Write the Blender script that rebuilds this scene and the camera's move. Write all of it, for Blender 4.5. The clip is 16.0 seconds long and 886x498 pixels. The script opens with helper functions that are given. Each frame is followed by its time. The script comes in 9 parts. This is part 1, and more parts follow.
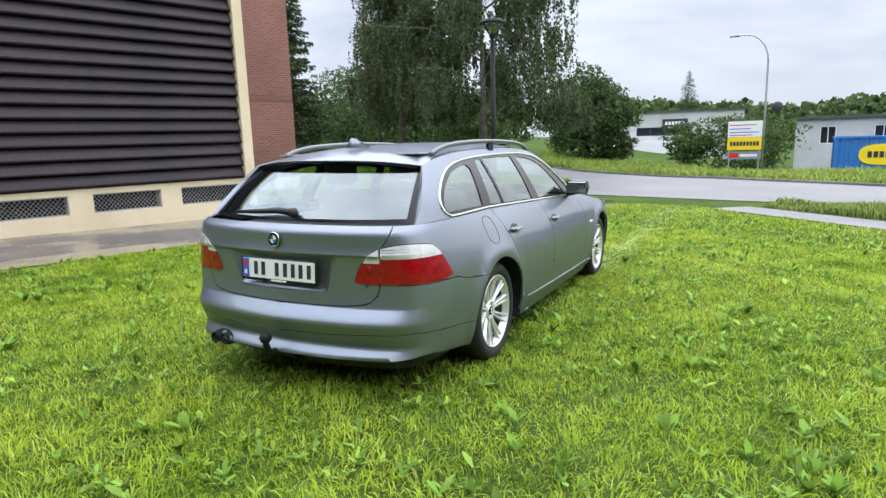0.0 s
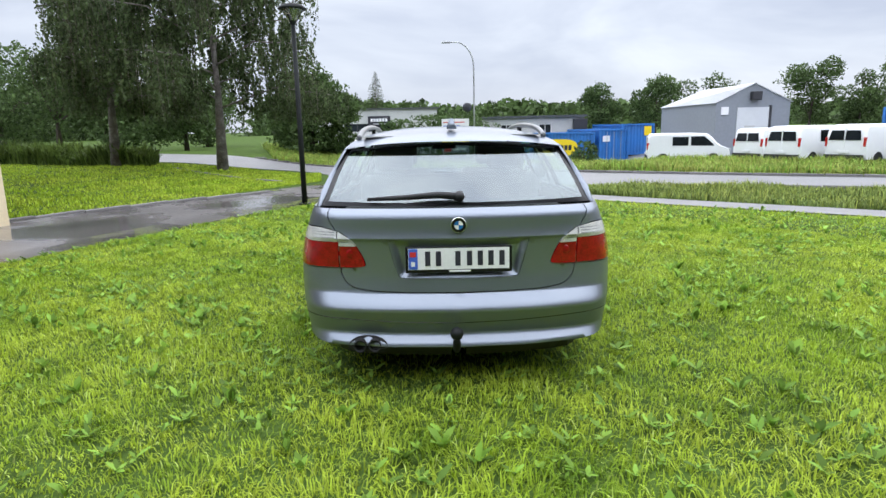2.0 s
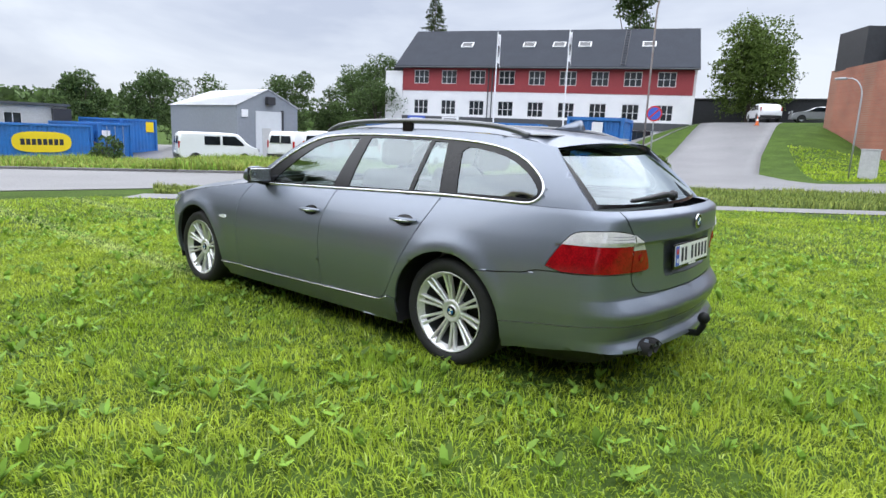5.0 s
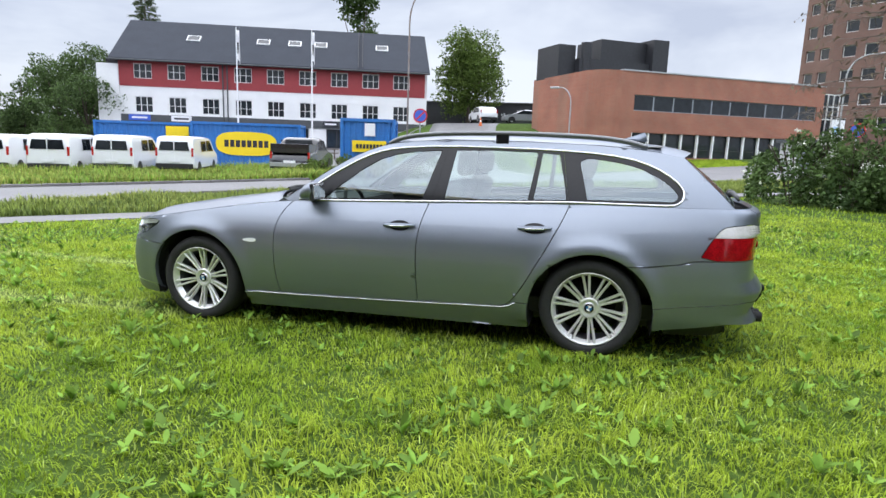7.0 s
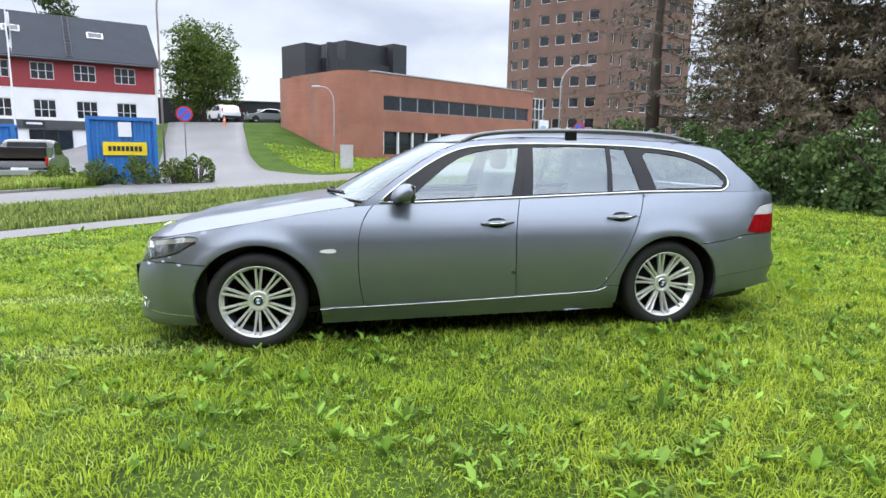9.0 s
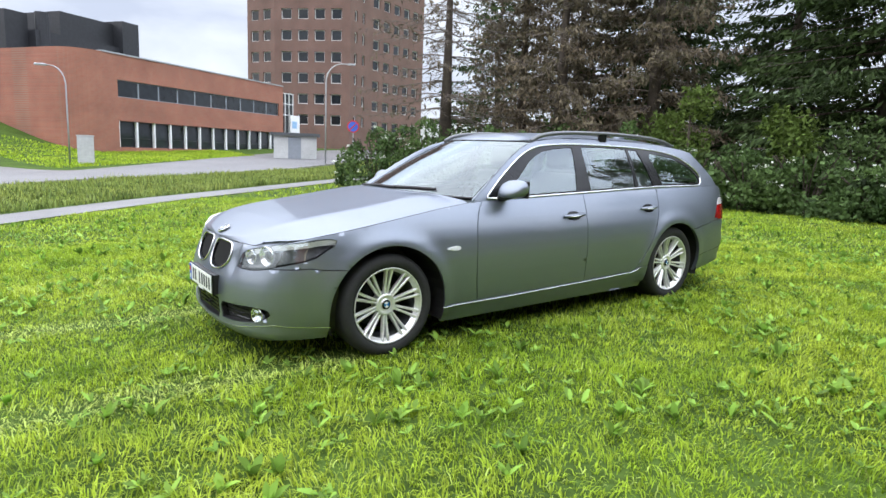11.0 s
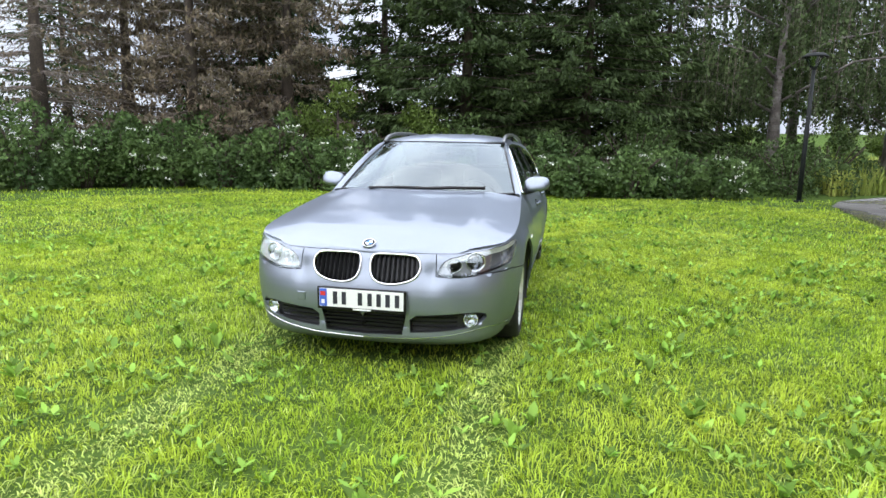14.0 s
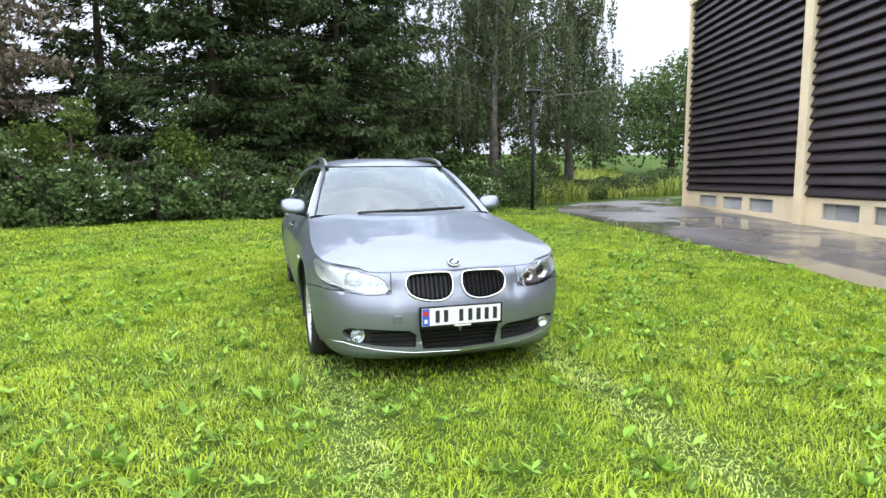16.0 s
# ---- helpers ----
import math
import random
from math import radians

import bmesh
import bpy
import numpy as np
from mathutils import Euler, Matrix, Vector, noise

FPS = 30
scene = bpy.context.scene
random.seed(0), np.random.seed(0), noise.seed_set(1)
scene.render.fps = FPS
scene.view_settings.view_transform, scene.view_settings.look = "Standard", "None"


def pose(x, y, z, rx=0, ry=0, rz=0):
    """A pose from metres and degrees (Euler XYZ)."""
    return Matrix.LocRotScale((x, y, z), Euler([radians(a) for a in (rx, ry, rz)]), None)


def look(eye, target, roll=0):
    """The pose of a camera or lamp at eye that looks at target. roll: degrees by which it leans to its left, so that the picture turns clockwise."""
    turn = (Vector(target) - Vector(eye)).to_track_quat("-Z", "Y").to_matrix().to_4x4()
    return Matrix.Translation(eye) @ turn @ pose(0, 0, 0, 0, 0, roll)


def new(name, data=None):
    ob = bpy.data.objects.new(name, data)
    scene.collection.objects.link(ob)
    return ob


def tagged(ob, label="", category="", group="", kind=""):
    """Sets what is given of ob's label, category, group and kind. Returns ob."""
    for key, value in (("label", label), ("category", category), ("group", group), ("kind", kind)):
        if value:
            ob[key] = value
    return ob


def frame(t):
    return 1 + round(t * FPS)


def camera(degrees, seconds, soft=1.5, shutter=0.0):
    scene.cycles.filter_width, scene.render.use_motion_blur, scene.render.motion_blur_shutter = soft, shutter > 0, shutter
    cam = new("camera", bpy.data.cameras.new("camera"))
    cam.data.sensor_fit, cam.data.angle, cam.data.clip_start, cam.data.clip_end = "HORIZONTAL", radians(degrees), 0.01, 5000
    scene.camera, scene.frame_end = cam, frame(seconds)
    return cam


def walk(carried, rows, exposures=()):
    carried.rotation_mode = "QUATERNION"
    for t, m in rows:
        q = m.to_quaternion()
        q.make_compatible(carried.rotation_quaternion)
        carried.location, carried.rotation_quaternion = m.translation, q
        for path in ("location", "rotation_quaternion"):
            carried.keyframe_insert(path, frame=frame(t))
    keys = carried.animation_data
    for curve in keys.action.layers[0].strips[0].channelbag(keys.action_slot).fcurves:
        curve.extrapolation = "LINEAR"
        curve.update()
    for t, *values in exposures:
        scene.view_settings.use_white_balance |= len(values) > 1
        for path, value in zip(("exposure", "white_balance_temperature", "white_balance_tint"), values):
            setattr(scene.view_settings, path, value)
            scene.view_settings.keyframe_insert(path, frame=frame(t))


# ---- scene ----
cam = camera(72.5, 16.0)
PATH = [
    (0.0, (2.353, -5.012, 1.465), (1.4454, -3.2657, 1.1095), -1.75),
    (0.5, (1.758, -5.142, 1.462), (1.0450, -3.3103, 1.0931), -1.65),
    (1.0, (1.191, -5.372, 1.459), (0.6816, -3.4744, 1.0867), -1.75),
    (1.5, (0.543, -5.559, 1.461), (0.2838, -3.6119, 1.0822), -1.41),
    (2.0, (-0.137, -5.535, 1.437), (-0.0983, -3.5743, 1.0443), -1.24),
    (2.5, (-0.805, -5.422, 1.431), (-0.4593, -3.4925, 1.0344), -0.86),
    (3.0, (-1.395, -5.137, 1.428), (-0.7603, -3.2834, 1.0266), -0.08),
    (3.5, (-1.968, -4.855, 1.409), (-1.0755, -3.1102, 1.0077), 0.98),
    (4.0, (-2.450, -4.453, 1.405), (-1.3333, -2.8418, 1.0066), 1.73),
    (4.5, (-2.988, -4.052, 1.386), (-1.6660, -2.6016, 0.9995), 2.17),
    (7.0, (-4.747, -1.467, 1.373), (-2.8408, -0.9702, 1.0268), 1.93),
    (7.5, (-4.865, -0.882, 1.344), (-2.9160, -0.5767, 1.0157), 1.48),
    (8.0, (-4.979, -0.275, 1.335), (-3.0076, -0.1766, 1.0132), 1.32),
    (8.5, (-4.866, 0.342, 1.327), (-2.8966, 0.2104, 1.0051), 1.15),
    (9.0, (-4.843, 0.970, 1.299), (-2.9034, 0.6080, 0.9735), 1.06),
    (9.5, (-4.691, 1.583, 1.270), (-2.8044, 1.0062, 0.9421), 1.06),
    (12.0, (-3.338, 4.363, 1.231), (-2.0365, 2.8760, 0.9232), 2.54),
    (12.5, (-2.912, 4.819, 1.251), (-1.8018, 3.1866, 0.9322), 2.25),
    (13.0, (-2.375, 5.137, 1.248), (-1.4898, 3.3735, 0.9231), 2.04),
    (13.5, (-1.756, 5.478, 1.261), (-1.1276, 3.6073, 0.9398), 1.91),
    (14.0, (-1.159, 5.653, 1.252), (-0.7646, 3.7181, 0.9380), 1.38),
    (14.5, (-0.534, 5.903, 1.244), (-0.4048, 3.9304, 0.9424), 1.14),
    (15.0, (0.101, 5.982, 1.262), (-0.0446, 4.0081, 0.9733), 0.98),
    (15.5, (0.692, 6.062, 1.261), (0.3084, 4.1176, 0.9905), 0.44),
    (16.0, (1.206, 5.872, 1.245), (0.6233, 3.9727, 1.0098), -0.18),
]
walk(cam, [(t, look(eye, target, roll)) for t, eye, target, roll in PATH], [(0, 0.64), (2, 0.58), (4, 0.52), (7.5, 0.60), (9.5, 0.72), (13, 0.80), (16, 0.88)])

# ==== world ====
SUN_DIR = (0.2, 0.5, 1.0)          # towards the sun behind the cloud
world = bpy.data.worlds.new("overcast_sky")
scene.world = world
world.use_nodes = True
wt = world.node_tree
wt.nodes.clear()


def wnode(kind, **values):
    n = wt.nodes.new(kind)
    for key, value in values.items():
        n.inputs[key].default_value = value
    return n


sky = wt.nodes.new("ShaderNodeTexSky")
sky.sky_type, sky.sun_disc = "NISHITA", False
sky.sun_elevation, sky.sun_rotation = radians(60), radians(38)
sky_dim = wt.nodes.new("ShaderNodeVectorMath")
sky_dim.operation = "SCALE"
sky_dim.inputs["Scale"].default_value = 0.10
wt.links.new(sky.outputs[0], sky_dim.inputs[0])
tc = wt.nodes.new("ShaderNodeTexCoord")
sep = wt.nodes.new("ShaderNodeSeparateXYZ")
wt.links.new(tc.outputs["Generated"], sep.inputs[0])
# the cloud cover is two to three times brighter overhead than at the horizon
grad = wt.nodes.new("ShaderNodeMapRange")
grad.inputs["From Min"].default_value, grad.inputs["From Max"].default_value = 0.22, 0.47
grad.inputs["To Min"].default_value, grad.inputs["To Max"].default_value = 1.0, 3.4
wt.links.new(sep.outputs["Z"], grad.inputs["Value"])
stretch = wt.nodes.new("ShaderNodeMapping")
stretch.inputs["Scale"].default_value = (1.0, 1.0, 3.2)
wt.links.new(tc.outputs["Generated"], stretch.inputs["Vector"])
cloud = wnode("ShaderNodeTexNoise", Scale=2.3, Detail=5.0, Roughness=0.55, Distortion=0.4)
wt.links.new(stretch.outputs[0], cloud.inputs["Vector"])
ramp = wt.nodes.new("ShaderNodeValToRGB")
ramp.color_ramp.elements[0].position, ramp.color_ramp.elements[0].color = 0.33, (0.40, 0.44, 0.545, 1)
ramp.color_ramp.elements[1].position, ramp.color_ramp.elements[1].color = 0.62, (0.615, 0.655, 0.735, 1)
wt.links.new(cloud.outputs["Fac"], ramp.inputs[0])
lit = wt.nodes.new("ShaderNodeVectorMath")
lit.operation = "SCALE"
wt.links.new(ramp.outputs[0], lit.inputs[0])
wt.links.new(grad.outputs[0], lit.inputs["Scale"])
mixs = wt.nodes.new("ShaderNodeMix")
mixs.data_type = "RGBA"
mixs.inputs[0].default_value = 0.9
wt.links.new(sky_dim.outputs[0], mixs.inputs[6])
wt.links.new(lit.outputs[0], mixs.inputs[7])
back = wnode("ShaderNodeBackground", Strength=1.0)
wout = wt.nodes.new("ShaderNodeOutputWorld")
wt.links.new(mixs.outputs[2], back.inputs[0])
wt.links.new(back.outputs[0], wout.inputs[0])

sun = new("sun", bpy.data.lights.new("sun", "SUN"))
sun.data.energy, sun.data.angle, sun.data.color = 0.9, radians(120), (1.0, 0.90, 0.74)
sun.matrix_world = look(Vector(SUN_DIR) * 50, (0, 0, 0))


# ==== materials ====
def mat(name, color, rough=0.6, metal=0.0, vary=0.15, scale=3.0, fine=60.0, bump=0.0, bump_scale=80.0, second=None,
        mix_at=0.5, coat=0.0, spec=0.5, island=0.0, objrand=0.0, transl=0.0):
    """A surface with colour variation at two scales and fine relief."""
    m = bpy.data.materials.new(name)
    m.use_nodes = True
    t = m.node_tree
    b = t.nodes["Principled BSDF"]
    b.inputs["Roughness"].default_value, b.inputs["Metallic"].default_value = rough, metal
    b.inputs["Coat Weight"].default_value, b.inputs["Coat Roughness"].default_value = coat, 0.04
    b.inputs["Specular IOR Level"].default_value = spec
    co = t.nodes.new("ShaderNodeTexCoord")
    n1 = t.nodes.new("ShaderNodeTexNoise")
    n1.inputs["Scale"].default_value, n1.inputs["Detail"].default_value = scale, 6
    n2 = t.nodes.new("ShaderNodeTexNoise")
    n2.inputs["Scale"].default_value, n2.inputs["Detail"].default_value = fine, 3
    t.links.new(co.outputs["Object"], n1.inputs["Vector"])
    t.links.new(co.outputs["Object"], n2.inputs["Vector"])
    r1 = t.nodes.new("ShaderNodeMapRange")
    r1.inputs["From Min"].default_value, r1.inputs["From Max"].default_value = mix_at - 0.18, mix_at + 0.18
    t.links.new(n1.outputs["Fac"], r1.inputs["Value"])
    mx = t.nodes.new("ShaderNodeMix")
    mx.data_type = "RGBA"
    c2 = second if second else tuple(c * (1 - vary) for c in color)
    mx.inputs[6].default_value, mx.inputs[7].default_value = (*color, 1), (*c2, 1)
    t.links.new(r1.outputs[0], mx.inputs[0])
    hs = t.nodes.new("ShaderNodeHueSaturation")
    t.links.new(mx.outputs[2], hs.inputs["Color"])
    val = t.nodes.new("ShaderNodeMapRange")
    val.inputs["From Min"].default_value, val.inputs["From Max"].default_value = 0.3, 0.7
    val.inputs["To Min"].default_value, val.inputs["To Max"].default_value = 1 - vary, 1 + vary
    t.links.new(n2.outputs["Fac"], val.inputs["Value"])
    last = val.outputs[0]
    for amount, kind, socket in ((island, "ShaderNodeNewGeometry", "Random Per Island"), (objrand, "ShaderNodeObjectInfo", "Random")):
        if amount:
            g = t.nodes.new(kind)
            rr = t.nodes.new("ShaderNodeMapRange")
            rr.inputs["To Min"].default_value, rr.inputs["To Max"].default_value = 1 - amount, 1 + amount
            t.links.new(g.outputs[socket], rr.inputs["Value"])
            mm = t.nodes.new("ShaderNodeMath")
            mm.operation = "MULTIPLY"
            t.links.new(last, mm.inputs[0])
            t.links.new(rr.outputs[0], mm.inputs[1])
            last = mm.outputs[0]
    t.links.new(last, hs.inputs["Value"])
    t.links.new(hs.outputs[0], b.inputs["Base Color"])
    if bump:
        n3 = t.nodes.new("ShaderNodeTexNoise")
        n3.inputs["Scale"].default_value, n3.inputs["Detail"].default_value = bump_scale, 4
        t.links.new(co.outputs["Object"], n3.inputs["Vector"])
        bp = t.nodes.new("ShaderNodeBump")
        bp.inputs["Strength"].default_value, bp.inputs["Distance"].default_value = bump, 0.02
        t.links.new(n3.outputs["Fac"], bp.inputs["Height"])
        t.links.new(bp.outputs[0], b.inputs["Normal"])
    if transl:
        tr = t.nodes.new("ShaderNodeBsdfTranslucent")
        t.links.new(hs.outputs[0], tr.inputs[0])
        ms = t.nodes.new("ShaderNodeMixShader")
        ms.inputs[0].default_value = transl
        t.links.new(b.outputs[0], ms.inputs[1])
        t.links.new(tr.outputs[0], ms.inputs[2])
        t.links.new(ms.outputs[0], t.nodes["Material Output"].inputs[0])
    return m


def glass_mat(name, tint, rough=0.02, alpha=0.25):
    """A thin pane: mirror-like gloss by Fresnel over a tinted see-through sheet."""
    m = bpy.data.materials.new(name)
    m.use_nodes = True
    t = m.node_tree
    t.nodes.remove(t.nodes["Principled BSDF"])
    tr = t.nodes.new("ShaderNodeBsdfTransparent")
    tr.inputs[0].default_value = (*tint, 1)
    gl = t.nodes.new("ShaderNodeBsdfGlossy")
    gl.inputs["Roughness"].default_value = rough
    gl.inputs["Color"].default_value = (0.88, 0.97, 1.0, 1)
    lw = t.nodes.new("ShaderNodeLayerWeight")
    lw.inputs["Blend"].default_value = 0.5
    fr = t.nodes.new("ShaderNodeMath")
    fr.operation = "POWER"
    fr.inputs[1].default_value = 4.5
    t.links.new(lw.outputs["Facing"], fr.inputs[0])
    ad = t.nodes.new("ShaderNodeMath")
    ad.operation, ad.use_clamp = "MULTIPLY_ADD", True
    ad.inputs[1].default_value, ad.inputs[2].default_value = 0.92 - alpha, 0.08 + alpha
    t.links.new(fr.outputs[0], ad.inputs[0])
    mx = t.nodes.new("ShaderNodeMixShader")
    t.links.new(ad.outputs[0], mx.inputs[0])
    t.links.new(tr.outputs[0], mx.inputs[1])
    t.links.new(gl.outputs[0], mx.inputs[2])
    t.links.new(mx.outputs[0], t.nodes["Material Output"].inputs[0])
    return m


def wet(m):
    """Puddles: patches of the surface are water-smooth."""
    t = m.node_tree
    b = t.nodes["Principled BSDF"]
    co = t.nodes.new("ShaderNodeTexCoord")
    n = t.nodes.new("ShaderNodeTexNoise")
    n.inputs["Scale"].default_value, n.inputs["Detail"].default_value = 0.42, 5
    t.links.new(co.outputs["Object"], n.inputs["Vector"])
    r = t.nodes.new("ShaderNodeMapRange")
    r.inputs["From Min"].default_value, r.inputs["From Max"].default_value = 0.44, 0.56
    r.inputs["To Min"].default_value, r.inputs["To Max"].default_value = 0.34, 0.06
    t.links.new(n.outputs["Fac"], r.inputs["Value"])
    t.links.new(r.outputs[0], b.inputs["Roughness"])
    for link in list(b.inputs["Normal"].links):
        bp = link.from_node
        k = t.nodes.new("ShaderNodeMapRange")
        k.inputs["From Min"].default_value, k.inputs["From Max"].default_value = 0.44, 0.56
        k.inputs["To Min"].default_value, k.inputs["To Max"].default_value = 0.25, 0.02
        t.links.new(n.outputs["Fac"], k.inputs["Value"])
        t.links.new(k.outputs[0], bp.inputs["Strength"])
    return m


M_SOIL = mat("grass_turf", (0.070, 0.115, 0.022), 0.9, vary=0.3, scale=0.9, fine=14, second=(0.045, 0.075, 0.016), bump=0.8, bump_scale=30, spec=0.05)
M_ASPH = mat("wet_asphalt", (0.165, 0.150, 0.145), 0.36, vary=0.25, scale=0.7, fine=150, second=(0.104, 0.096, 0.096), bump=0.25, bump_scale=140)
M_ASPH = wet(M_ASPH)
M_ROAD = mat("worn_asphalt", (0.155, 0.151, 0.154), 0.5, vary=0.12, scale=0.35, fine=90, second=(0.115, 0.113, 0.117), bump=0.2, bump_scale=90)
M_PAVE = mat("pale_pavement", (0.19, 0.184, 0.186), 0.6, vary=0.12, scale=0.8, fine=90, second=(0.145, 0.141, 0.144), bump=0.2, bump_scale=90)
M_KERB = mat("kerb_stone", (0.20, 0.19, 0.18), 0.8, vary=0.25, scale=2, fine=40, bump=0.3, objrand=0.15)
M_CREAM = mat("cream_plaster", (0.78, 0.66, 0.44), 0.75, vary=0.06, scale=1.3, fine=30, second=(0.66, 0.54, 0.35), mix_at=0.62, bump=0.15, bump_scale=60)
M_LOUVRE = mat("maroon_sheet_metal", (0.036, 0.025, 0.029), 0.5, vary=0.2, scale=1.2, fine=25, second=(0.024, 0.018, 0.021), spec=0.3, objrand=0.12)
# near-black colour stands in for the shade of unlit insides
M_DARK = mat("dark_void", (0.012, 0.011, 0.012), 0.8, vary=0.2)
M_STEEL = mat("galvanised_steel", (0.45, 0.46, 0.47), 0.45, metal=0.7, vary=0.15, scale=6, bump=0.05)
M_BLACKSTEEL = mat("black_painted_steel", (0.014, 0.016, 0.016), 0.55, vary=0.2, scale=4, spec=0.2)
M_WHITEWALL = mat("white_render", (0.80, 0.80, 0.80), 0.8, vary=0.04, scale=0.5, fine=12, second=(0.70, 0.70, 0.71), mix_at=0.62)
M_REDWALL = mat("red_cladding", (0.30, 0.035, 0.04), 0.6, vary=0.12, scale=0.6, fine=12)
M_ROOF = mat("dark_roof_metal", (0.042, 0.047, 0.058), 0.75, vary=0.12, scale=0.7, fine=10, spec=0.12)
M_GREYBAND = mat("charcoal_panel", (0.07, 0.075, 0.08), 0.6, vary=0.15)
M_FRAMEW = mat("white_frame", (0.75, 0.75, 0.74), 0.5, vary=0.05)
M_FRAMED = mat("dark_frame", (0.03, 0.03, 0.035), 0.5, vary=0.1)
M_PANE = mat("window_glass", (0.025, 0.03, 0.035), 0.05, vary=0.3, scale=0.5, fine=2, spec=0.45, objrand=0.3)
M_BLUE = mat("blue_container_paint", (0.022, 0.16, 0.47), 0.5, vary=0.12, scale=1.2, fine=14, second=(0.03, 0.13, 0.36), mix_at=0.6)
M_YELLOW = mat("yellow_sign_paint", (0.85, 0.62, 0.01), 0.5, vary=0.05)
M_INK = mat("black_lettering", (0.02, 0.02, 0.03), 0.6, vary=0.05)
M_WHITEP = mat("white_sign_paint", (0.80, 0.80, 0.82), 0.5, vary=0.04)
M_REDP = mat("red_sign_paint", (0.6, 0.03, 0.03), 0.5, vary=0.05)
M_BLUEP = mat("blue_sign_paint", (0.05, 0.12, 0.55), 0.5, vary=0.05)
M_ORANGE = mat("orange_cone_plastic", (0.75, 0.16, 0.03), 0.5, vary=0.06)
M_VAN = mat("white_van_paint", (0.78, 0.79, 0.80), 0.25, vary=0.03, coat=0.6)
M_BLACKCAR = mat("black_car_paint", (0.012, 0.012, 0.014), 0.25, vary=0.1, coat=0.7)
M_SILVER = mat("silver_car_paint", (0.45, 0.46, 0.48), 0.3, metal=0.6, vary=0.05, coat=0.6)
M_RUBBER = mat("tyre_rubber", (0.022, 0.022, 0.023), 0.75, vary=0.2, scale=9, fine=120)
M_PLASTIC = mat("black_plastic", (0.018, 0.018, 0.019), 0.5, vary=0.15, scale=12)
M_GREYSHED = mat("grey_steel_cladding", (0.24, 0.26, 0.29), 0.5, vary=0.06, scale=0.4, fine=6)
M_PALEROOF = mat("pale_sheet_roof", (0.62, 0.64, 0.66), 0.45, vary=0.06)
M_CONCRETE = mat("pale_concrete", (0.5, 0.5, 0.49), 0.8, vary=0.1, scale=0.6, fine=10, second=(0.4, 0.4, 0.39), mix_at=0.6)
M_WOOD = mat("weathered_wood", (0.11, 0.085, 0.065), 0.8, vary=0.25, scale=5, fine=50, bump=0.2)
M_BLACKCLAD = mat("black_cladding", (0.022, 0.023, 0.027), 0.55, vary=0.2, scale=0.5, fine=5)
M_BARK = mat("bark", (0.085, 0.065, 0.05), 0.9, vary=0.35, scale=5, fine=40, bump=0.6, bump_scale=30)
M_BIRCHBARK = mat("birch_bark", (0.13, 0.11, 0.10), 0.85, vary=0.3, scale=4, fine=20, second=(0.30, 0.28, 0.26), mix_at=0.62, bump=0.4)
M_REDTAIL = mat("red_lens", (0.45, 0.012, 0.012), 0.15, vary=0.1, coat=0.5)


def brick_mat(name, c1, c2, mortar, scale):
    m = bpy.data.materials.new(name)
    m.use_nodes = True
    t = m.node_tree
    b = t.nodes["Principled BSDF"]
    b.inputs["Roughness"].default_value = 0.85
    co = t.nodes.new("ShaderNodeTexCoord")
    mp = t.nodes.new("ShaderNodeMapping")
    mp.inputs["Rotation"].default_value = (radians(90), 0, 0)
    t.links.new(co.outputs["Object"], mp.inputs[0])
    br = t.nodes.new("ShaderNodeTexBrick")
    br.inputs["Color1"].default_value, br.inputs["Color2"].default_value = (*c1, 1), (*c2, 1)
    br.inputs["Mortar"].default_value = (*mortar, 1)
    br.inputs["Scale"].default_value, br.inputs["Mortar Size"].default_value = scale, 0.018
    br.inputs["Brick Width"].default_value, br.inputs["Row Height"].default_value = 0.24, 0.075
    t.links.new(mp.outputs[0], br.inputs["Vector"])
    ns = t.nodes.new("ShaderNodeTexNoise")
    ns.inputs["Scale"].default_value, ns.inputs["Detail"].default_value = 0.5, 5
    t.links.new(co.outputs["Object"], ns.inputs["Vector"])
    mr = t.nodes.new("ShaderNodeMapRange")
    mr.inputs["From Min"].default_value, mr.inputs["From Max"].default_value = 0.3, 0.7
    mr.inputs["To Min"].default_value, mr.inputs["To Max"].default_value = 0.8, 1.12
    t.links.new(ns.outputs["Fac"], mr.inputs["Value"])
    hs = t.nodes.new("ShaderNodeHueSaturation")
    t.links.new(br.outputs["Color"], hs.inputs["Color"])
    t.links.new(mr.outputs[0], hs.inputs["Value"])
    t.links.new(hs.outputs[0], b.inputs["Base Color"])
    bp = t.nodes.new("ShaderNodeBump")
    bp.inputs["Strength"].default_value, bp.inputs["Distance"].default_value, bp.invert = 0.6, 0.01, True
    t.links.new(br.outputs["Fac"], bp.inputs["Height"])
    t.links.new(bp.outputs[0], b.inputs["Normal"])
    return m


M_BRICK = brick_mat("red_brick", (0.34, 0.090, 0.058), (0.235, 0.060, 0.043), (0.26, 0.18, 0.145), 1.0)
M_BRICK_O = brick_mat("orange_brick", (0.38, 0.125, 0.075), (0.31, 0.095, 0.06), (0.30, 0.17, 0.12), 1.0)
M_BRICK_T = brick_mat("brown_brick", (0.205, 0.105, 0.080), (0.170, 0.086, 0.066), (0.16, 0.11, 0.09), 1.0)


# ==== mesh helpers ====
def link_bm(name, bm, material, smooth=False):
    me = bpy.data.meshes.new(name)
    if smooth:
        for f in bm.faces:
            f.smooth = True
    bm.normal_update()
    bm.to_mesh(me)
    bm.free()
    for one in material if isinstance(material, (list, tuple)) else [material]:
        me.materials.append(one)
    return new(name, me)


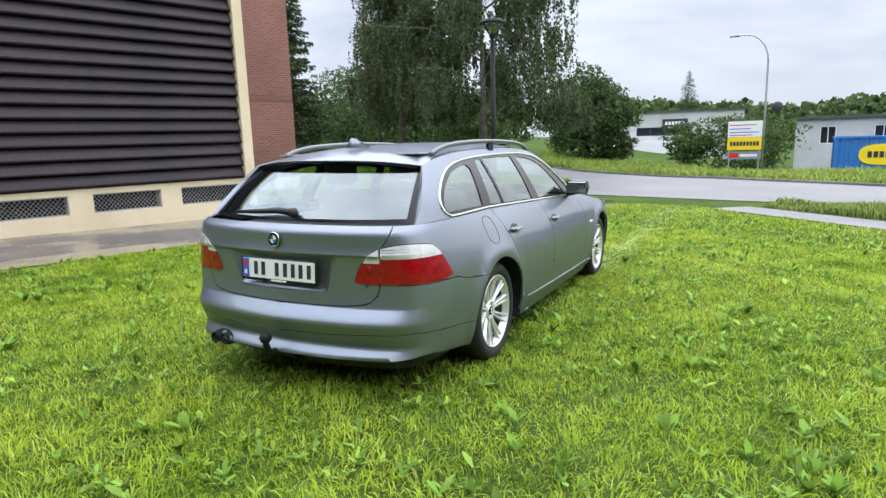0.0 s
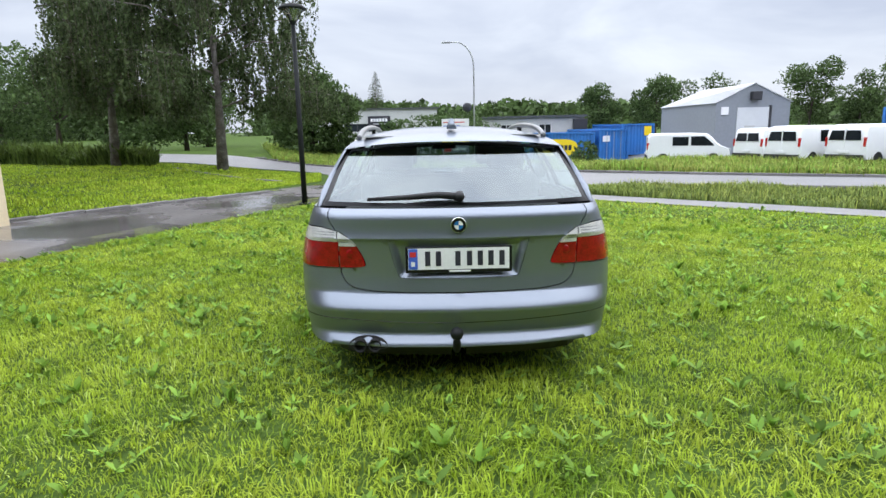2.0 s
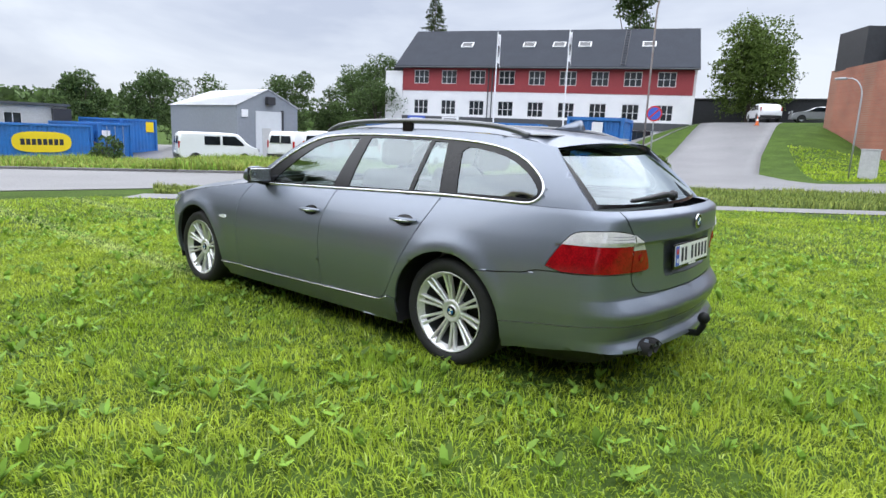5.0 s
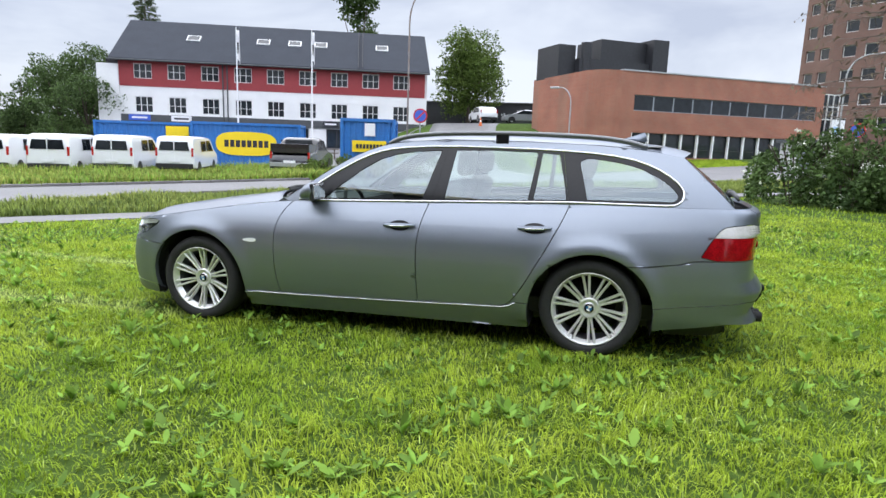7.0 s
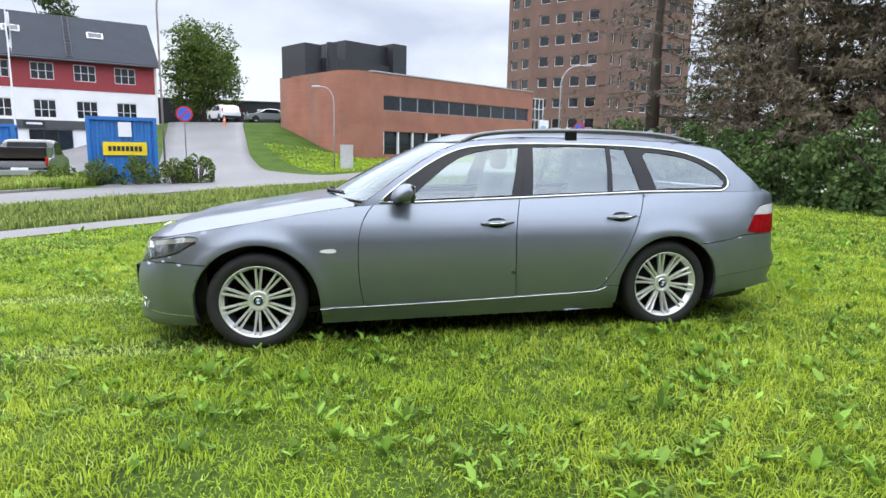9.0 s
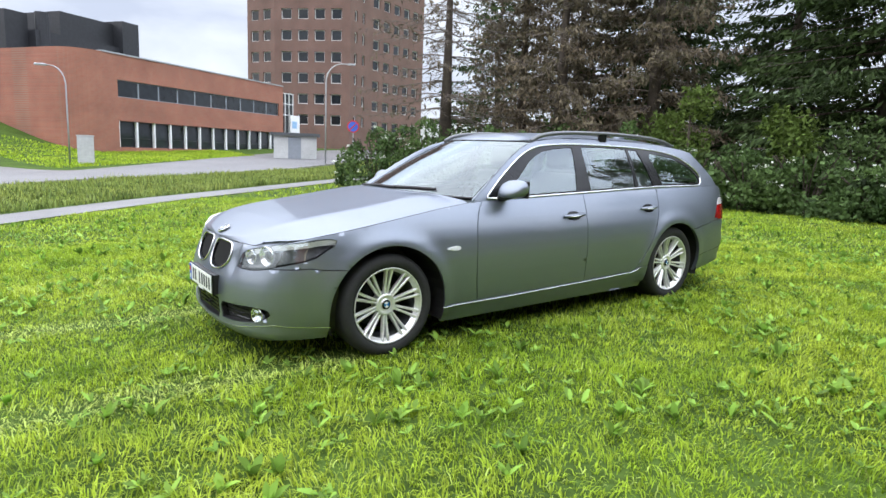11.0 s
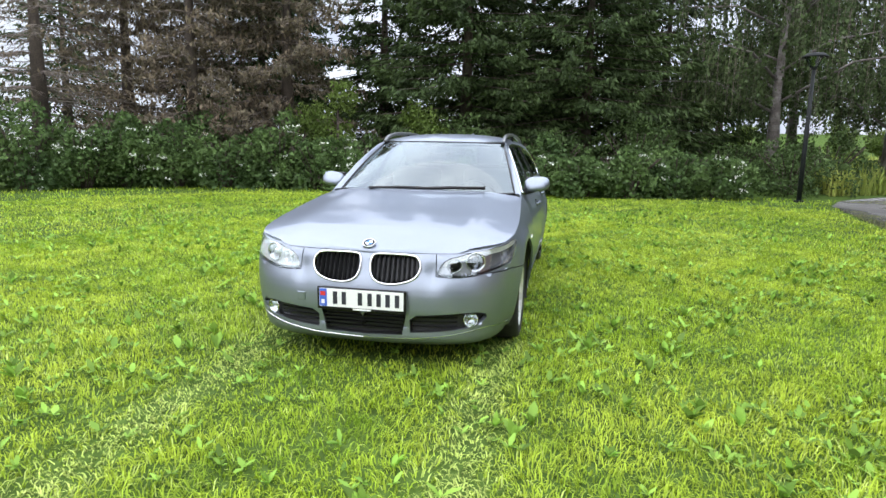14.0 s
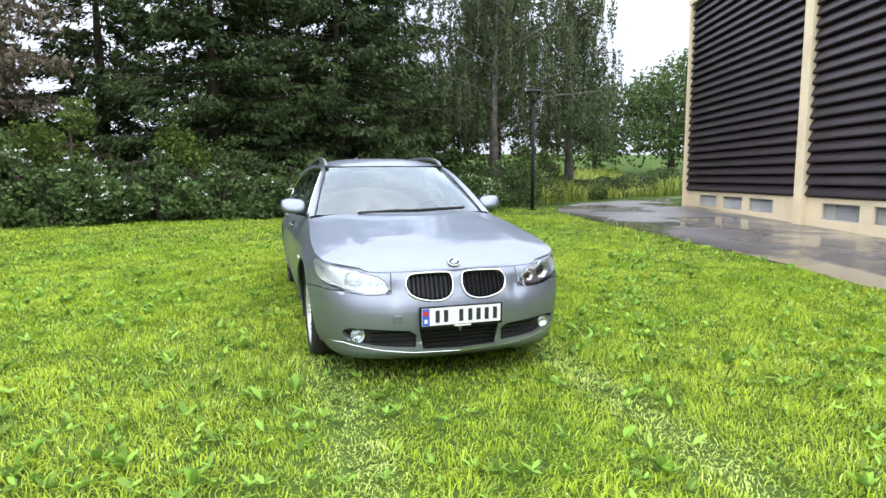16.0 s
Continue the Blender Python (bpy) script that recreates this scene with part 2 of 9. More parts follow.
def part(name, bm, material, parent, label="", smooth=False):
    """Links a bmesh as one mesh object under a thing or a part."""
    ob = link_bm(name, bm, material, smooth)
    ob.parent = parent
    if label:
        tagged(ob, label=label)
    return ob


def np_mesh(name, verts, faces, material, smooth=False):
    """A mesh object out of arrays: verts (n, 3), faces (m, 3) or (m, 4)."""
    verts, faces = np.asarray(verts, dtype=np.float32), np.asarray(faces, dtype=np.int32)
    me = bpy.data.meshes.new(name)
    k = faces.shape[1]
    me.vertices.add(len(verts))
    me.vertices.foreach_set("co", verts.ravel())
    me.loops.add(faces.size)
    me.loops.foreach_set("vertex_index", faces.ravel())
    me.polygons.add(len(faces))
    me.polygons.foreach_set("loop_start", np.arange(len(faces), dtype=np.int32) * k)
    me.polygons.foreach_set("loop_total", np.full(len(faces), k, dtype=np.int32))
    if smooth:
        me.polygons.foreach_set("use_smooth", np.ones(len(faces), dtype=bool))
    me.update(calc_edges=True)
    me.materials.append(material)
    return new(name, me)


def box(bm, lo, hi, bevel=0.0):
    vs = [bm.verts.new((x, y, z)) for z in (lo[2], hi[2]) for y in (lo[1], hi[1]) for x in (lo[0], hi[0])]
    fs = [bm.faces.new([vs[i] for i in q]) for q in ((0, 2, 3, 1), (4, 5, 7, 6), (0, 1, 5, 4), (2, 6, 7, 3), (0, 4, 6, 2), (1, 3, 7, 5))]
    if bevel:
        es = list({e for f in fs for e in f.edges})
        bmesh.ops.bevel(bm, geom=es, offset=bevel, segments=2, affect="EDGES", profile=0.5)
    return bm


def boxes(*specs):
    bm = bmesh.new()
    for s in specs:
        box(bm, *s)
    return bm


def tube(bm, pts, radius, sides=8, radii=None, closed=False):
    """A round bar along a line of points."""
    pts = [Vector(p) for p in pts]
    rings = []
    up = Vector((0, 0, 1))
    for i, p in enumerate(pts):
        if closed:
            d = pts[(i + 1) % len(pts)] - pts[i - 1]
        else:
            d = pts[min(i + 1, len(pts) - 1)] - pts[max(i - 1, 0)]
        d.normalize()
        a = d.cross(up if abs(d.z) < 0.95 else Vector((1, 0, 0))).normalized()
        b = a.cross(d)
        r = radii[i] if radii else radius
        rings.append([bm.verts.new(p + (a * math.cos(q) + b * math.sin(q)) * r) for q in (2 * math.pi * k / sides for k in range(sides))])
    n = len(rings)
    for i in range(n if closed else n - 1):
        for k in range(sides):
            bm.faces.new((rings[i][k], rings[i][(k + 1) % sides], rings[(i + 1) % n][(k + 1) % sides], rings[(i + 1) % n][k]))
    if not closed:
        bm.faces.new(list(reversed(rings[0])))
        bm.faces.new(rings[-1])
    return bm


def lathe(bm, profile, axis_at=(0, 0, 0), seg=48, axis="X"):
    """Turns a profile of (along, radius) round an axis."""
    rings = []
    for a, r in profile:
        ring = []
        for k in range(seg):
            q = 2 * math.pi * k / seg
            v = (a, r * math.cos(q), r * math.sin(q)) if axis == "X" else (r * math.cos(q), r * math.sin(q), a)
            ring.append(bm.verts.new(Vector(v) + Vector(axis_at)))
        rings.append(ring)
    for i in range(len(rings) - 1):
        for k in range(seg):
            bm.faces.new((rings[i][k], rings[i][(k + 1) % seg], rings[i + 1][(k + 1) % seg], rings[i + 1][k]))
    return rings


def empty(name, m, label="", category="", group="", kind=""):
    ob = new(name)
    ob.matrix_world = m
    ob.empty_display_size = 0.1
    return tagged(ob, label, category, group, kind)


def wall_bm(length, z0, z1, thick, openings, y0=0.0):
    """An upright wall along x, z0 to z1, with openings (x0, x1, za, zb) right through it."""
    bm = bmesh.new()
    xs = sorted({0.0, length, *[v for o in openings for v in o[:2]]})
    zs = sorted({z0, z1, *[v for o in openings for v in o[2:]]})
    grid = {}
    inside = lambda x, z: any(o[0] < x < o[1] and o[2] < z < o[3] for o in openings)
    solid = lambda i, j: 0 <= i < len(xs) - 1 and 0 <= j < len(zs) - 1 and not inside((xs[i] + xs[i + 1]) / 2, (zs[j] + zs[j + 1]) / 2)

    def v(i, j, k):
        if (i, j, k) not in grid:
            grid[i, j, k] = bm.verts.new((xs[i], y0 + k * thick, zs[j]))
        return grid[i, j, k]
    for i in range(len(xs) - 1):
        for j in range(len(zs) - 1):
            if not solid(i, j):
                continue
            bm.faces.new((v(i, j, 0), v(i + 1, j, 0), v(i + 1, j + 1, 0), v(i, j + 1, 0)))
            bm.faces.new((v(i, j, 1), v(i, j + 1, 1), v(i + 1, j + 1, 1), v(i + 1, j, 1)))
            if not solid(i - 1, j):
                bm.faces.new((v(i, j, 0), v(i, j + 1, 0), v(i, j + 1, 1), v(i, j, 1)))
            if not solid(i + 1, j):
                bm.faces.new((v(i + 1, j, 0), v(i + 1, j, 1), v(i + 1, j + 1, 1), v(i + 1, j + 1, 0)))
            if not solid(i, j - 1):
                bm.faces.new((v(i, j, 0), v(i, j, 1), v(i + 1, j, 1), v(i + 1, j, 0)))
            if not solid(i, j + 1):
                bm.faces.new((v(i, j + 1, 0), v(i + 1, j + 1, 0), v(i + 1, j + 1, 1), v(i, j + 1, 1)))
    return bm


def facing(p, q, z=0.0):
    """The frame of a facade from p to q: x along it, y away from the lawn, z up."""
    return pose(p[0], p[1], z, 0, 0, math.degrees(math.atan2(q[1] - p[1], q[0] - p[0])))


def curve(p, n=3):
    """A line with its corners rounded."""
    p = np.array(p, dtype=float)
    for _ in range(n):
        q = [p[0]]
        for a, b in zip(p[:-1], p[1:]):
            q += [0.75 * a + 0.25 * b, 0.25 * a + 0.75 * b]
        p = np.array(q + [p[-1]])
    keep = [p[0]]
    for a in p[1:]:
        if np.hypot(*(a - keep[-1])) > 0.012:
            keep.append(a)
    return [tuple(a) for a in keep]


def sstep(v):
    v = np.clip(v, 0, 1)
    return v * v * (3 - 2 * v)


def height(x, y):
    """The lie of the land: the lawn tips gently towards the road, the land climbs past it."""
    x, y = np.asarray(x, dtype=float), np.asarray(y, dtype=float)
    z = -0.0045 * np.clip(x, -40, 80) - 0.0195 * np.clip(y, -22, 45)
    z = z - 0.04 * np.clip(y - 22, 0, 24) * sstep((20 - x) / 8) * sstep((x + 6) / 8)
    z = z + 0.036 * np.clip(y - 14, 0, 24) * sstep((-5 - x) / 8)
    w = sstep((y + 3) / 9) * (1 - 0.85 * sstep((y - 15) / 9))
    z = z + 0.7 * np.clip((x - 28) / 20, 0, 1.6) + w * 2.9 * sstep((x - 33) / 24)
    z = z + 3.6 * sstep((-y - 22) / 45) * sstep((12 - x) / 30)
    return z


def hz(x, y):
    return float(height(x, y))

# ==== ground ====
def grid_ground():
    a = np.concatenate([np.linspace(-2600, -140, 10), np.linspace(-130, -42, 12), np.arange(-40, 81, 1.0), np.linspace(90, 180, 10), np.linspace(240, 2600, 9)])
    b = np.concatenate([np.linspace(-2600, -140, 10), np.linspace(-130, -42, 12), np.arange(-40, 61, 1.0), np.linspace(68, 180, 14), np.linspace(240, 2600, 9)])
    X, Y = np.meshgrid(a, b, indexing="ij")
    Z = height(X, Y)
    V = np.stack([X, Y, Z], -1).reshape(-1, 3)
    n, m = len(a), len(b)
    i, j = np.meshgrid(np.arange(n - 1), np.arange(m - 1), indexing="ij")
    k = (i * m + j).ravel()
    return np_mesh("ground", V, np.stack([k, k + m, k + m + 1, k + 1], -1), M_SOIL, smooth=True)


tagged(grid_ground(), "rough green lawn and meadow turf", "ground", kind="structure")


def ribbon(name, near, far, material, lift, label, category, n=60, m=6):
    """A paved strip between two lines, laid on the land."""
    def resample(line):
        p = np.array(line, dtype=float)
        d = np.r_[0, np.cumsum(np.hypot(*np.diff(p, axis=0).T))]
        s = np.linspace(0, d[-1], n)
        return np.stack([np.interp(s, d, p[:, 0]), np.interp(s, d, p[:, 1])], -1)
    A, B = resample(near), resample(far)
    t = np.linspace(0, 1, m)[None, :, None]
    P = A[:, None] * (1 - t) + B[:, None] * t
    top = np.concatenate([P, (height(P[..., 0], P[..., 1]) + lift)[..., None]], -1)
    V = [top.reshape(-1, 3)]
    i, j = np.meshgrid(np.arange(n - 1), np.arange(m - 1), indexing="ij")
    k = (i * m + j).ravel()
    F = [np.stack([k, k + m, k + m + 1, k + 1], -1)]
    low = top.copy()
    low[..., 2] -= lift + 0.12
    V.append(low.reshape(-1, 3))
    o = n * m
    for col in (0, m - 1):
        q = np.arange(n - 1) * m + col
        F.append(np.stack([q, q + m, q + m + o, q + o], -1))
    ob = np_mesh(name, np.concatenate(V), np.concatenate(F), material)
    return tagged(ob, label, category, kind="structure")


PATH_NEAR = [(-9.6, -13.2), (-8.0, -11.6), (-7.2, -10.0), (-6.55, -6.5), (-6.15, -3.4), (-5.75, -0.8), (-5.2, 1.2), (-4.75, 2.6), (-3.75, 5.4), (-2.95, 7.4), (-2.0, 9.6), (-0.8, 10.6)]
PATH_FAR = [(-17.5, -16.4), (-15.0, -15.2), (-13.4, -13.0), (-11.6, -6.5), (-10.4, -3.2), (-9.4, -0.2), (-8.6, 2.2), (-8.0, 4.4), (-7.3, 6.6), (-6.0, 8.9), (-5.1, 11.2), (-3.6, 14.0)]
ribbon("footpath", PATH_NEAR, PATH_FAR, M_ASPH, 0.012, "dark wet asphalt path with puddles along the louvred wall", "path")
ribbon("road", [(54, -36.0), (38, -20.0), (23.0, -4.0), (18.5, 2.2), (12.6, 7.3), (8.3, 10.1), (2.6, 11.2), (-2.6, 12.6), (-3.6, 16.0), (-4.4, 20.0), (-6.0, 22.8), (-9.6, 24.2), (-13, 26), (-26, 32), (-50, 38), (-90, 42)],
       [(63, -33.0), (44.7, -13.5), (28.0, 0.6), (18.4, 9.0), (15.0, 11.0), (9.5, 14.8), (6.0, 17.7), (1.9, 21.0), (-3.0, 25.6), (-10.5, 31.0), (-24, 38.5), (-50, 45), (-90, 49)], M_ROAD, 0.018,
       "pale worn grey asphalt road, damp, bending past the lawn", "road", 120, 10)
ribbon("side_road", [(17.6, 9.0), (22.5, 9.6), (28, 9.9), (38, 12.0), (50, 14.4), (62, 17), (76, 20)], [(27.0, 1.0), (28.5, 2.6), (31.5, 4.6), (40, 6.6), (52, 8.6), (62, 9.8), (76, 11)], M_ROAD, 0.022,
       "grey asphalt side road climbing a slope", "road", 70, 8)
ribbon("yard", [(18, 16.4), (24, 15.4), (31, 14.6), (44, 15.5), (56, 15.6)], [(6, 62), (18, 62), (28, 58), (38, 52), (44, 48)], M_ROAD, 0.012, "grey gravel and asphalt yard with parked vans", "yard", 50, 20)
PAVE = [(1.5, 9.2), (2.1, 8.6), (4.6, 6.05), (6.3, 4.4), (7.8, 3.0), (10.5, 0.35), (16.0, -6.2), (22, -13.6), (30, -24), (38, -34)]
ribbon("pavement", PAVE, [(x + 0.75, y + 0.66) for x, y in PAVE], M_PAVE, 0.02, "narrow pale grey pavement along the lawn", "pavement", 80, 3)


def kerb_line(line, label, h=0.1, w=0.12):
    p = np.array(line, dtype=float)
    d = np.r_[0, np.cumsum(np.hypot(*np.diff(p, axis=0).T))]
    k = empty("kerb", pose(0, 0, 0), label, "kerb", kind="structure")
    bm = bmesh.new()
    box(bm, (-0.49, -w / 2, -0.1), (0.49, w / 2, h), 0.015)
    me = None
    for s in np.arange(0.5, d[-1], 1.0):
        x, y = np.interp(s, d, p[:, 0]), np.interp(s, d, p[:, 1])
        x1, y1 = np.interp(s + 0.4, d, p[:, 0]), np.interp(s + 0.4, d, p[:, 1])
        if me is None:
            ob = part("kerb_stone", bm, M_KERB, k)
            me = ob.data
        else:
            ob = new("kerb_stone", me)
            ob.parent = k
        ob.matrix_basis = pose(x, y, hz(x, y), 0, 0, math.degrees(math.atan2(y1 - y, x1 - x)))


kerb_line([(-10.5, 31.1), (-3.0, 25.7), (1.9, 21.1), (6.0, 17.8), (9.5, 14.9), (15.0, 11.1), (17.4, 9.7)], "dark concrete kerb along the far side of the road")
kerb_line([(38, -20.1), (23.0, -4.1), (18.4, 2.1), (12.5, 7.2), (8.2, 10.0), (4.4, 10.85)], "low dark kerb between verge and road", 0.08)
kerb_line([(-8.0, 5.0), (-7.3, 6.6), (-6.0, 8.9), (-4.6, 10.9)], "weathered low kerb at the edge of the footpath", 0.06)
kerb_line([(-4.7, 14.4), (-5.5, 15.8), (-8.9, 19.4), (-11.8, 22.5)], "low pale kerb in the grass beyond the footpath", 0.05)

# ==== buildings ====
def window(parent, x0, x1, z0, z1, y=0.0, frame_m=None, bars=(0.5,), rails=(), depth=0.12, name="window", bar=0.06):
    """A framed window in a wall opening: frame, glazing bars and one pane set back."""
    bm = bmesh.new()
    t = bar
    ring = [[bm.verts.new(c) for c in ((x0 + i, y + d, z0 + i), (x1 - i, y + d, z0 + i), (x1 - i, y + d, z1 - i), (x0 + i, y + d, z1 - i))] for i, d in ((0, 0.07), (0, 0), (t, 0), (t, 0.07))]
    for a, b in zip(ring, ring[1:] + ring[:1]):
        for k in range(4):
            bm.faces.new((a[k], a[(k + 1) % 4], b[(k + 1) % 4], b[k]))
    bmesh.ops.recalc_face_normals(bm, faces=bm.faces[:])
    w = part(name, bm, frame_m or M_FRAMEW, parent)
    for b in bars:
        xc = x0 + (x1 - x0) * b
        part("glazing_bar", boxes(((xc - t / 2, y + 0.005, z0 + t), (xc + t / 2, y + 0.065, z1 - t))), frame_m or M_FRAMEW, w)
    for r in rails:
        zc = z0 + (z1 - z0) * r
        part("glazing_bar", boxes(((x0 + t, y + 0.01, zc - t / 3), (x1 - t, y + 0.06, zc + t / 3))), frame_m or M_FRAMEW, w)
    part("pane", boxes(((x0 + t * 0.5, y + 0.03, z0 + t * 0.5), (x1 - t * 0.5, y + 0.045, z1 - t * 0.5))), M_PANE, w)
    return w


# -- the building with the louvred wall --
WA, WB = (-7.5, 4.97), (-12.85, -11.55)
W_LEN, W_TOP = math.dist(WA, WB), 6.85


def louvre_building():
    # seen from the lawn: x runs from the far corner (south) to the near corner, y into the building
    th = empty("louvred_building", facing(WB, WA, 0.0) , "industrial building with dark maroon louvred walls on a cream plinth", "building")
    L = W_LEN
    base = lambda x: hz(WB[0] + (WA[0] - WB[0]) * x / L, WB[1] + (WA[1] - WB[1]) * x / L)
    # local y grows to the left of travel; the building lies on that side
    grilles = []
    x = L - 0.28 - 1.3
    while x > 0.4:
        if not (6.3 < x + 0.65 < 7.9):
            grilles.append((x, x + 1.22, 0.32, 0.67))
        x -= 1.62
    pl = part("plinth", wall_bm(L, -0.6, 0.78, 0.3, grilles), M_CREAM, th, "cream painted plinth, stained at the foot")
    # solid near-black block: the shade behind the slats is given as colour
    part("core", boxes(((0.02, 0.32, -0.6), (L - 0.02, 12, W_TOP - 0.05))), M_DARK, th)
    for g in grilles:
        bm = bmesh.new()
        n = 16
        w, h = g[1] - g[0], g[3] - g[2]
        for k in range(-4, n + 1):
            for s in (1, -1):
                p = [(g[0] + w * k / n, g[2] if s > 0 else g[3]), (g[0] + w * k / n + h * 0.9, g[3] if s > 0 else g[2])]
                (xa, za), (xb, zb) = p
                if xb < g[0] or xa > g[1]:
                    continue
                if xa < g[0]:
                    za, xa = za + (zb - za) * (g[0] - xa) / (xb - xa), g[0]
                if xb > g[1]:
                    zb, xb = za + (zb - za) * (g[1] - xa) / (xb - xa), g[1]
                tube(bm, [(xa, 0.06, za), (xb, 0.06, zb)], 0.008, 3)
        for q in (((g[0], 0.04, g[2]), (g[1], 0.07, g[2] + 0.025)), ((g[0], 0.04, g[3] - 0.025), (g[1], 0.07, g[3])), ((g[0], 0.04, g[2]), (g[0] + 0.025, 0.07, g[3])), ((g[1] - 0.025, 0.04, g[2]), (g[1], 0.07, g[3]))):
            box(bm, *q)
        part("grille", bm, M_STEEL, th, "galvanised expanded metal grille")
    for a, b in ((0.0, 0.16), (6.78, 7.12), (L - 0.22, L)):
        part("pillar", boxes(((a, -0.13, -0.6), (b, 0.31, W_TOP), 0.01)), M_CREAM, th, "cream painted concrete pillar")
    part("fascia", boxes(((-0.02, -0.16, W_TOP), (L + 0.02, 12, W_TOP + 0.18))), M_CREAM, th)
    # louvre slats: folded sheets, each leaning out at its foot
    for a, b in ((0.165, 6.775), (7.125, L - 0.225)):
        bm = bmesh.new()
        prof = [(0.02, 0.235), (0.0, 0.20), (-0.055, 0.10), (-0.075, 0.055), (-0.07, 0.03), (-0.03, 0.02), (0.02, 0.012), (0.10, 0.0), (0.12, 0.02), (0.06, 0.235)]
        ends = [[bm.verts.new((x, y, z)) for y, z in prof] for x in (a, b)]
        n = len(prof)
        for k in range(n):
            bm.faces.new((ends[0][k], ends[0][(k + 1) % n], ends[1][(k + 1) % n], ends[1][k]))
        bm.faces.new(ends[0])
        bm.faces.new(list(reversed(ends[1])))
        me = None
        z = 0.79
        while z < W_TOP - 0.2:
            if me is None:
                ob = part("louvre_slat", bm, M_LOUVRE, th)
                me = ob.data
            else:
                ob = new("louvre_slat", me)
                ob.parent = th
            ob.matrix_basis = pose(0, 0, z)
            z += 0.243
    return th


louvre_building()


def brick_annex():
    d = Vector((WA[0] - WB[0], WA[1] - WB[1])).normalized()
    end = Vector((-12.95, 12.8))
    p = end - d * 14
    th = empty("brick_annex", facing(p, end), "red brick building with a cream plinth behind the louvred block", "building")
    part("wall", boxes(((0, 0, 0.3), (14, 9, 8.4))), M_BRICK, th)
    part("plinth", boxes(((-0.05, -0.05, -1.2), (14.05, 9.05, 0.3))), M_CREAM, th)
    bm = bmesh.new()
    for k in range(50):
        box(bm, (10.4 + k * 0.072, -0.018, 3.02), (10.4 + k * 0.072 + 0.06, 0.02, 3.24))
    part("soldier_course", bm, M_BRICK, th, "upright band of red bricks")
    part("roof", boxes(((-0.2, -0.2, 8.4), (14.2, 9.2, 8.6))), M_GREYBAND, th)


brick_annex()


# -- red and white building beyond the yard --
def red_building():
    P, Q = (42.2, 43.5), (53.5, 16.1)
    th = empty("office_building", facing(P, Q, 0.3), "three-storey red and white office building with a dark pitched roof", "building")
    L = math.dist(P, Q)
    x0 = 1.55
    wins_u, wins_l = [], []
    for k in range(9):
        c = 3.6 + k * 2.97
        wins_u.append((c - 0.8, c + 0.8, 5.98, 7.32))
        wins_l.append((c - 0.78, c + 0.78, 2.95, 4.4))
    part("white_wall", wall_bm(L, 2.75, 5.28, 0.35, wins_l), M_WHITEWALL, th)
    part("red_wall", wall_bm(L - x0, 5.28, 7.75, 0.35, [(a - x0, b - x0, c, d) for a, b, c, d in wins_u], y0=-0.04), M_REDWALL, th).matrix_basis = pose(x0, 0, 0)
    part("white_end", boxes(((-0.3, -0.2, -0.4), (x0, 11.6, 7.2))), M_WHITEWALL, th)
    shop = [(4.5, 7.5, 0.3, 2.3), (9, 13, 0.3, 2.3), (15, 18.5, 0.3, 2.3), (20.2, 23.2, 0.2, 2.5), (24.6, 26.4, 0.3, 2.4), (27.4, 29.2, 0.3, 2.4)]
    part("ground_floor_wall", wall_bm(L, -0.8, 2.05, 0.35, []), M_WHITEWALL, th)
    part("band", boxes(((-0.02, -0.12, 2.05), (L, 0.35, 2.75))), M_GREYBAND, th)
    for a, b, z0, z1 in shop:
        window(th, a, b, z0, min(z1, 2.0), -0.09, M_FRAMED, (0.33, 0.66), (), name="shop_window")
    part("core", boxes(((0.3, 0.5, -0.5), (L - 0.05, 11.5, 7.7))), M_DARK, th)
    part("end_wall", boxes(((L - 0.04, 0.36, -0.8), (L + 0.25, 11.6, 7.75))), M_WHITEWALL, th)
    for w in wins_u:
        window(th, *w, 0.05, M_FRAMEW, (0.33, 0.66), (0.5,))
    for w in wins_l:
        window(th, *w, 0.05, M_FRAMEW, (0.33, 0.66), (0.45,))
    # roof: two slopes with an eave overhang
    bm = bmesh.new()
    prof = [(-0.6, 7.7), (5.6, 12.0), (12.2, 7.7), (12.2, 7.5), (5.6, 11.7), (-0.6, 7.45)]
    ends = [[bm.verts.new((x, y, z)) for y, z in prof] for x in (0.9, L + 0.4)]
    for k in range(6):
        bm.faces.new((ends[0][k], ends[0][(k + 1) % 6], ends[1][(k + 1) % 6], ends[1][k]))
    bm.faces.new(ends[0])
    bm.faces.new(list(reversed(ends[1])))
    roof = part("roof", bm, M_ROOF, th, "dark grey standing-seam metal roof")
    for x in (1.2, L):
        gab = bmesh.new()
        gab.faces.new([gab.verts.new(c) for c in ((x, 0, 7.7), (x, 11.4, 7.7), (x, 5.6, 11.7))])
        bmesh.ops.solidify(gab, geom=gab.faces[:], thickness=0.2)
        part("gable", gab, M_WHITEWALL, th)
    bm = bmesh.new()
    tube(bm, [(0.9, -0.66, 7.55), (L + 0.4, -0.66, 7.55)], 0.09, 6)
    part("gutter", bm, M_GREYBAND, th)
    slope = math.degrees(math.atan2(4.3, 6.2))
    for x in (7.5, 14.0, 17.0, 19.5, 25.5):
        sk = part("skylight", boxes(((-0.62, -0.5, 0.0), (0.62, 0.5, 0.09))), M_FRAMEW, th)
        sk.matrix_basis = pose(x, 2.9, 7.7 + 4.3 * 3.5 / 6.2, slope, 0, 0)
        pn = part("pane", boxes(((-0.52, -0.4, 0.05), (0.52, 0.4, 0.1))), M_PANE, sk)
    bm = bmesh.new()
    for dx in (-0.2, 0.2):
        tube(bm, [(23.4 + dx, -0.5, 7.85), (23.4 + dx, 5.3, 11.9)], 0.03, 4)
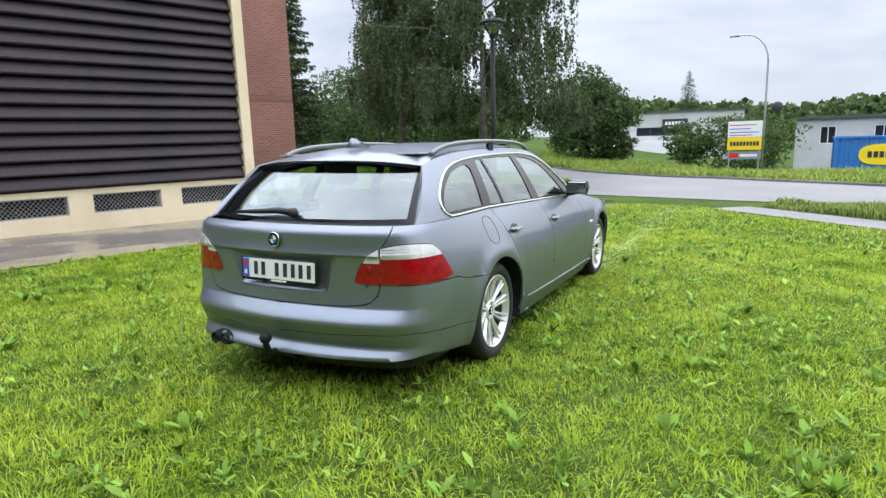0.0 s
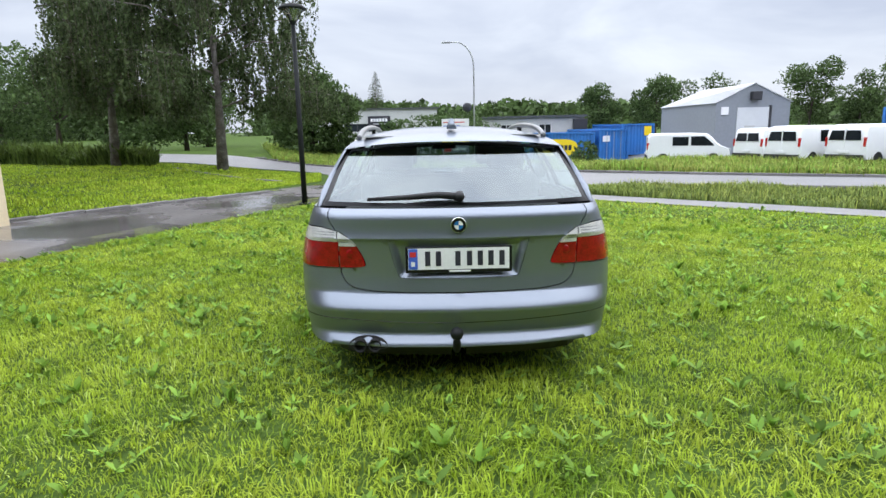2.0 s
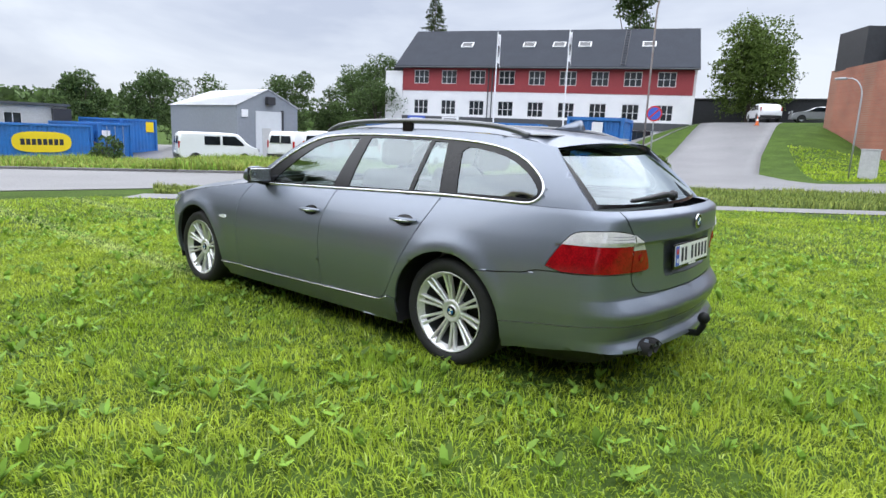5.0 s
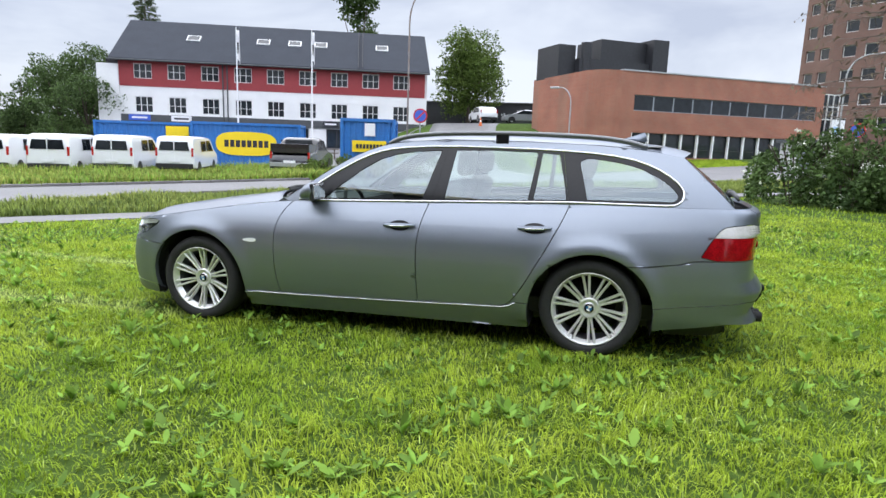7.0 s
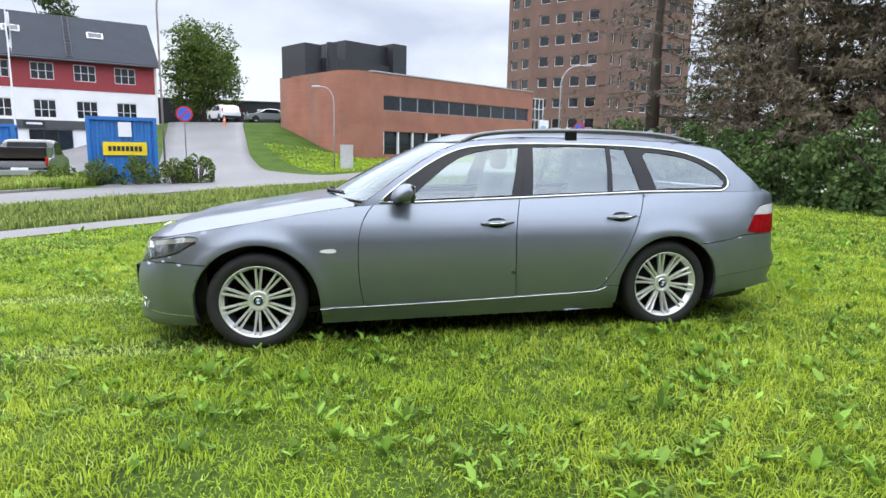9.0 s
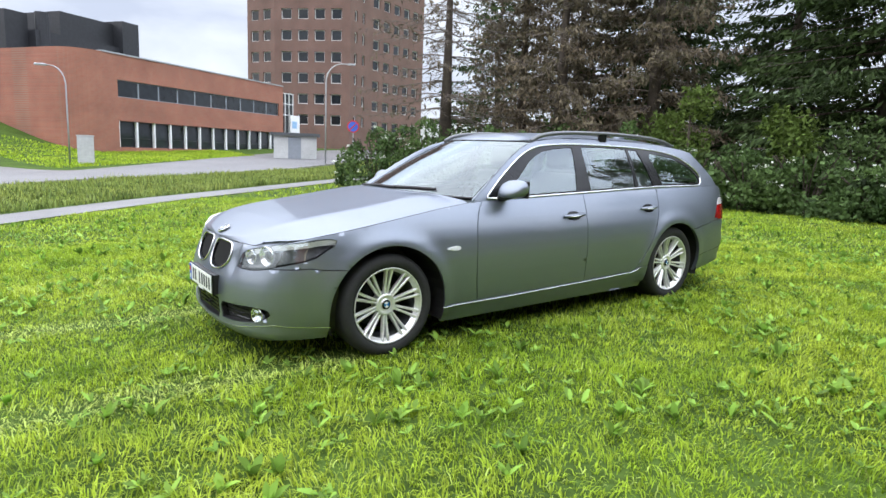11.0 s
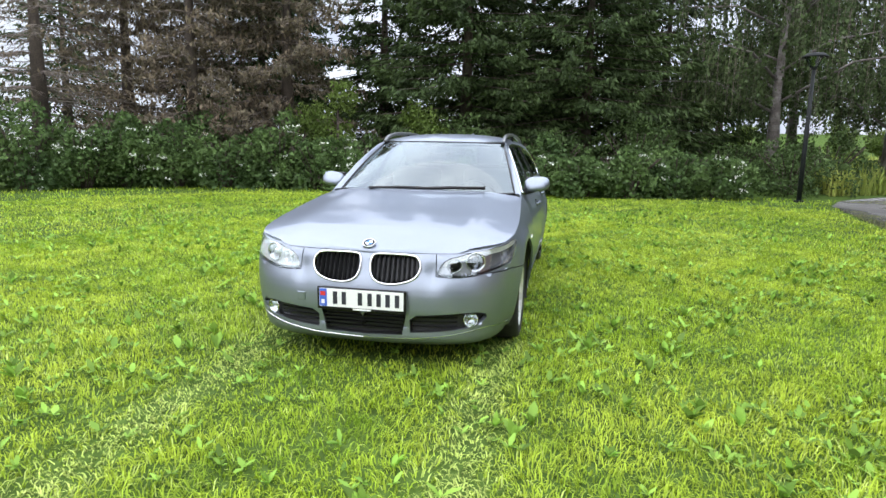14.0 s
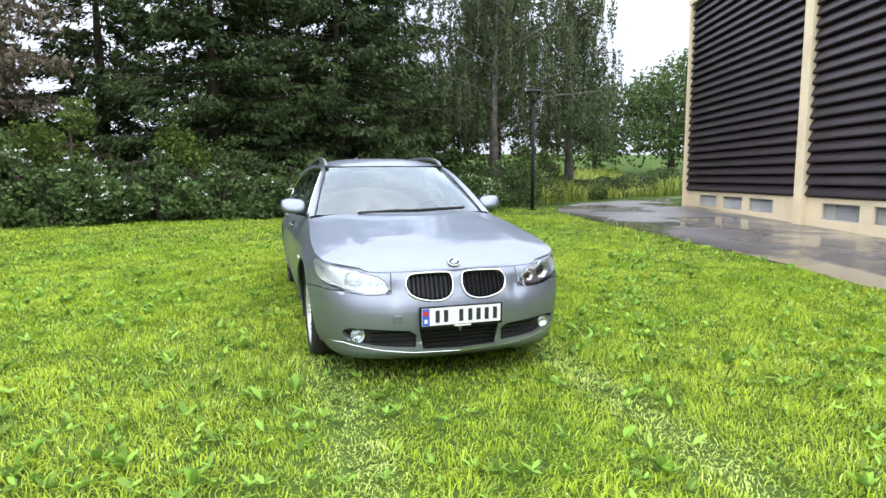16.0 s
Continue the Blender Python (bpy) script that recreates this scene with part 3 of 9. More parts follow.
    for k in range(14):
        f = k / 13
        tube(bm, [(23.2, -0.4 + 5.6 * f, 7.92 + 3.9 * f), (23.6, -0.4 + 5.6 * f, 7.92 + 3.9 * f)], 0.025, 4)
    part("roof_ladder", bm, M_FRAMED, th)
    for x in (10.7, 11.1):
        bm = bmesh.new()
        tube(bm, [(x, -0.15, 7.5), (x, -0.15, 0.2)], 0.06, 6)
        part("downpipe", bm, M_GREYBAND, th)
    # signs over the ground floor
    for x, w, m_ in ((3.2, 1.9, M_BLUEP), (6.9, 1.8, M_WHITEP), (20.6, 1.5, M_INK)):
        s = part("sign", boxes(((x - w / 2, -0.2, 2.2), (x + w / 2, -0.12, 2.72))), m_, th)
        part("lettering", boxes(((x - w * 0.36, -0.21, 2.38), (x + w * 0.36, -0.2, 2.54))), M_WHITEP if m_ is not M_WHITEP else M_INK, s)
    for x in (26.5, 29.4):
        part("porch_wall", boxes(((x, -1.6, -0.6), (x + 0.12, 0, 2.0))), M_WHITEWALL, th)
    bm = bmesh.new()
    for k in range(12):
        tube(bm, [(30.0 + k * 0.25, -1.0 - k * 0.35, 0.9 - k * 0.08), (30.0 + k * 0.25, -1.0 - k * 0.35, -0.2 - k * 0.08)], 0.02, 4)
    tube(bm, [(30.0, -1.0, 0.9), (32.75, -4.85, 0.02)], 0.03, 4)
    part("stair_rail", bm, M_STEEL, th)


red_building()


def flagpole(x, y, top):
    z = hz(x, y)
    th = empty("flagpole", pose(x, y, z), "white flagpole with a limp white flag", "flagpole", "flagpoles")
    bm = bmesh.new()
    tube(bm, [(0, 0, 0), (0, 0, (top - z) * 0.5), (0, 0, top - z)], 0.07, 8, [0.075, 0.06, 0.035])
    part("pole", bm, M_WHITEP, th)
    bm = bmesh.new()
    rows = []
    for i in range(9):
        f = i / 8
        rows.append([bm.verts.new((0.06 + 0.55 * g * (0.35 + 0.65 * f), 0.10 * math.sin(5 * g + 3 * f), top - z - 0.2 - 2.1 * f - 0.5 * g * f)) for g in (0, 0.33, 0.66, 1)])
    for i in range(8):
        for k in range(3):
            bm.faces.new((rows[i][k], rows[i][k + 1], rows[i + 1][k + 1], rows[i + 1][k]))
    bmesh.ops.solidify(bm, geom=bm.faces[:], thickness=0.01)
    part("flag", bm, M_WHITEP, th, "limp white flag with dark marks", True)
    part("flag_mark", boxes(((0.14, -0.04, top - z - 1.9), (0.3, 0.06, top - z - 1.1))), M_INK, th)


flagpole(37.0, 26.0, 9.4)
flagpole(39.8, 21.2, 9.65)


# -- orange brick hall with a rounded corner --
def brick_hall():
    C, R, Lf = (43.0, -0.45), (56.1, -19.5), (51.8, 5.3)
    th = empty("brick_hall", facing(C, R, 0.3), "two-storey orange brick hall with a rounded corner and ribbon windows", "building")
    L = math.dist(C, R)
    a = math.atan2(R[1] - C[1], R[0] - C[0])
    lx = (Lf[0] - C[0]) * math.cos(a) + (Lf[1] - C[1]) * math.sin(a)
    ly = -(Lf[0] - C[0]) * math.sin(a) + (Lf[1] - C[1]) * math.cos(a)
    up = (3.4, L - 0.7, 4.0, 5.2)
    lo = (3.4, L - 0.4, 0.5, 2.35)
    wl = wall_bm(L - 2.2, -0.8, 6.9, 0.4, [(up[0] - 2.2, up[1] - 2.2, *up[2:]), (lo[0] - 2.2, lo[1] - 2.2, *lo[2:])])
    part("front_wall", wl, M_BRICK_O, th).matrix_basis = pose(2.2, 0, 0)
    # rounded corner and side wall
    bm = bmesh.new()
    d = Vector((lx, ly)).normalized()
    p0, p2 = Vector((2.2, 0)), Vector((d.x * 2.2, d.y * 2.2))
    line = [p0 * float((1 - t) ** 2) + p2 * float(t * t) for t in np.linspace(0, 1, 12)] + [Vector((lx, ly))]
    lo_v = [bm.verts.new((p.x, p.y, -0.8)) for p in line]
    hi_v = [bm.verts.new((p.x, p.y, 6.9)) for p in line]
    for k in range(len(line) - 1):
        bm.faces.new((lo_v[k + 1], lo_v[k], hi_v[k], hi_v[k + 1]))
    part("side_wall", bm, M_BRICK_O, th)
    part("coping", boxes(((2.2, -0.06, 6.9), (L, 0.46, 7.0))), M_STEEL, th)
    bm = bmesh.new()
    top = [bm.verts.new((p.x, p.y, 6.88)) for p in line] + [bm.verts.new((lx + 10, ly + 6, 6.88)), bm.verts.new((L, 14, 6.88)), bm.verts.new((L, 0, 6.88))]
    bm.faces.new(top)
    part("roof", bm, M_GREYBAND, th)
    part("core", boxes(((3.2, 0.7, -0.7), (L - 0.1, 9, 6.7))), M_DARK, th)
    n = 10
    for k in range(n):
        w = (up[1] - up[0]) / n
        window(th, up[0] + k * w, up[0] + (k + 1) * w, up[2], up[3], 0.12, M_GREYSHED, (), (), bar=0.06)
    n = 12
    for k in range(n):
        w = (lo[1] - lo[0]) / n
        window(th, lo[0] + k * w, lo[0] + (k + 1) * w, lo[2], lo[3], 0.25, M_FRAMED, (), (0.35,), bar=0.05)
        part("mullion", boxes(((lo[0] + k * w - 0.07, 0.02, lo[2]), (lo[0] + k * w + 0.07, 0.22, lo[3]))), M_WHITEWALL, th)
    part("ledge", boxes(((lo[0], -0.05, 2.36), (L, 0.1, 2.46))), M_BRICK_O, th)
    part("end_wall", boxes(((L - 0.01, 0.42, -0.8), (L + 0.35, 12, 6.9))), M_BRICK_O, th)
    # black plant room on the roof
    bl = part("plant_room", boxes(((0.2, 6.3, 6.8), (1.8, 10, 9.5)), ((1.8, 5.6, 6.8), (8.8, 10, 8.4)), ((4.2, 6.2, 8.4), (8.8, 10, 10.2)), ((8.8, 5.2, 6.8), (10.4, 10, 10.4))), M_BLACKCLAD, th, "black clad plant room on the roof")
    bm = bmesh.new()
    tube(bm, [(2.5, 5.8, 7), (2.5, 5.8, 9.7)], 0.45, 14)
    part("chimney", bm, M_BLACKCLAD, th)
    # glazed entrance tower
    gx = L + 0.4
    part("entrance_glass", boxes(((gx, 0.6, 0.3), (gx + 2.2, 4, 6.4))), M_PANE, th, "glazed green entrance tower")
    bm = bmesh.new()
    for k in range(4):
        box(bm, (gx + k * 0.7, 0.5, 0.3), (gx + k * 0.7 + 0.07, 0.62, 6.4))
    for z in (0.3, 2.3, 4.2, 5.3, 6.35):
        box(bm, (gx, 0.49, z), (gx + 2.2, 0.6, z + 0.08))
    part("entrance_frame", bm, M_FRAMEW, th)
    sg = part("sign_panel", boxes(((gx + 0.5, -0.3, 2.0), (gx + 2.1, -0.2, 4.2))), M_WHITEP, th, "white sign with a pale blue mark")
    part("sign_mark", boxes(((gx + 0.75, -0.31, 2.9), (gx + 1.6, -0.3, 3.6))), mat("pale_blue_paint", (0.3, 0.5, 0.75), 0.5), sg)


brick_hall()


# -- tower block --
def tower():
    P, Q = (76.5, -19.5), (66.0, -31.6)
    th = empty("tower_block", facing(P, (72.0, -22.0), 0.4), "nine-storey brown brick tower block with small square windows", "building")
    m = th.matrix_world.inverted()

    def wing(pa, pb, depth, top, rows, cols, z_low, zs, w=1.35, h=1.25, recess=0.1, base=-1.0):
        a, b = m @ Vector((*pa, 0)), m @ Vector((*pb, 0))
        length = (b - a).length
        at = pose(a.x, a.y, 0, 0, 0, math.degrees(math.atan2(b.y - a.y, b.x - a.x)))
        ops = []
        for r in range(rows):
            for c in cols:
                ops.append((c * length - w / 2, c * length + w / 2, z_low + r * zs, z_low + r * zs + h))
        part("wall", wall_bm(length, base, top, 0.4, ops), M_BRICK_T, th).matrix_basis = at
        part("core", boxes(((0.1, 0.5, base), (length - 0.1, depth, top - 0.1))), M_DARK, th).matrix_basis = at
        for xa, xb in ((-0.02, 0.09), (length - 0.09, length + 0.02)):
            part("side_wall", boxes(((xa, 0.41, base), (xb, depth, top))), M_BRICK_T, th).matrix_basis = at
        part("parapet", boxes(((-0.05, -0.06, top), (length + 0.05, depth, top + 0.25))), M_GREYBAND, th).matrix_basis = at
        for o in ops:
            window(th, *o, 0.18, M_FRAMEW, (), (), bar=0.09).matrix_basis = at
    wing((76.6, -22.6), (72.4, -24.6), 8, 27, 9, (0.28, 0.72), 3.8, 2.55)
    wing((72.4, -24.6), (65.6, -31.6), 10, 27, 9, (0.16, 0.38, 0.6, 0.82), 3.8, 2.55)
    wing((65.6, -31.6), (67.4, -35.2), 10, 27, 9, (0.3, 0.7), 3.8, 2.55, w=0.6)
    wing((67.4, -35.2), (72.0, -46.5), 10, 22.5, 8, (0.12, 0.3, 0.48, 0.66, 0.84), 3.4, 2.6)
    return th


tower()


# -- smaller buildings --
def shed():
    th = empty("grey_shed", facing((16.8, 30.5), (21.1, 30.4), hz(19, 31)), "grey steel shed with a pale pitched roof and roller door", "shed")
    W, D, E, R = 4.35, 9.0, 3.25, 4.3
    bm = bmesh.new()
    pr = [(0, -0.2), (W, -0.2), (W, E), (W / 2, R), (0, E)]
    front = [bm.verts.new((x, 0, z)) for x, z in pr]
    rear = [bm.verts.new((x, D, z)) for x, z in (pr[0], pr[1], pr[2], pr[4])]
    bm.faces.new(front)
    bm.faces.new((front[0], front[4], rear[3], rear[0]))
    bm.faces.new((front[1], rear[1], rear[2], front[2]))
    bm.faces.new((rear[0], rear[3], rear[2], rear[1]))
    part("wall", bm, M_GREYSHED, th)
    for k, xa in enumerate((-0.12, W + 0.12)):
        bm = bmesh.new()
        bm.faces.new([bm.verts.new(q) for q in ((xa, -0.12, E - 0.02), (W / 2, -0.12, R + 0.03), (W / 2, D * 0.8, R + 0.03), (W / 2, D + 0.1, E), (xa, D + 0.1, E - 0.02))])
        bmesh.ops.solidify(bm, geom=bm.faces[:], thickness=0.07)
        part("roof_slope", bm, M_PALEROOF, th)
    part("roller_door", boxes(((1.25, -0.05, -0.1), (3.1, 0.02, 2.95))), M_PALEROOF, th)
    part("wicket_door", boxes(((1.7, -0.08, -0.1), (2.3, -0.05, 1.9))), M_CONCRETE, th)
    part("door_frame", boxes(((3.1, -0.07, -0.1), (3.25, 0.01, 3.05))), M_FRAMED, th)
    part("sign", boxes(((0.3, -0.06, 2.55), (0.72, 0, 3.0))), M_WHITEP, th)
    part("vent", boxes(((1.95, -0.35, 3.35), (2.5, 0.02, 3.85), 0.03)), M_FRAMED, th)


shed()


def portable_office():
    th = empty("portable_office", facing((5.2, 53.4), (14.2, 52.6), hz(9, 53)), "pale grey two-storey portable office block", "building")
    ops = [(1.6, 2.7, 2.1, 3.5), (5.2, 6.4, 2.1, 3.5)]
    part("wall", wall_bm(9.5, -0.5, 4.1, 0.2, ops), M_CONCRETE, th)
    part("core", boxes(((0.05, 0.3, -0.5), (9.4, 5, 4.05))), M_DARK, th)
    part("roof", boxes(((-0.2, -0.3, 4.1), (9.7, 5.2, 4.28))), M_GREYBAND, th)
    part("end_wall", boxes(((-0.15, 0.2, -0.5), (0.04, 5.1, 4.1))), M_CONCRETE, th)
    for o in ops:
        window(th, *o, 0.05, M_FRAMEW, (0.5,), ())
    part("upper_unit", boxes(((8.4, -0.5, 1.8), (9.7, 0, 3.9))), M_FRAMED, th)
    bm = bmesh.new()
    tube(bm, [(-1.6, 0.5, 4.2), (-1.6, 0.5, 5.3)], 0.04, 6)
    bmesh.ops.create_uvsphere(bm, u_segments=12, v_segments=6, radius=0.45, matrix=pose(-1.6, 0.3, 5.2) @ Matrix.Diagonal((1, 0.35, 1, 1)))
    part("satellite_dish", bm, M_FRAMED, th)


portable_office()


def pale_hall():
    th = empty("pale_hall", facing((-13.0, 66.0), (1.0, 67.4), -1.3), "low pale grey commercial hall with a dark sign", "building")
    ops = [(3.2, 9.0, 2.5, 3.4)]
    part("wall", wall_bm(14, -0.4, 5.0, 0.3, ops), M_CONCRETE, th)
    part("core", boxes(((0.1, 0.4, -0.4), (13.9, 8, 4.9))), M_DARK, th)
    for k in range(4):
        window(th, 3.2 + 1.45 * k, 3.2 + 1.45 * (k + 1), 2.5, 3.4, 0.05, M_FRAMED, (), ())
    part("lower_band", boxes(((0, -1.2, -0.4), (9.8, 0, 1.9))), M_WHITEWALL, th)
    part("roof", boxes(((-0.2, -0.2, 5.0), (14.2, 8.2, 5.15))), M_GREYBAND, th)
    sg = part("sign", boxes(((5.9, -0.12, 3.15), (8.5, 0, 4.25))), M_INK, th, "black sign with white lettering")
    for k in range(6):
        part("letter_bar", boxes(((6.2 + k * 0.34, -0.126, 3.62), (6.44 + k * 0.34, -0.121, 3.98))), M_WHITEP, sg)
    part("small_print", boxes(((6.5, -0.126, 3.32), (7.9, -0.121, 3.4))), M_WHITEP, sg)


pale_hall()


def black_hall():
    th = empty("black_hall", facing((69.0, 21.5), (70.6, 3.0), 3.6), "low black clad building at the top of the slope", "building")
    part("wall", boxes(((0, 0, -1), (18.5, 6, 2.7))), M_BLACKCLAD, th)
    part("roof", boxes(((-0.2, -0.2, 2.7), (18.7, 6.2, 2.82))), M_GREYBAND, th)
    for x in (6.0, 12.2):
        part("sign", boxes(((x, -0.06, 1.3), (x + 1.2, 0, 1.9))), M_WHITEP, th)


black_hall()


def booth():
    th = empty("kiosk", facing((38.7, -12.2), (37.5, -15.0), hz(38, -13.5)), "small pale grey utility cabin with a flat roof", "cabin")
    part("wall", boxes(((0, 0, 0), (3.0, 2.4, 1.65))), M_CONCRETE, th)
    part("roof", boxes(((-0.25, -0.25, 1.65), (3.25, 2.65, 1.85))), M_GREYBAND, th)
    part("door", boxes(((1.0, -0.03, 0.02), (1.9, 0.01, 1.55))), M_GREYSHED, th)


booth()


def white_block():
    th = empty("white_block", facing((80.0, -47.0), (76.0, -60.0), 0.5), "distant white office block", "building")
    part("wall", boxes(((0, 0, 0), (14, 8, 6.0))), M_WHITEWALL, th)
    part("roof", boxes(((-0.2, -0.2, 6.0), (14.2, 8.2, 6.2))), M_GREYBAND, th)


white_block()

# ==== containers, signs, lamps, vehicles ====
def word_bars(parent, x0, x1, zc, h, n, material, y):
    """A line of writing as plain upright bars."""
    w = (x1 - x0) / n
    for k in range(n):
        part("letter_bar", boxes(((x0 + k * w + w * 0.12, y - 0.006, zc - h / 2), (x0 + (k + 1) * w - w * 0.12, y, zc + h / 2))), material, parent)


def container(p, q, length, label, logo=None, end_logo=False, tall=2.59):
    """A corrugated steel container: p to q is the lower edge of the face seen from the lawn."""
    z = hz((p[0] + q[0]) / 2, (p[1] + q[1]) / 2) + 0.02
    W = math.dist(p, q)
    th = empty("shipping_container", facing(p, q, z), label, "container", "blue containers")
    bm = bmesh.new()

    def sheet(o, u, width):
        n = max(6, int(width / 0.26))
        line = []
        for k in range(n):
            a = k / n
            line += [(a, 0), (a + 0.35 / n, 0), (a + 0.5 / n, 1), (a + 0.85 / n, 1)]
        line.append((1, 0))
        lo, hi = [], []
        nrm = Vector((-u[1], u[0], 0))
        for a, d in line:
            c = Vector((o[0] + u[0] * a * width, o[1] + u[1] * a * width, 0)) + nrm * (0.012 + 0.035 * d)
            lo.append(bm.verts.new((c.x, c.y, 0.14)))
            hi.append(bm.verts.new((c.x, c.y, tall - 0.1)))
        for i in range(len(line) - 1):
            bm.faces.new((lo[i], lo[i + 1], hi[i + 1], hi[i]))
    sheet((0, 0), (1, 0), W)
    sheet((W, 0), (0, 1), length)
    sheet((W, length), (-1, 0), W)
    sheet((0, length), (0, -1), length)
    part("corrugated_shell", bm, M_BLUE, th)
    part("roof", boxes(((0.03, 0.03, tall - 0.09), (W - 0.03, length - 0.03, tall - 0.02))), M_BLUE, th)
    for x in (0, W):
        for y in (0, length):
            part("corner_post", boxes(((x - 0.07, y - 0.07, 0), (x + 0.07, y + 0.07, tall), 0.01)), M_BLUE, th)
    for y in (0, length):
        for z0 in (0.0, tall - 0.14):
            part("rail", boxes(((0.07, y - 0.05, z0), (W - 0.07, y + 0.05, z0 + 0.14))), M_BLUE, th)
    for x in (0, W):
        for z0 in (0.0, tall - 0.14):
            part("rail", boxes(((x - 0.05, 0.07, z0), (x + 0.05, length - 0.07, z0 + 0.14))), M_BLUE, th)
    if logo == "oval":
        bm = bmesh.new()
        w, h = 1.72, 0.68
        vs = []
        for k in range(40):
            a = 2 * math.pi * k / 40
            c, s = math.cos(a), math.sin(a)
            vs.append(bm.verts.new((W * 0.5 + w * abs(c) ** 0.6 * (1 if c > 0 else -1), -0.035, tall * 0.54 + h * abs(s) ** 0.75 * (1 if s > 0 else -1))))
        bm.faces.new(vs)
        r = bmesh.ops.extrude_face_region(bm, geom=bm.faces[:])
        for v in [g for g in r["geom"] if isinstance(g, bmesh.types.BMVert)]:
            v.co.y += 0.03
        sg = part("yellow_panel", bm, M_YELLOW, th, "yellow oval sign with dark lettering")
        word_bars(sg, W * 0.5 - 1.28, W * 0.5 + 1.28, tall * 0.54, 0.4, 8, M_INK, -0.036)
    elif logo == "label":
        sg = part("yellow_panel", boxes(((W * 0.2, -0.045, tall * 0.42), (W * 0.86, -0.03, tall * 0.62))), M_YELLOW, th, "yellow sign with dark lettering")
        word_bars(sg, W * 0.27, W * 0.79, tall * 0.52, 0.2, 8, M_INK, -0.046)
        part("white_notice", boxes(((W * 0.44, -0.05, tall * 0.70), (W * 0.64, -0.035, tall * 0.92))), M_WHITEP, th)
        part("yellow_side_panel", boxes(((W + 0.03, 0.5, tall * 0.3), (W + 0.045, 2.1, tall * 0.62))), M_YELLOW, th)
    elif logo == "small":
        sg = part("yellow_panel", boxes(((W * 0.70, -0.045, tall * 0.62), (W * 0.93, -0.03, tall * 0.92))), M_YELLOW, th)
    elif logo == "doors":
        for x in (0.25, 0.5, 0.75):
            bm = bmesh.new()
            tube(bm, [(W * x, -0.05, 0.2), (W * x, -0.05, tall - 0.2)], 0.02, 6)
            part("lock_bar", bm, M_STEEL, th)
        part("white_notice", boxes(((W * 0.1, -0.03, tall * 0.62), (W * 0.35, -0.015, tall * 0.8))), M_WHITEP, th)
    return th


container((7.0, 43.2), (13.0, 43.0), 2.44, "blue corrugated container with a yellow oval sign", "oval")
container((13.6, 43.4), (16.0, 43.9), 6.0, "blue corrugated container with closed doors", "doors")
container((16.2, 46.0), (19.0, 46.4), 6.0, "blue corrugated container standing behind the others", "small")
container((25.7, 21.6), (27.9, 15.95), 2.44, "blue corrugated container with a large yellow oval sign", "oval")
container((24.3, 27.0), (26.5, 21.95), 2.44, "blue corrugated container with a small yellow notice", "small")
container((21.2, 10.25), (21.9, 7.99), 3.0, "small blue container with a yellow sign plate at the kerb", "label")


def yard_sign():
    z = hz(1.7, 35)
    th = empty("roadside_sign", facing((0.75, 35.0), (2.55, 35.0), z), "white and yellow roadside sign board on two posts", "sign")
    for x in (0.12, 1.68):
        part("post", boxes(((x - 0.04, 0.02, 0), (x + 0.04, 0.1, 3.1))), M_STEEL, th)
    top = 3.22
    part("white_panel", boxes(((0, -0.03, top - 0.92), (1.8, 0.02, top))), M_WHITEP, th)
    yl = part("yellow_panel", boxes(((0, -0.03, top - 1.66), (1.8, 0.02, top - 0.93))), M_YELLOW, th)
    word_bars(yl, 0.12, 1.68, top - 1.3, 0.24, 9, M_INK, -0.032)
    gp = part("lower_panel", boxes(((0, -0.03, top - 2.2), (1.8, 0.02, top - 1.75))), M_GREYSHED, th)
    part("red_print", boxes(((0.15, -0.036, top - 2.12), (0.6, -0.03, top - 1.82))), M_REDP, gp)
    part("white_print", boxes(((0.68, -0.036, top - 2.05), (1.6, -0.03, top - 1.9))), M_WHITEP, gp)
    for x0, x1, zz, m_ in ((0.1, 1.5, 0.2, M_REDP), (0.1, 1.2, 0.42, M_BLUEP), (0.1, 1.6, 0.62, M_BLUEP), (0.1, 1.3, 0.78, M_REDP)):
        part("print_line", boxes(((x0, -0.035, top - zz - 0.05), (x1, -0.03, top - zz))), m_, th)


yard_sign()


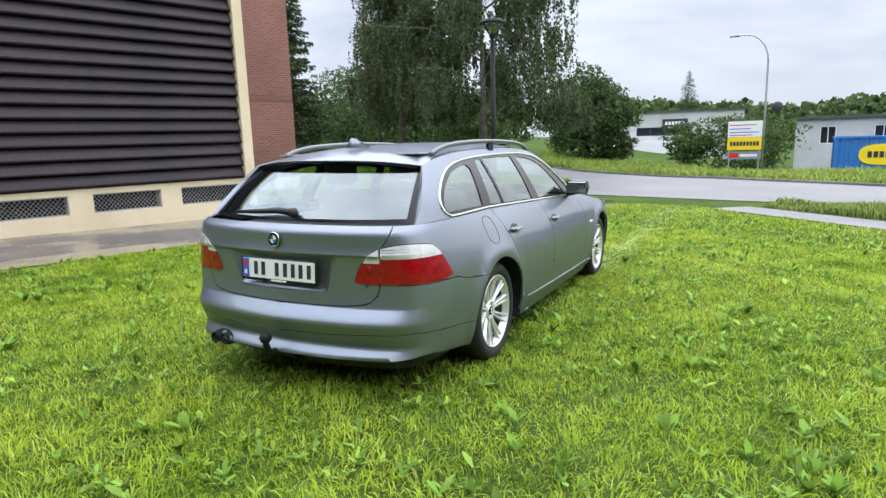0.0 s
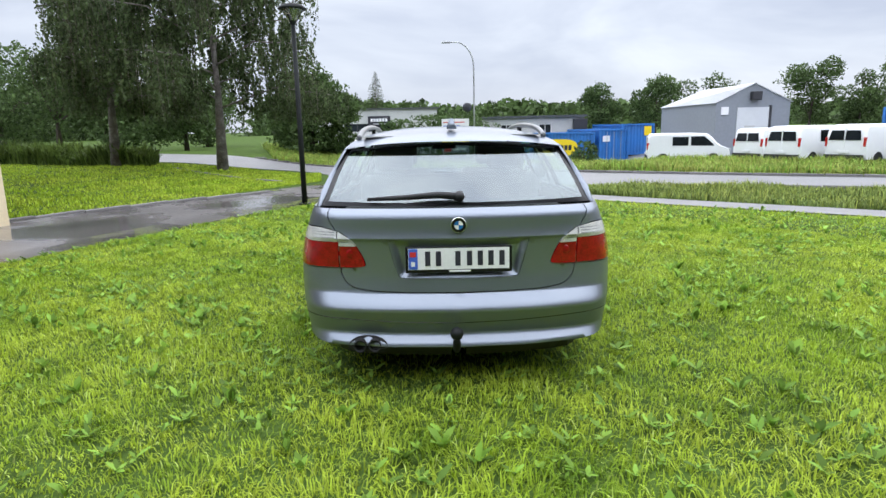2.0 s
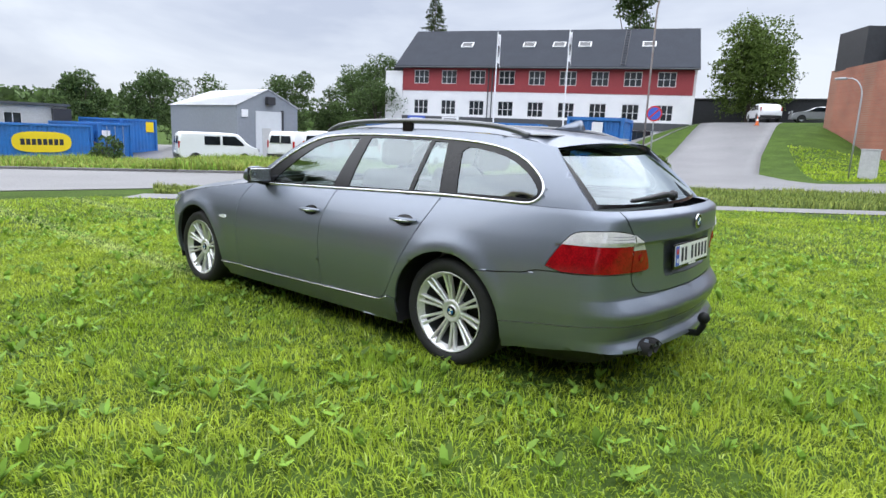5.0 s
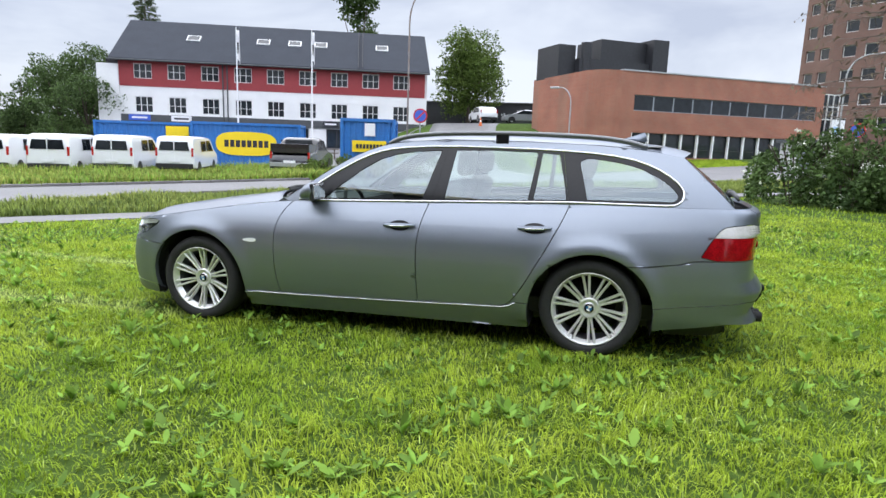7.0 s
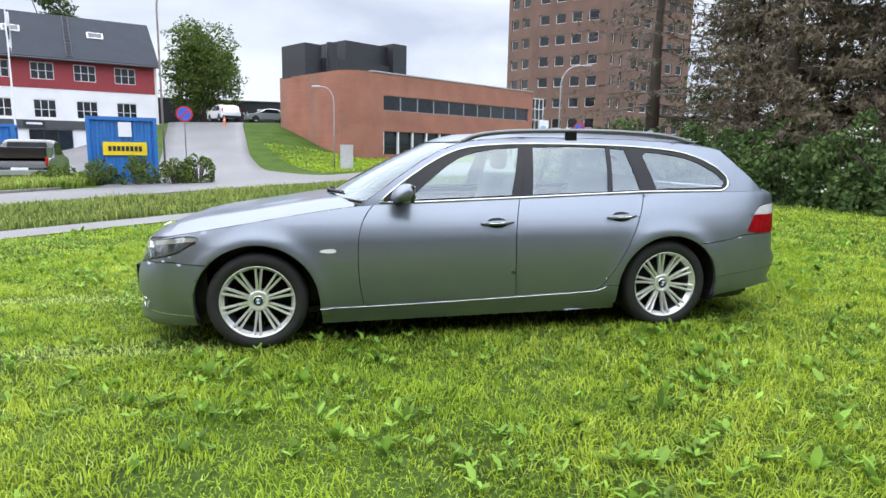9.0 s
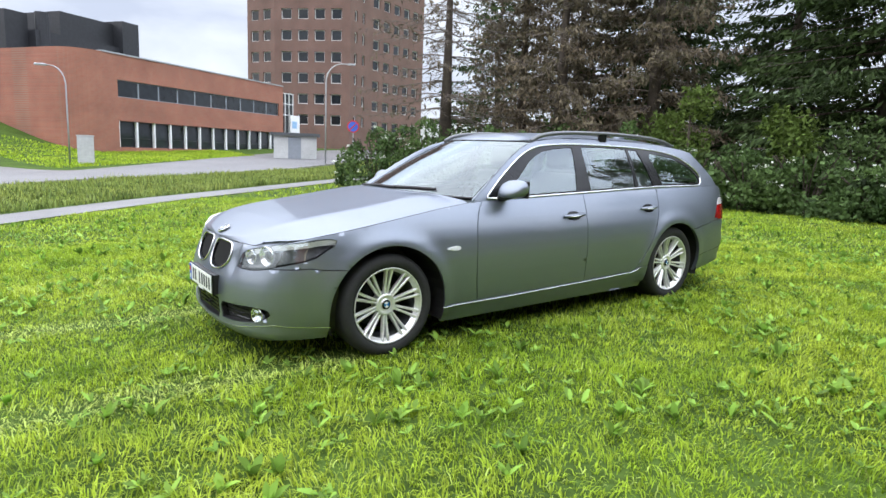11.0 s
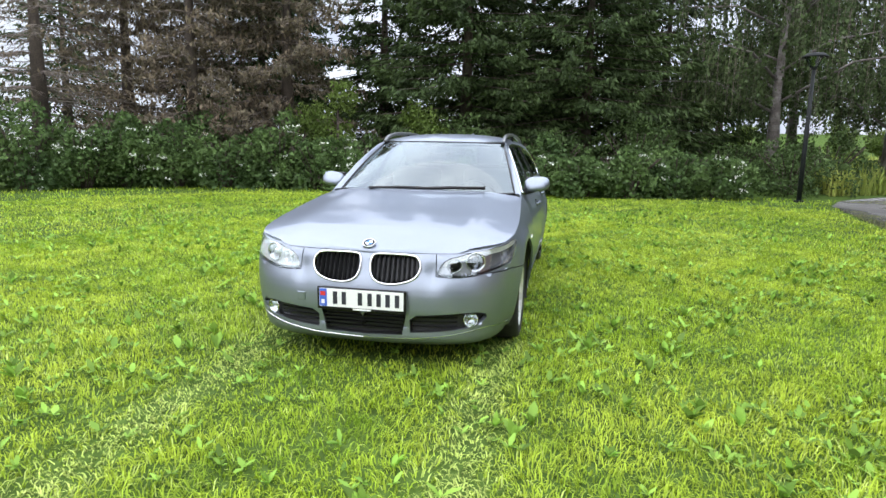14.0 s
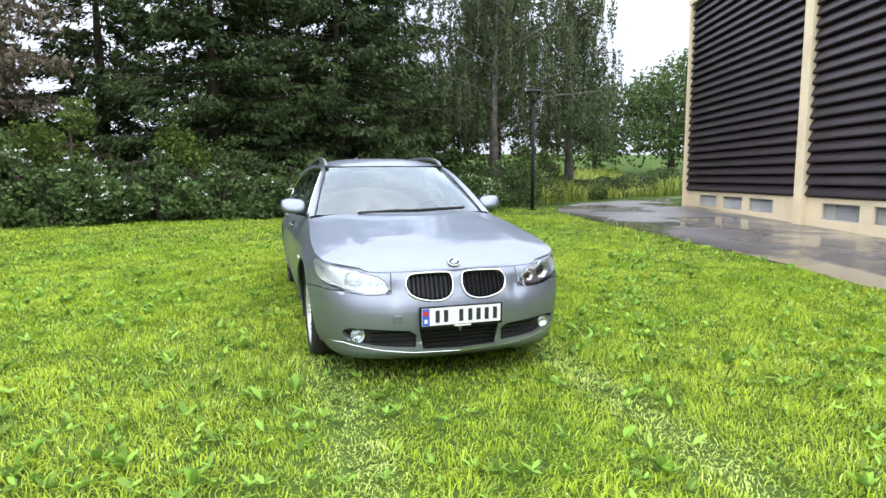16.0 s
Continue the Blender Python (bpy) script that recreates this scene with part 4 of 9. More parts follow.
def park_lamp(x, y, top):
    z = hz(x, y)
    h = top - z
    th = empty("park_lamp", pose(x, y, z), "black steel park lamp with a conical glass head", "street lamp", "park lamps")
    bm = bmesh.new()
    tube(bm, [(0, 0, 0), (0, 0, h * 0.35), (0, 0, h - 0.42)], 0.055, 12, [0.06, 0.055, 0.045])
    tube(bm, [(0, 0, 0), (0, 0, 0.04)], 0.13, 14)
    part("pole", bm, M_BLACKSTEEL, th, smooth=True)
    bm = bmesh.new()
    lathe(bm, [(h - 0.42, 0.05), (h - 0.36, 0.07), (h - 0.34, 0.075)], seg=20, axis="Z")
    part("collar", bm, M_BLACKSTEEL, th, smooth=True)
    bm = bmesh.new()
    lathe(bm, [(h - 0.34, 0.075), (h - 0.12, 0.225), (h - 0.11, 0.225), (h - 0.33, 0.07)], seg=28, axis="Z")
    part("glass_cone", bm, glass_mat("lamp_glass", (0.72, 0.72, 0.68), 0.15, 0.12), th, smooth=True)
    bm = bmesh.new()
    lathe(bm, [(h - 0.125, 0.0001), (h - 0.125, 0.285), (h - 0.10, 0.29), (h - 0.03, 0.20), (h, 0.05), (h, 0.0001)], seg=32, axis="Z")
    part("hood", bm, M_BLACKSTEEL, th, smooth=True)
    for k in range(3):
        a = 2 * math.pi * k / 3
        bm = bmesh.new()
        tube(bm, [(0.075 * math.cos(a), 0.075 * math.sin(a), h - 0.36), (0.23 * math.cos(a), 0.23 * math.sin(a), h - 0.11)], 0.008, 5)
        part("stay", bm, M_BLACKSTEEL, th)


park_lamp(-2.86, 7.62, 4.0)
park_lamp(-6.85, -11.05, 3.87)


def road_lamp(x, y, top, reach, label, arm=1.3, r=0.05, z=None, metal=None):
    z = hz(x, y) if z is None else z
    h = top - z
    d = Vector((reach[0], reach[1], 0)).normalized()
    th = empty("road_lamp", pose(x, y, z), label, "street lamp", "road lamps")
    pts = [Vector((0, 0, 0)), Vector((0, 0, h * 0.5)), Vector((0, 0, h * 0.80))]
    for k in range(1, 9):
        a = math.pi / 2 * k / 8
        pts.append(Vector((0, 0, h * 0.80)) + d * (arm * 0.8 * (1 - math.cos(a))) + Vector((0, 0, h * 0.19 * math.sin(a))))
    pts.append(pts[-1] + d * arm * 0.3 + Vector((0, 0, 0.01)))
    bm = bmesh.new()
    tube(bm, pts, r, 8, [r * (1 - 0.45 * k / (len(pts) - 1)) for k in range(len(pts))])
    part("pole", bm, metal or M_STEEL, th, smooth=True)
    bm = bmesh.new()
    box(bm, (-0.1, -0.09, -0.06), (0.42, 0.09, 0.05), 0.03)
    part("lamp_head", bm, M_STEEL, th).matrix_basis = Matrix.Translation(pts[-1]) @ Matrix.Rotation(math.atan2(d.y, d.x), 4, "Z")


road_lamp(2.6, 31.0, 6.35, (-1, 0.0), "tall grey road lamp with a curved arm")
road_lamp(26.0, 8.7, 9.2, (0.3, -1), "tall rusty road lamp beside the side road", metal=mat("rusty_pole_steel", (0.22, 0.15, 0.12), 0.7, vary=0.3, scale=3, second=(0.30, 0.28, 0.27)))
road_lamp(32.3, 0.75, 4.85, (0.25, 1), "slim grey lamp post on the grass slope", 0.8, 0.04)
road_lamp(32.7, -13.45, 6.7, (-0.3, -1), "grey road lamp on the far pavement")


def round_sign(x, y, zc, face, pole_label):
    z = hz(x, y)
    th = empty("parking_sign", pose(x, y, z, 0, 0, math.degrees(math.atan2(face[1], face[0]))), pole_label, "road sign", "no-parking signs")
    bm = bmesh.new()
    tube(bm, [(0, 0, 0), (0, 0, zc - z + 0.3)], 0.03, 8)
    part("pole", bm, M_STEEL, th)
    for name, r, m_, d in (("red_ring", 0.33, M_REDP, 0.04), ("blue_disc", 0.265, M_BLUEP, 0.05)):
        bm = bmesh.new()
        lathe(bm, [(d - 0.008, 0.0001), (d - 0.008, r), (d, r), (d, 0.0001)], axis_at=(0, 0, zc - z), seg=32)
        part(name, bm, m_, th)
    bm = bmesh.new()
    box(bm, (0.05, -0.25, -0.03), (0.056, 0.25, 0.03))
    part("red_bar", bm, M_REDP, th).matrix_basis = Matrix.Translation((0, 0, zc - z)) @ Matrix.Rotation(radians(45), 4, "X")


round_sign(22.9, 7.05, 2.58, (-1, -0.25), "blue and red no-parking sign on a grey pole")
round_sign(26.2, -12.1, 2.5, (-1, 0.6), "blue and red no-parking sign by the road")


def cabinet():
    th = empty("utility_cabinet", facing((32.3, 0.4), (32.25, -0.4), hz(32.3, 0)), "pale grey utility cabinet on the grass", "cabinet")
    part("case", boxes(((0, 0, 0), (0.75, 0.4, 1.4), 0.02)), M_CONCRETE, th)
    part("lid", boxes(((-0.03, -0.03, 1.4), (0.78, 0.43, 1.46), 0.01)), M_CONCRETE, th)
    part("door", boxes(((0.05, -0.015, 0.1), (0.7, 0.0, 1.35))), M_CONCRETE, th)


cabinet()


# -- parked vehicles --
def vehicle(name, label, category, x, y, heading, prof, width, paint, wheels, wr, side_glass, front_glass, rear_glass, group="", z=None, tail=None, head=None, extra=()):
    """A parked vehicle: rounded body along +x from a side profile, with panes, lamps and wheels."""
    zz = hz(x, y) + 0.02 if z is None else z
    th = empty(name, pose(x, y, zz, 0, 0, heading), label, category, group)
    bm = bmesh.new()
    pr = curve(prof, 1)
    hw = width / 2
    rows = []
    zt, zb = max(p[1] for p in pr), 0.95
    for s in (-1, -0.975, -0.9, -0.72, 0.72, 0.9, 0.975, 1):
        row = []
        drop = max(0.0, abs(s) - 0.72) / 0.28
        for px, pz in pr:
            row.append(bm.verts.new((px * (1 - 0.045 * drop ** 2.2), s * (hw - 0.08 * max(0, pz - zb)), pz - 0.11 * drop ** 2.4 * max(0.0, min(1.0, (pz - zb) / (zt - zb))))))
        rows.append(row)
    n = len(pr)
    for i in range(7):
        for k in range(n):
            bm.faces.new((rows[i][k], rows[i][(k + 1) % n], rows[i + 1][(k + 1) % n], rows[i + 1][k]))
    bm.faces.new(list(reversed(rows[0])))
    bm.faces.new(rows[7])
    bmesh.ops.recalc_face_normals(bm, faces=bm.faces[:])
    for f in bm.faces:
        f.smooth = len(f.verts) == 4
    part("body", bm, paint, th)

    def sidey(pz):
        return hw - 0.08 * max(0, pz - zb) + 0.006
    for poly in side_glass:
        for s in (-1, 1):
            bm = bmesh.new()
            bm.faces.new([bm.verts.new((a, s * sidey(b), b)) for a, b in poly])
            bmesh.ops.solidify(bm, geom=bm.faces[:], thickness=0.012)
            part("side_window", bm, M_PANE, th)
    for nm, ends in (("windscreen", front_glass), ("rear_window", rear_glass)):
        if ends:
            (xa, za), (xb, zb2) = ends
            bm = bmesh.new()
            d = 0.012 if nm == "windscreen" else -0.012
            bm.faces.new([bm.verts.new(c) for c in ((xa + d, -(sidey(za) - 0.20), za), (xa + d, sidey(za) - 0.20, za), (xb + d, sidey(zb2) - 0.25, zb2), (xb + d, -(sidey(zb2) - 0.25), zb2))])
            bmesh.ops.solidify(bm, geom=bm.faces[:], thickness=0.014)
            part(nm, bm, M_PANE, th)
    for wx in wheels:
        for s in (-1, 1):
            bm = bmesh.new()
            yy = s * (hw - 0.12)
            prof_w = [(-0.11, wr * 0.6), (-0.11, wr * 0.92), (-0.08, wr), (0.08, wr), (0.11, wr * 0.92), (0.11, wr * 0.62)]
            rings = lathe(bm, prof_w, seg=28)
            for r in rings:
                for v in r:
                    a, b, c = v.co
                    v.co = Vector((wx + b, yy + a * s, wr + c))
            w = part("wheel", bm, M_RUBBER, th, smooth=True)
            bm = bmesh.new()
            rings = lathe(bm, [(0.09, 0.0001), (0.10, wr * 0.3), (0.085, wr * 0.4), (0.10, wr * 0.6), (0.115, wr * 0.64)], seg=20)
            for r in rings:
                for v in r:
                    a, b, c = v.co
                    v.co = Vector((wx + b, yy + a * s, wr + c))
            part("rim", bm, M_STEEL, w, smooth=True)
            bm = bmesh.new()
            vs = [bm.verts.new((wx + wr * 1.16 * math.cos(a), s * (hw + 0.004), wr + wr * 1.16 * math.sin(a))) for a in np.linspace(-0.2, math.pi + 0.2, 20)]
            bm.faces.new(vs)
            part("wheel_arch", bm, M_PLASTIC, w)
    x0, x1 = min(p[0] for p in pr), max(p[0] for p in pr)
    th_, hh = tail or (0.95, 0.35), head or (0.78, 0.22)
    for s in (-1, 1):
        part("tail_lamp", boxes(((x0 + 0.02, s * (hw - 0.085) - 0.045, th_[0]), (x0 + 0.16, s * (hw - 0.085) + 0.045, th_[0] + th_[1]), 0.01)), M_REDTAIL, th)
        part("head_lamp", boxes(((x1 - 0.12, s * (hw - 0.2) - 0.14, hh[0]), (x1 - 0.0, s * (hw - 0.2) + 0.14, hh[0] + hh[1]), 0.01)), M_STEEL, th)
    part("rear_bumper", boxes(((x0 - 0.06, -hw + 0.06, 0.32), (x0 + 0.05, hw - 0.06, 0.58), 0.02)), M_PLASTIC, th)
    part("plate", boxes(((x0 - 0.075, -0.26, 0.66), (x0 - 0.03, 0.26, 0.77))), M_WHITEP, th)
    for nm, lo, hi, m_ in extra:
        part(nm, boxes((lo, hi, 0.01)), m_, th)
    return th


VAN = [(-2.5, 0.35), (-2.52, 1.1), (-2.42, 1.88), (-2.2, 1.97), (0.9, 1.95), (1.25, 1.86), (1.85, 1.20), (2.35, 1.02), (2.5, 0.82), (2.5, 0.35)]


def van(x, y, heading, label, paint=None):
    return vehicle("van", label, "van", x, y, heading, VAN, 1.92, paint or M_VAN, (-1.5, 1.5), 0.32, [[(0.15, 1.18), (0.15, 1.74), (0.95, 1.74), (1.5, 1.22), (1.5, 1.15)], [(-0.95, 1.18), (-0.95, 1.72), (0.0, 1.72), (0.0, 1.18)]],
                   ((1.84, 1.24), (1.27, 1.82)), ((-2.515, 1.24), (-2.45, 1.68)), "parked vans", tail=(0.95, 0.42), extra=(("door_split", (-2.53, -0.025, 0.45), (-2.44, 0.025, 1.80), paint or M_VAN),))


PICKUP = [(-2.6, 0.5), (-2.6, 1.12), (-1.0, 1.12), (-0.85, 1.78), (0.55, 1.80), (1.2, 1.18), (2.3, 1.08), (2.6, 0.9), (2.6, 0.45)]
SUV = [(-2.2, 0.4), (-2.25, 0.95), (-2.0, 1.35), (-1.6, 1.62), (0.1, 1.66), (0.95, 1.14), (1.9, 1.0), (2.2, 0.75), (2.2, 0.35)]
SALOON = [(-2.25, 0.35), (-2.25, 0.85), (-1.7, 0.98), (-1.0, 1.40), (0.3, 1.44), (1.1, 0.98), (2.0, 0.86), (2.25, 0.65), (2.25, 0.3)]
for x, y, heading, label in ((16.8, 21.0, 24, "white panel van parked beside two others, back to the road"), (18.4, 19.4, 24, "white panel van with tinted rear windows, parked in the yard"),
                             (20.1, 17.6, 22, "small white van parked before a blue container"), (17.2, 24.6, 24, "white van standing in the second row"), (19.4, 23.2, 24, "white van standing in the second row"), (14.3, 28.4, -18, "white van parked side-on in the yard")):
    van(x, y, heading, label).scale = (0.86, 0.86, 0.86)
vehicle("pickup_truck", "black pickup truck with a covered load bed", "pickup", 22.2, 12.7, 14, PICKUP, 1.86, M_BLACKCAR, (-1.6, 1.65), 0.39, [[(-0.75, 1.2), (-0.72, 1.66), (0.5, 1.68), (1.0, 1.2)]], ((1.16, 1.24), (0.6, 1.76)), ((-0.98, 1.2), (-0.88, 1.68)), z=hz(21.8, 13.0) - 0.05, tail=(0.85, 0.3),
        extra=(("load_cover", (-2.55, -0.86, 1.1), (-1.0, 0.86, 1.5), M_BLACKCAR), ("chrome_bumper", (-2.72, -0.85, 0.5), (-2.6, 0.85, 0.68), M_STEEL)))
vehicle("suv", "white sport utility car parked at the top of the slope", "car", 58.4, 11.2, 28, SUV, 1.85, M_VAN, (-1.35, 1.38), 0.36, [[(-1.6, 1.05), (-1.4, 1.48), (0.05, 1.52), (0.75, 1.06)]], ((0.92, 1.17), (0.18, 1.62)), ((-2.06, 1.08), (-1.72, 1.52)))
vehicle("saloon_car", "silver saloon car parked beside the black building", "car", 60.8, 7.3, 110, SALOON, 1.78, M_SILVER, (-1.35, 1.4), 0.32, [[(-1.1, 0.98), (-0.8, 1.32), (0.25, 1.36), (0.95, 0.98)]], ((1.06, 1.02), (0.36, 1.40)), ((-1.55, 1.02), (-1.06, 1.36)))


# -- small things about the side road --
def traffic_cone(x, y):
    th = empty("traffic_cone", pose(x, y, hz(x, y) + 0.02), "orange traffic cone with a white band by the side road", "cone")
    part("base", boxes(((-0.18, -0.18, 0), (0.18, 0.18, 0.04), 0.01)), M_ORANGE, th)
    bm = bmesh.new()
    lathe(bm, [(0.04, 0.14), (0.75, 0.03), (0.75, 0.0001)], seg=16, axis="Z")
    part("cone", bm, M_ORANGE, th, smooth=True)
    bm = bmesh.new()
    lathe(bm, [(0.36, 0.094), (0.52, 0.069)], seg=16, axis="Z")
    part("white_band", bm, M_WHITEP, th, smooth=True)


traffic_cone(52.5, 10.2)


def picnic_table(x, y, turn):
    th = empty("picnic_table", pose(x, y, hz(x, y) + 0.02, 0, 0, turn), "dark weathered wooden picnic table before the office", "table")
    for k in range(5):
        part("board", boxes(((-0.9, -0.36 + k * 0.147, 0.70), (0.9, -0.235 + k * 0.147, 0.74))), M_WOOD, th)
    for s in (-1, 1):
        part("bench", boxes(((-0.9, s * 0.72 - 0.13, 0.42), (0.9, s * 0.72 + 0.13, 0.46))), M_WOOD, th)
        part("bearer", boxes(((s * 0.6 - 0.05, -0.85, 0.34), (s * 0.6 + 0.05, 0.85, 0.42))), M_WOOD, th)
        for q in (-1, 1):
            bm = bmesh.new()
            tube(bm, [(s * 0.6, q * 0.62, 0), (s * 0.6, q * 0.22, 0.70)], 0.05, 4)
            part("leg", bm, M_WOOD, th)


picnic_table(36.5, 18.4, -65)

# ==== the estate car ====
def car_paint():
    m = bpy.data.materials.new("grey_metallic_paint")
    m.use_nodes = True
    t = m.node_tree
    b = t.nodes["Principled BSDF"]
    b.inputs["Metallic"].default_value, b.inputs["Roughness"].default_value = 0.78, 0.42
    b.inputs["Coat Weight"].default_value, b.inputs["Coat Roughness"].default_value = 0.5, 0.06
    b.inputs["Specular Tint"].default_value = (0.5, 0.52, 0.56, 1)
    co = t.nodes.new("ShaderNodeTexCoord")
    n1 = t.nodes.new("ShaderNodeTexNoise")
    n1.inputs["Scale"].default_value, n1.inputs["Detail"].default_value = 900, 1
    t.links.new(co.outputs["Object"], n1.inputs["Vector"])
    n2 = t.nodes.new("ShaderNodeTexNoise")
    n2.inputs["Scale"].default_value, n2.inputs["Detail"].default_value = 2.5, 5
    t.links.new(co.outputs["Object"], n2.inputs["Vector"])
    cr = t.nodes.new("ShaderNodeValToRGB")
    cr.color_ramp.elements[0].position, cr.color_ramp.elements[0].color = 0.3, (0.200, 0.224, 0.262, 1)
    cr.color_ramp.elements[1].position, cr.color_ramp.elements[1].color = 0.7, (0.278, 0.308, 0.358, 1)
    t.links.new(n1.outputs["Fac"], cr.inputs[0])
    t.links.new(cr.outputs[0], b.inputs["Base Color"])
    rr = t.nodes.new("ShaderNodeMapRange")
    rr.inputs["To Min"].default_value, rr.inputs["To Max"].default_value = 0.37, 0.44
    t.links.new(n2.outputs["Fac"], rr.inputs["Value"])
    t.links.new(rr.outputs[0], b.inputs["Roughness"])
    return m


M_PAINT = car_paint()
M_CHROME = mat("satin_chrome", (0.72, 0.73, 0.74), 0.16, metal=1.0, vary=0.05)
M_ALLOY = mat("silver_alloy", (0.86, 0.86, 0.85), 0.3, metal=0.55, vary=0.08, scale=9, coat=0.4)
M_GLOSSBLACK = mat("gloss_black_trim", (0.012, 0.012, 0.013), 0.2, vary=0.1, spec=0.3)
M_GLASS = glass_mat("car_window_glass", (0.74, 0.84, 0.80), 0.01, 0.09)
M_SCREEN = glass_mat("windscreen_glass", (0.50, 0.60, 0.58), 0.0, 0.06)
M_REARGLASS = glass_mat("rear_window_glass", (0.50, 0.60, 0.58), 0.0, 0.11)
M_LAMPDARK = mat("dark_lamp_housing", (0.30, 0.31, 0.32), 0.25, metal=0.7, vary=0.1, scale=20)
M_LENS = glass_mat("clear_lens", (0.92, 0.93, 0.94), 0.02, 0.06)
M_HAZY = mat("hazed_lens_plastic", (0.80, 0.82, 0.82), 0.25, vary=0.05, coat=0.6)
M_LAMPRED = mat("red_tail_lens", (0.34, 0.004, 0.008), 0.12, vary=0.35, scale=22, fine=120, spec=0.3, coat=0.3)
M_LAMPWHITE = mat("pale_tail_lens", (0.72, 0.70, 0.70), 0.12, vary=0.18, scale=20, fine=200, coat=1.0)
M_RAIL = mat("satin_grey_rail", (0.16, 0.165, 0.17), 0.3, metal=0.6, vary=0.08)
M_REFLECT = mat("lamp_reflector", (0.75, 0.76, 0.77), 0.12, metal=1.0, vary=0.08)
M_PLATE = mat("plate_white", (0.82, 0.82, 0.80), 0.4, vary=0.03)
M_SEAT = mat("grey_seat_fabric", (0.16, 0.16, 0.165), 0.9, vary=0.15, bump=0.2)
M_BLUEENAMEL = mat("blue_enamel", (0.02, 0.16, 0.42), 0.2, vary=0.05, coat=0.5)

car = empty("estate_car", pose(0, 0, 0, -1.117, 0.258, 0), "grey metallic estate car with alloy wheels parked on the lawn", "car")

# half plan outline at the widest level, from the nose's middle to the tail's middle
OUT = np.array([(0, 2.312), (0.28, 2.303), (0.50, 2.272), (0.68, 2.200), (0.795, 2.092), (0.858, 1.95), (0.888, 1.76), (0.906, 1.443), (0.912, 1.0), (0.916, 0.3),
                (0.92, -0.5), (0.922, -1.1), (0.918, -1.5), (0.908, -1.85), (0.888, -2.1), (0.850, -2.30), (0.765, -2.435), (0.61, -2.503), (0.35, -2.552), (0, -2.572)])


def smooth_line(p, n, rounds=3):
    """Resamples a line evenly after rounding its corners."""
    for _ in range(rounds):
        q = np.empty((2 * len(p), 2))
        q[0], q[-1] = p[0], p[-1]
        q[1:-1:2], q[2::2] = 0.75 * p[:-1] + 0.25 * p[1:], 0.25 * p[:-1] + 0.75 * p[1:]
        p = q
    d = np.r_[0, np.cumsum(np.hypot(*np.diff(p, axis=0).T))]
    s = np.linspace(0, d[-1], n)
    return s, np.stack([np.interp(s, d, p[:, 0]), np.interp(s, d, p[:, 1])], -1)


OS, OP = smooth_line(OUT, 700)
OT = np.gradient(OP, OS, axis=0)
ON = np.stack([-OT[:, 1], OT[:, 0]], -1)
ON /= np.hypot(ON[:, 0], ON[:, 1])[:, None]
SIDE_Z = [0.12, 0.15, 0.20, 0.24, 0.27, 0.30, 0.34, 0.40, 0.46, 0.52, 0.58, 0.64, 0.70, 0.73, 0.76, 0.79, 0.82, 0.85, 0.88, 0.91, 0.95, 1.00, 1.06]
SIDE_O = [0.104, 0.088, 0.064, 0.047, 0.036, 0.028, 0.021, 0.013, 0.006, 0.002, 0.000, 0.003, 0.010, 0.0165, 0.026, 0.037, 0.050, 0.065, 0.082, 0.100, 0.126, 0.162, 0.21]
REAR_Z = [0.18, 0.24, 0.27, 0.33, 0.36, 0.42, 0.452, 0.464, 0.476, 0.50, 0.525, 0.543, 0.60, 0.64, 0.70, 0.78, 0.815, 0.824, 0.832, 0.86, 0.90, 0.93, 0.948, 0.965, 0.985, 1.03]
REAR_O = [0.080, 0.026, 0.012, 0.062, 0.044, 0.016, 0.003, 0.000, 0.004, 0.020, 0.042, 0.057, 0.064, 0.067, 0.066, 0.060, 0.058, 0.054, 0.042, 0.048, 0.050, 0.047, 0.046, 0.062, 0.105, 0.19]
FRONT_Z = [0.12, 0.155, 0.18, 0.205, 0.26, 0.36, 0.42, 0.46, 0.50, 0.53, 0.56, 0.60, 0.66, 0.70, 0.73, 0.77, 0.82]
FRONT_O = [0.100, 0.050, 0.018, 0.008, 0.012, 0.000, 0.002, 0.006, 0.014, 0.024, 0.037, 0.054, 0.076, 0.098, 0.128, 0.190, 0.29]
TOP_Y = [-2.60, -2.30, -1.90, -1.30, -0.92, -0.35, 0.43, 0.66, 0.80, 1.04, 1.45, 1.75, 1.93, 2.07, 2.20, 2.32]
TOP_Z = [0.985, 0.988, 0.986, 0.984, 0.974, 0.958, 0.938, 0.935, 0.928, 0.900, 0.840, 0.795, 0.768, 0.738, 0.706, 0.700]


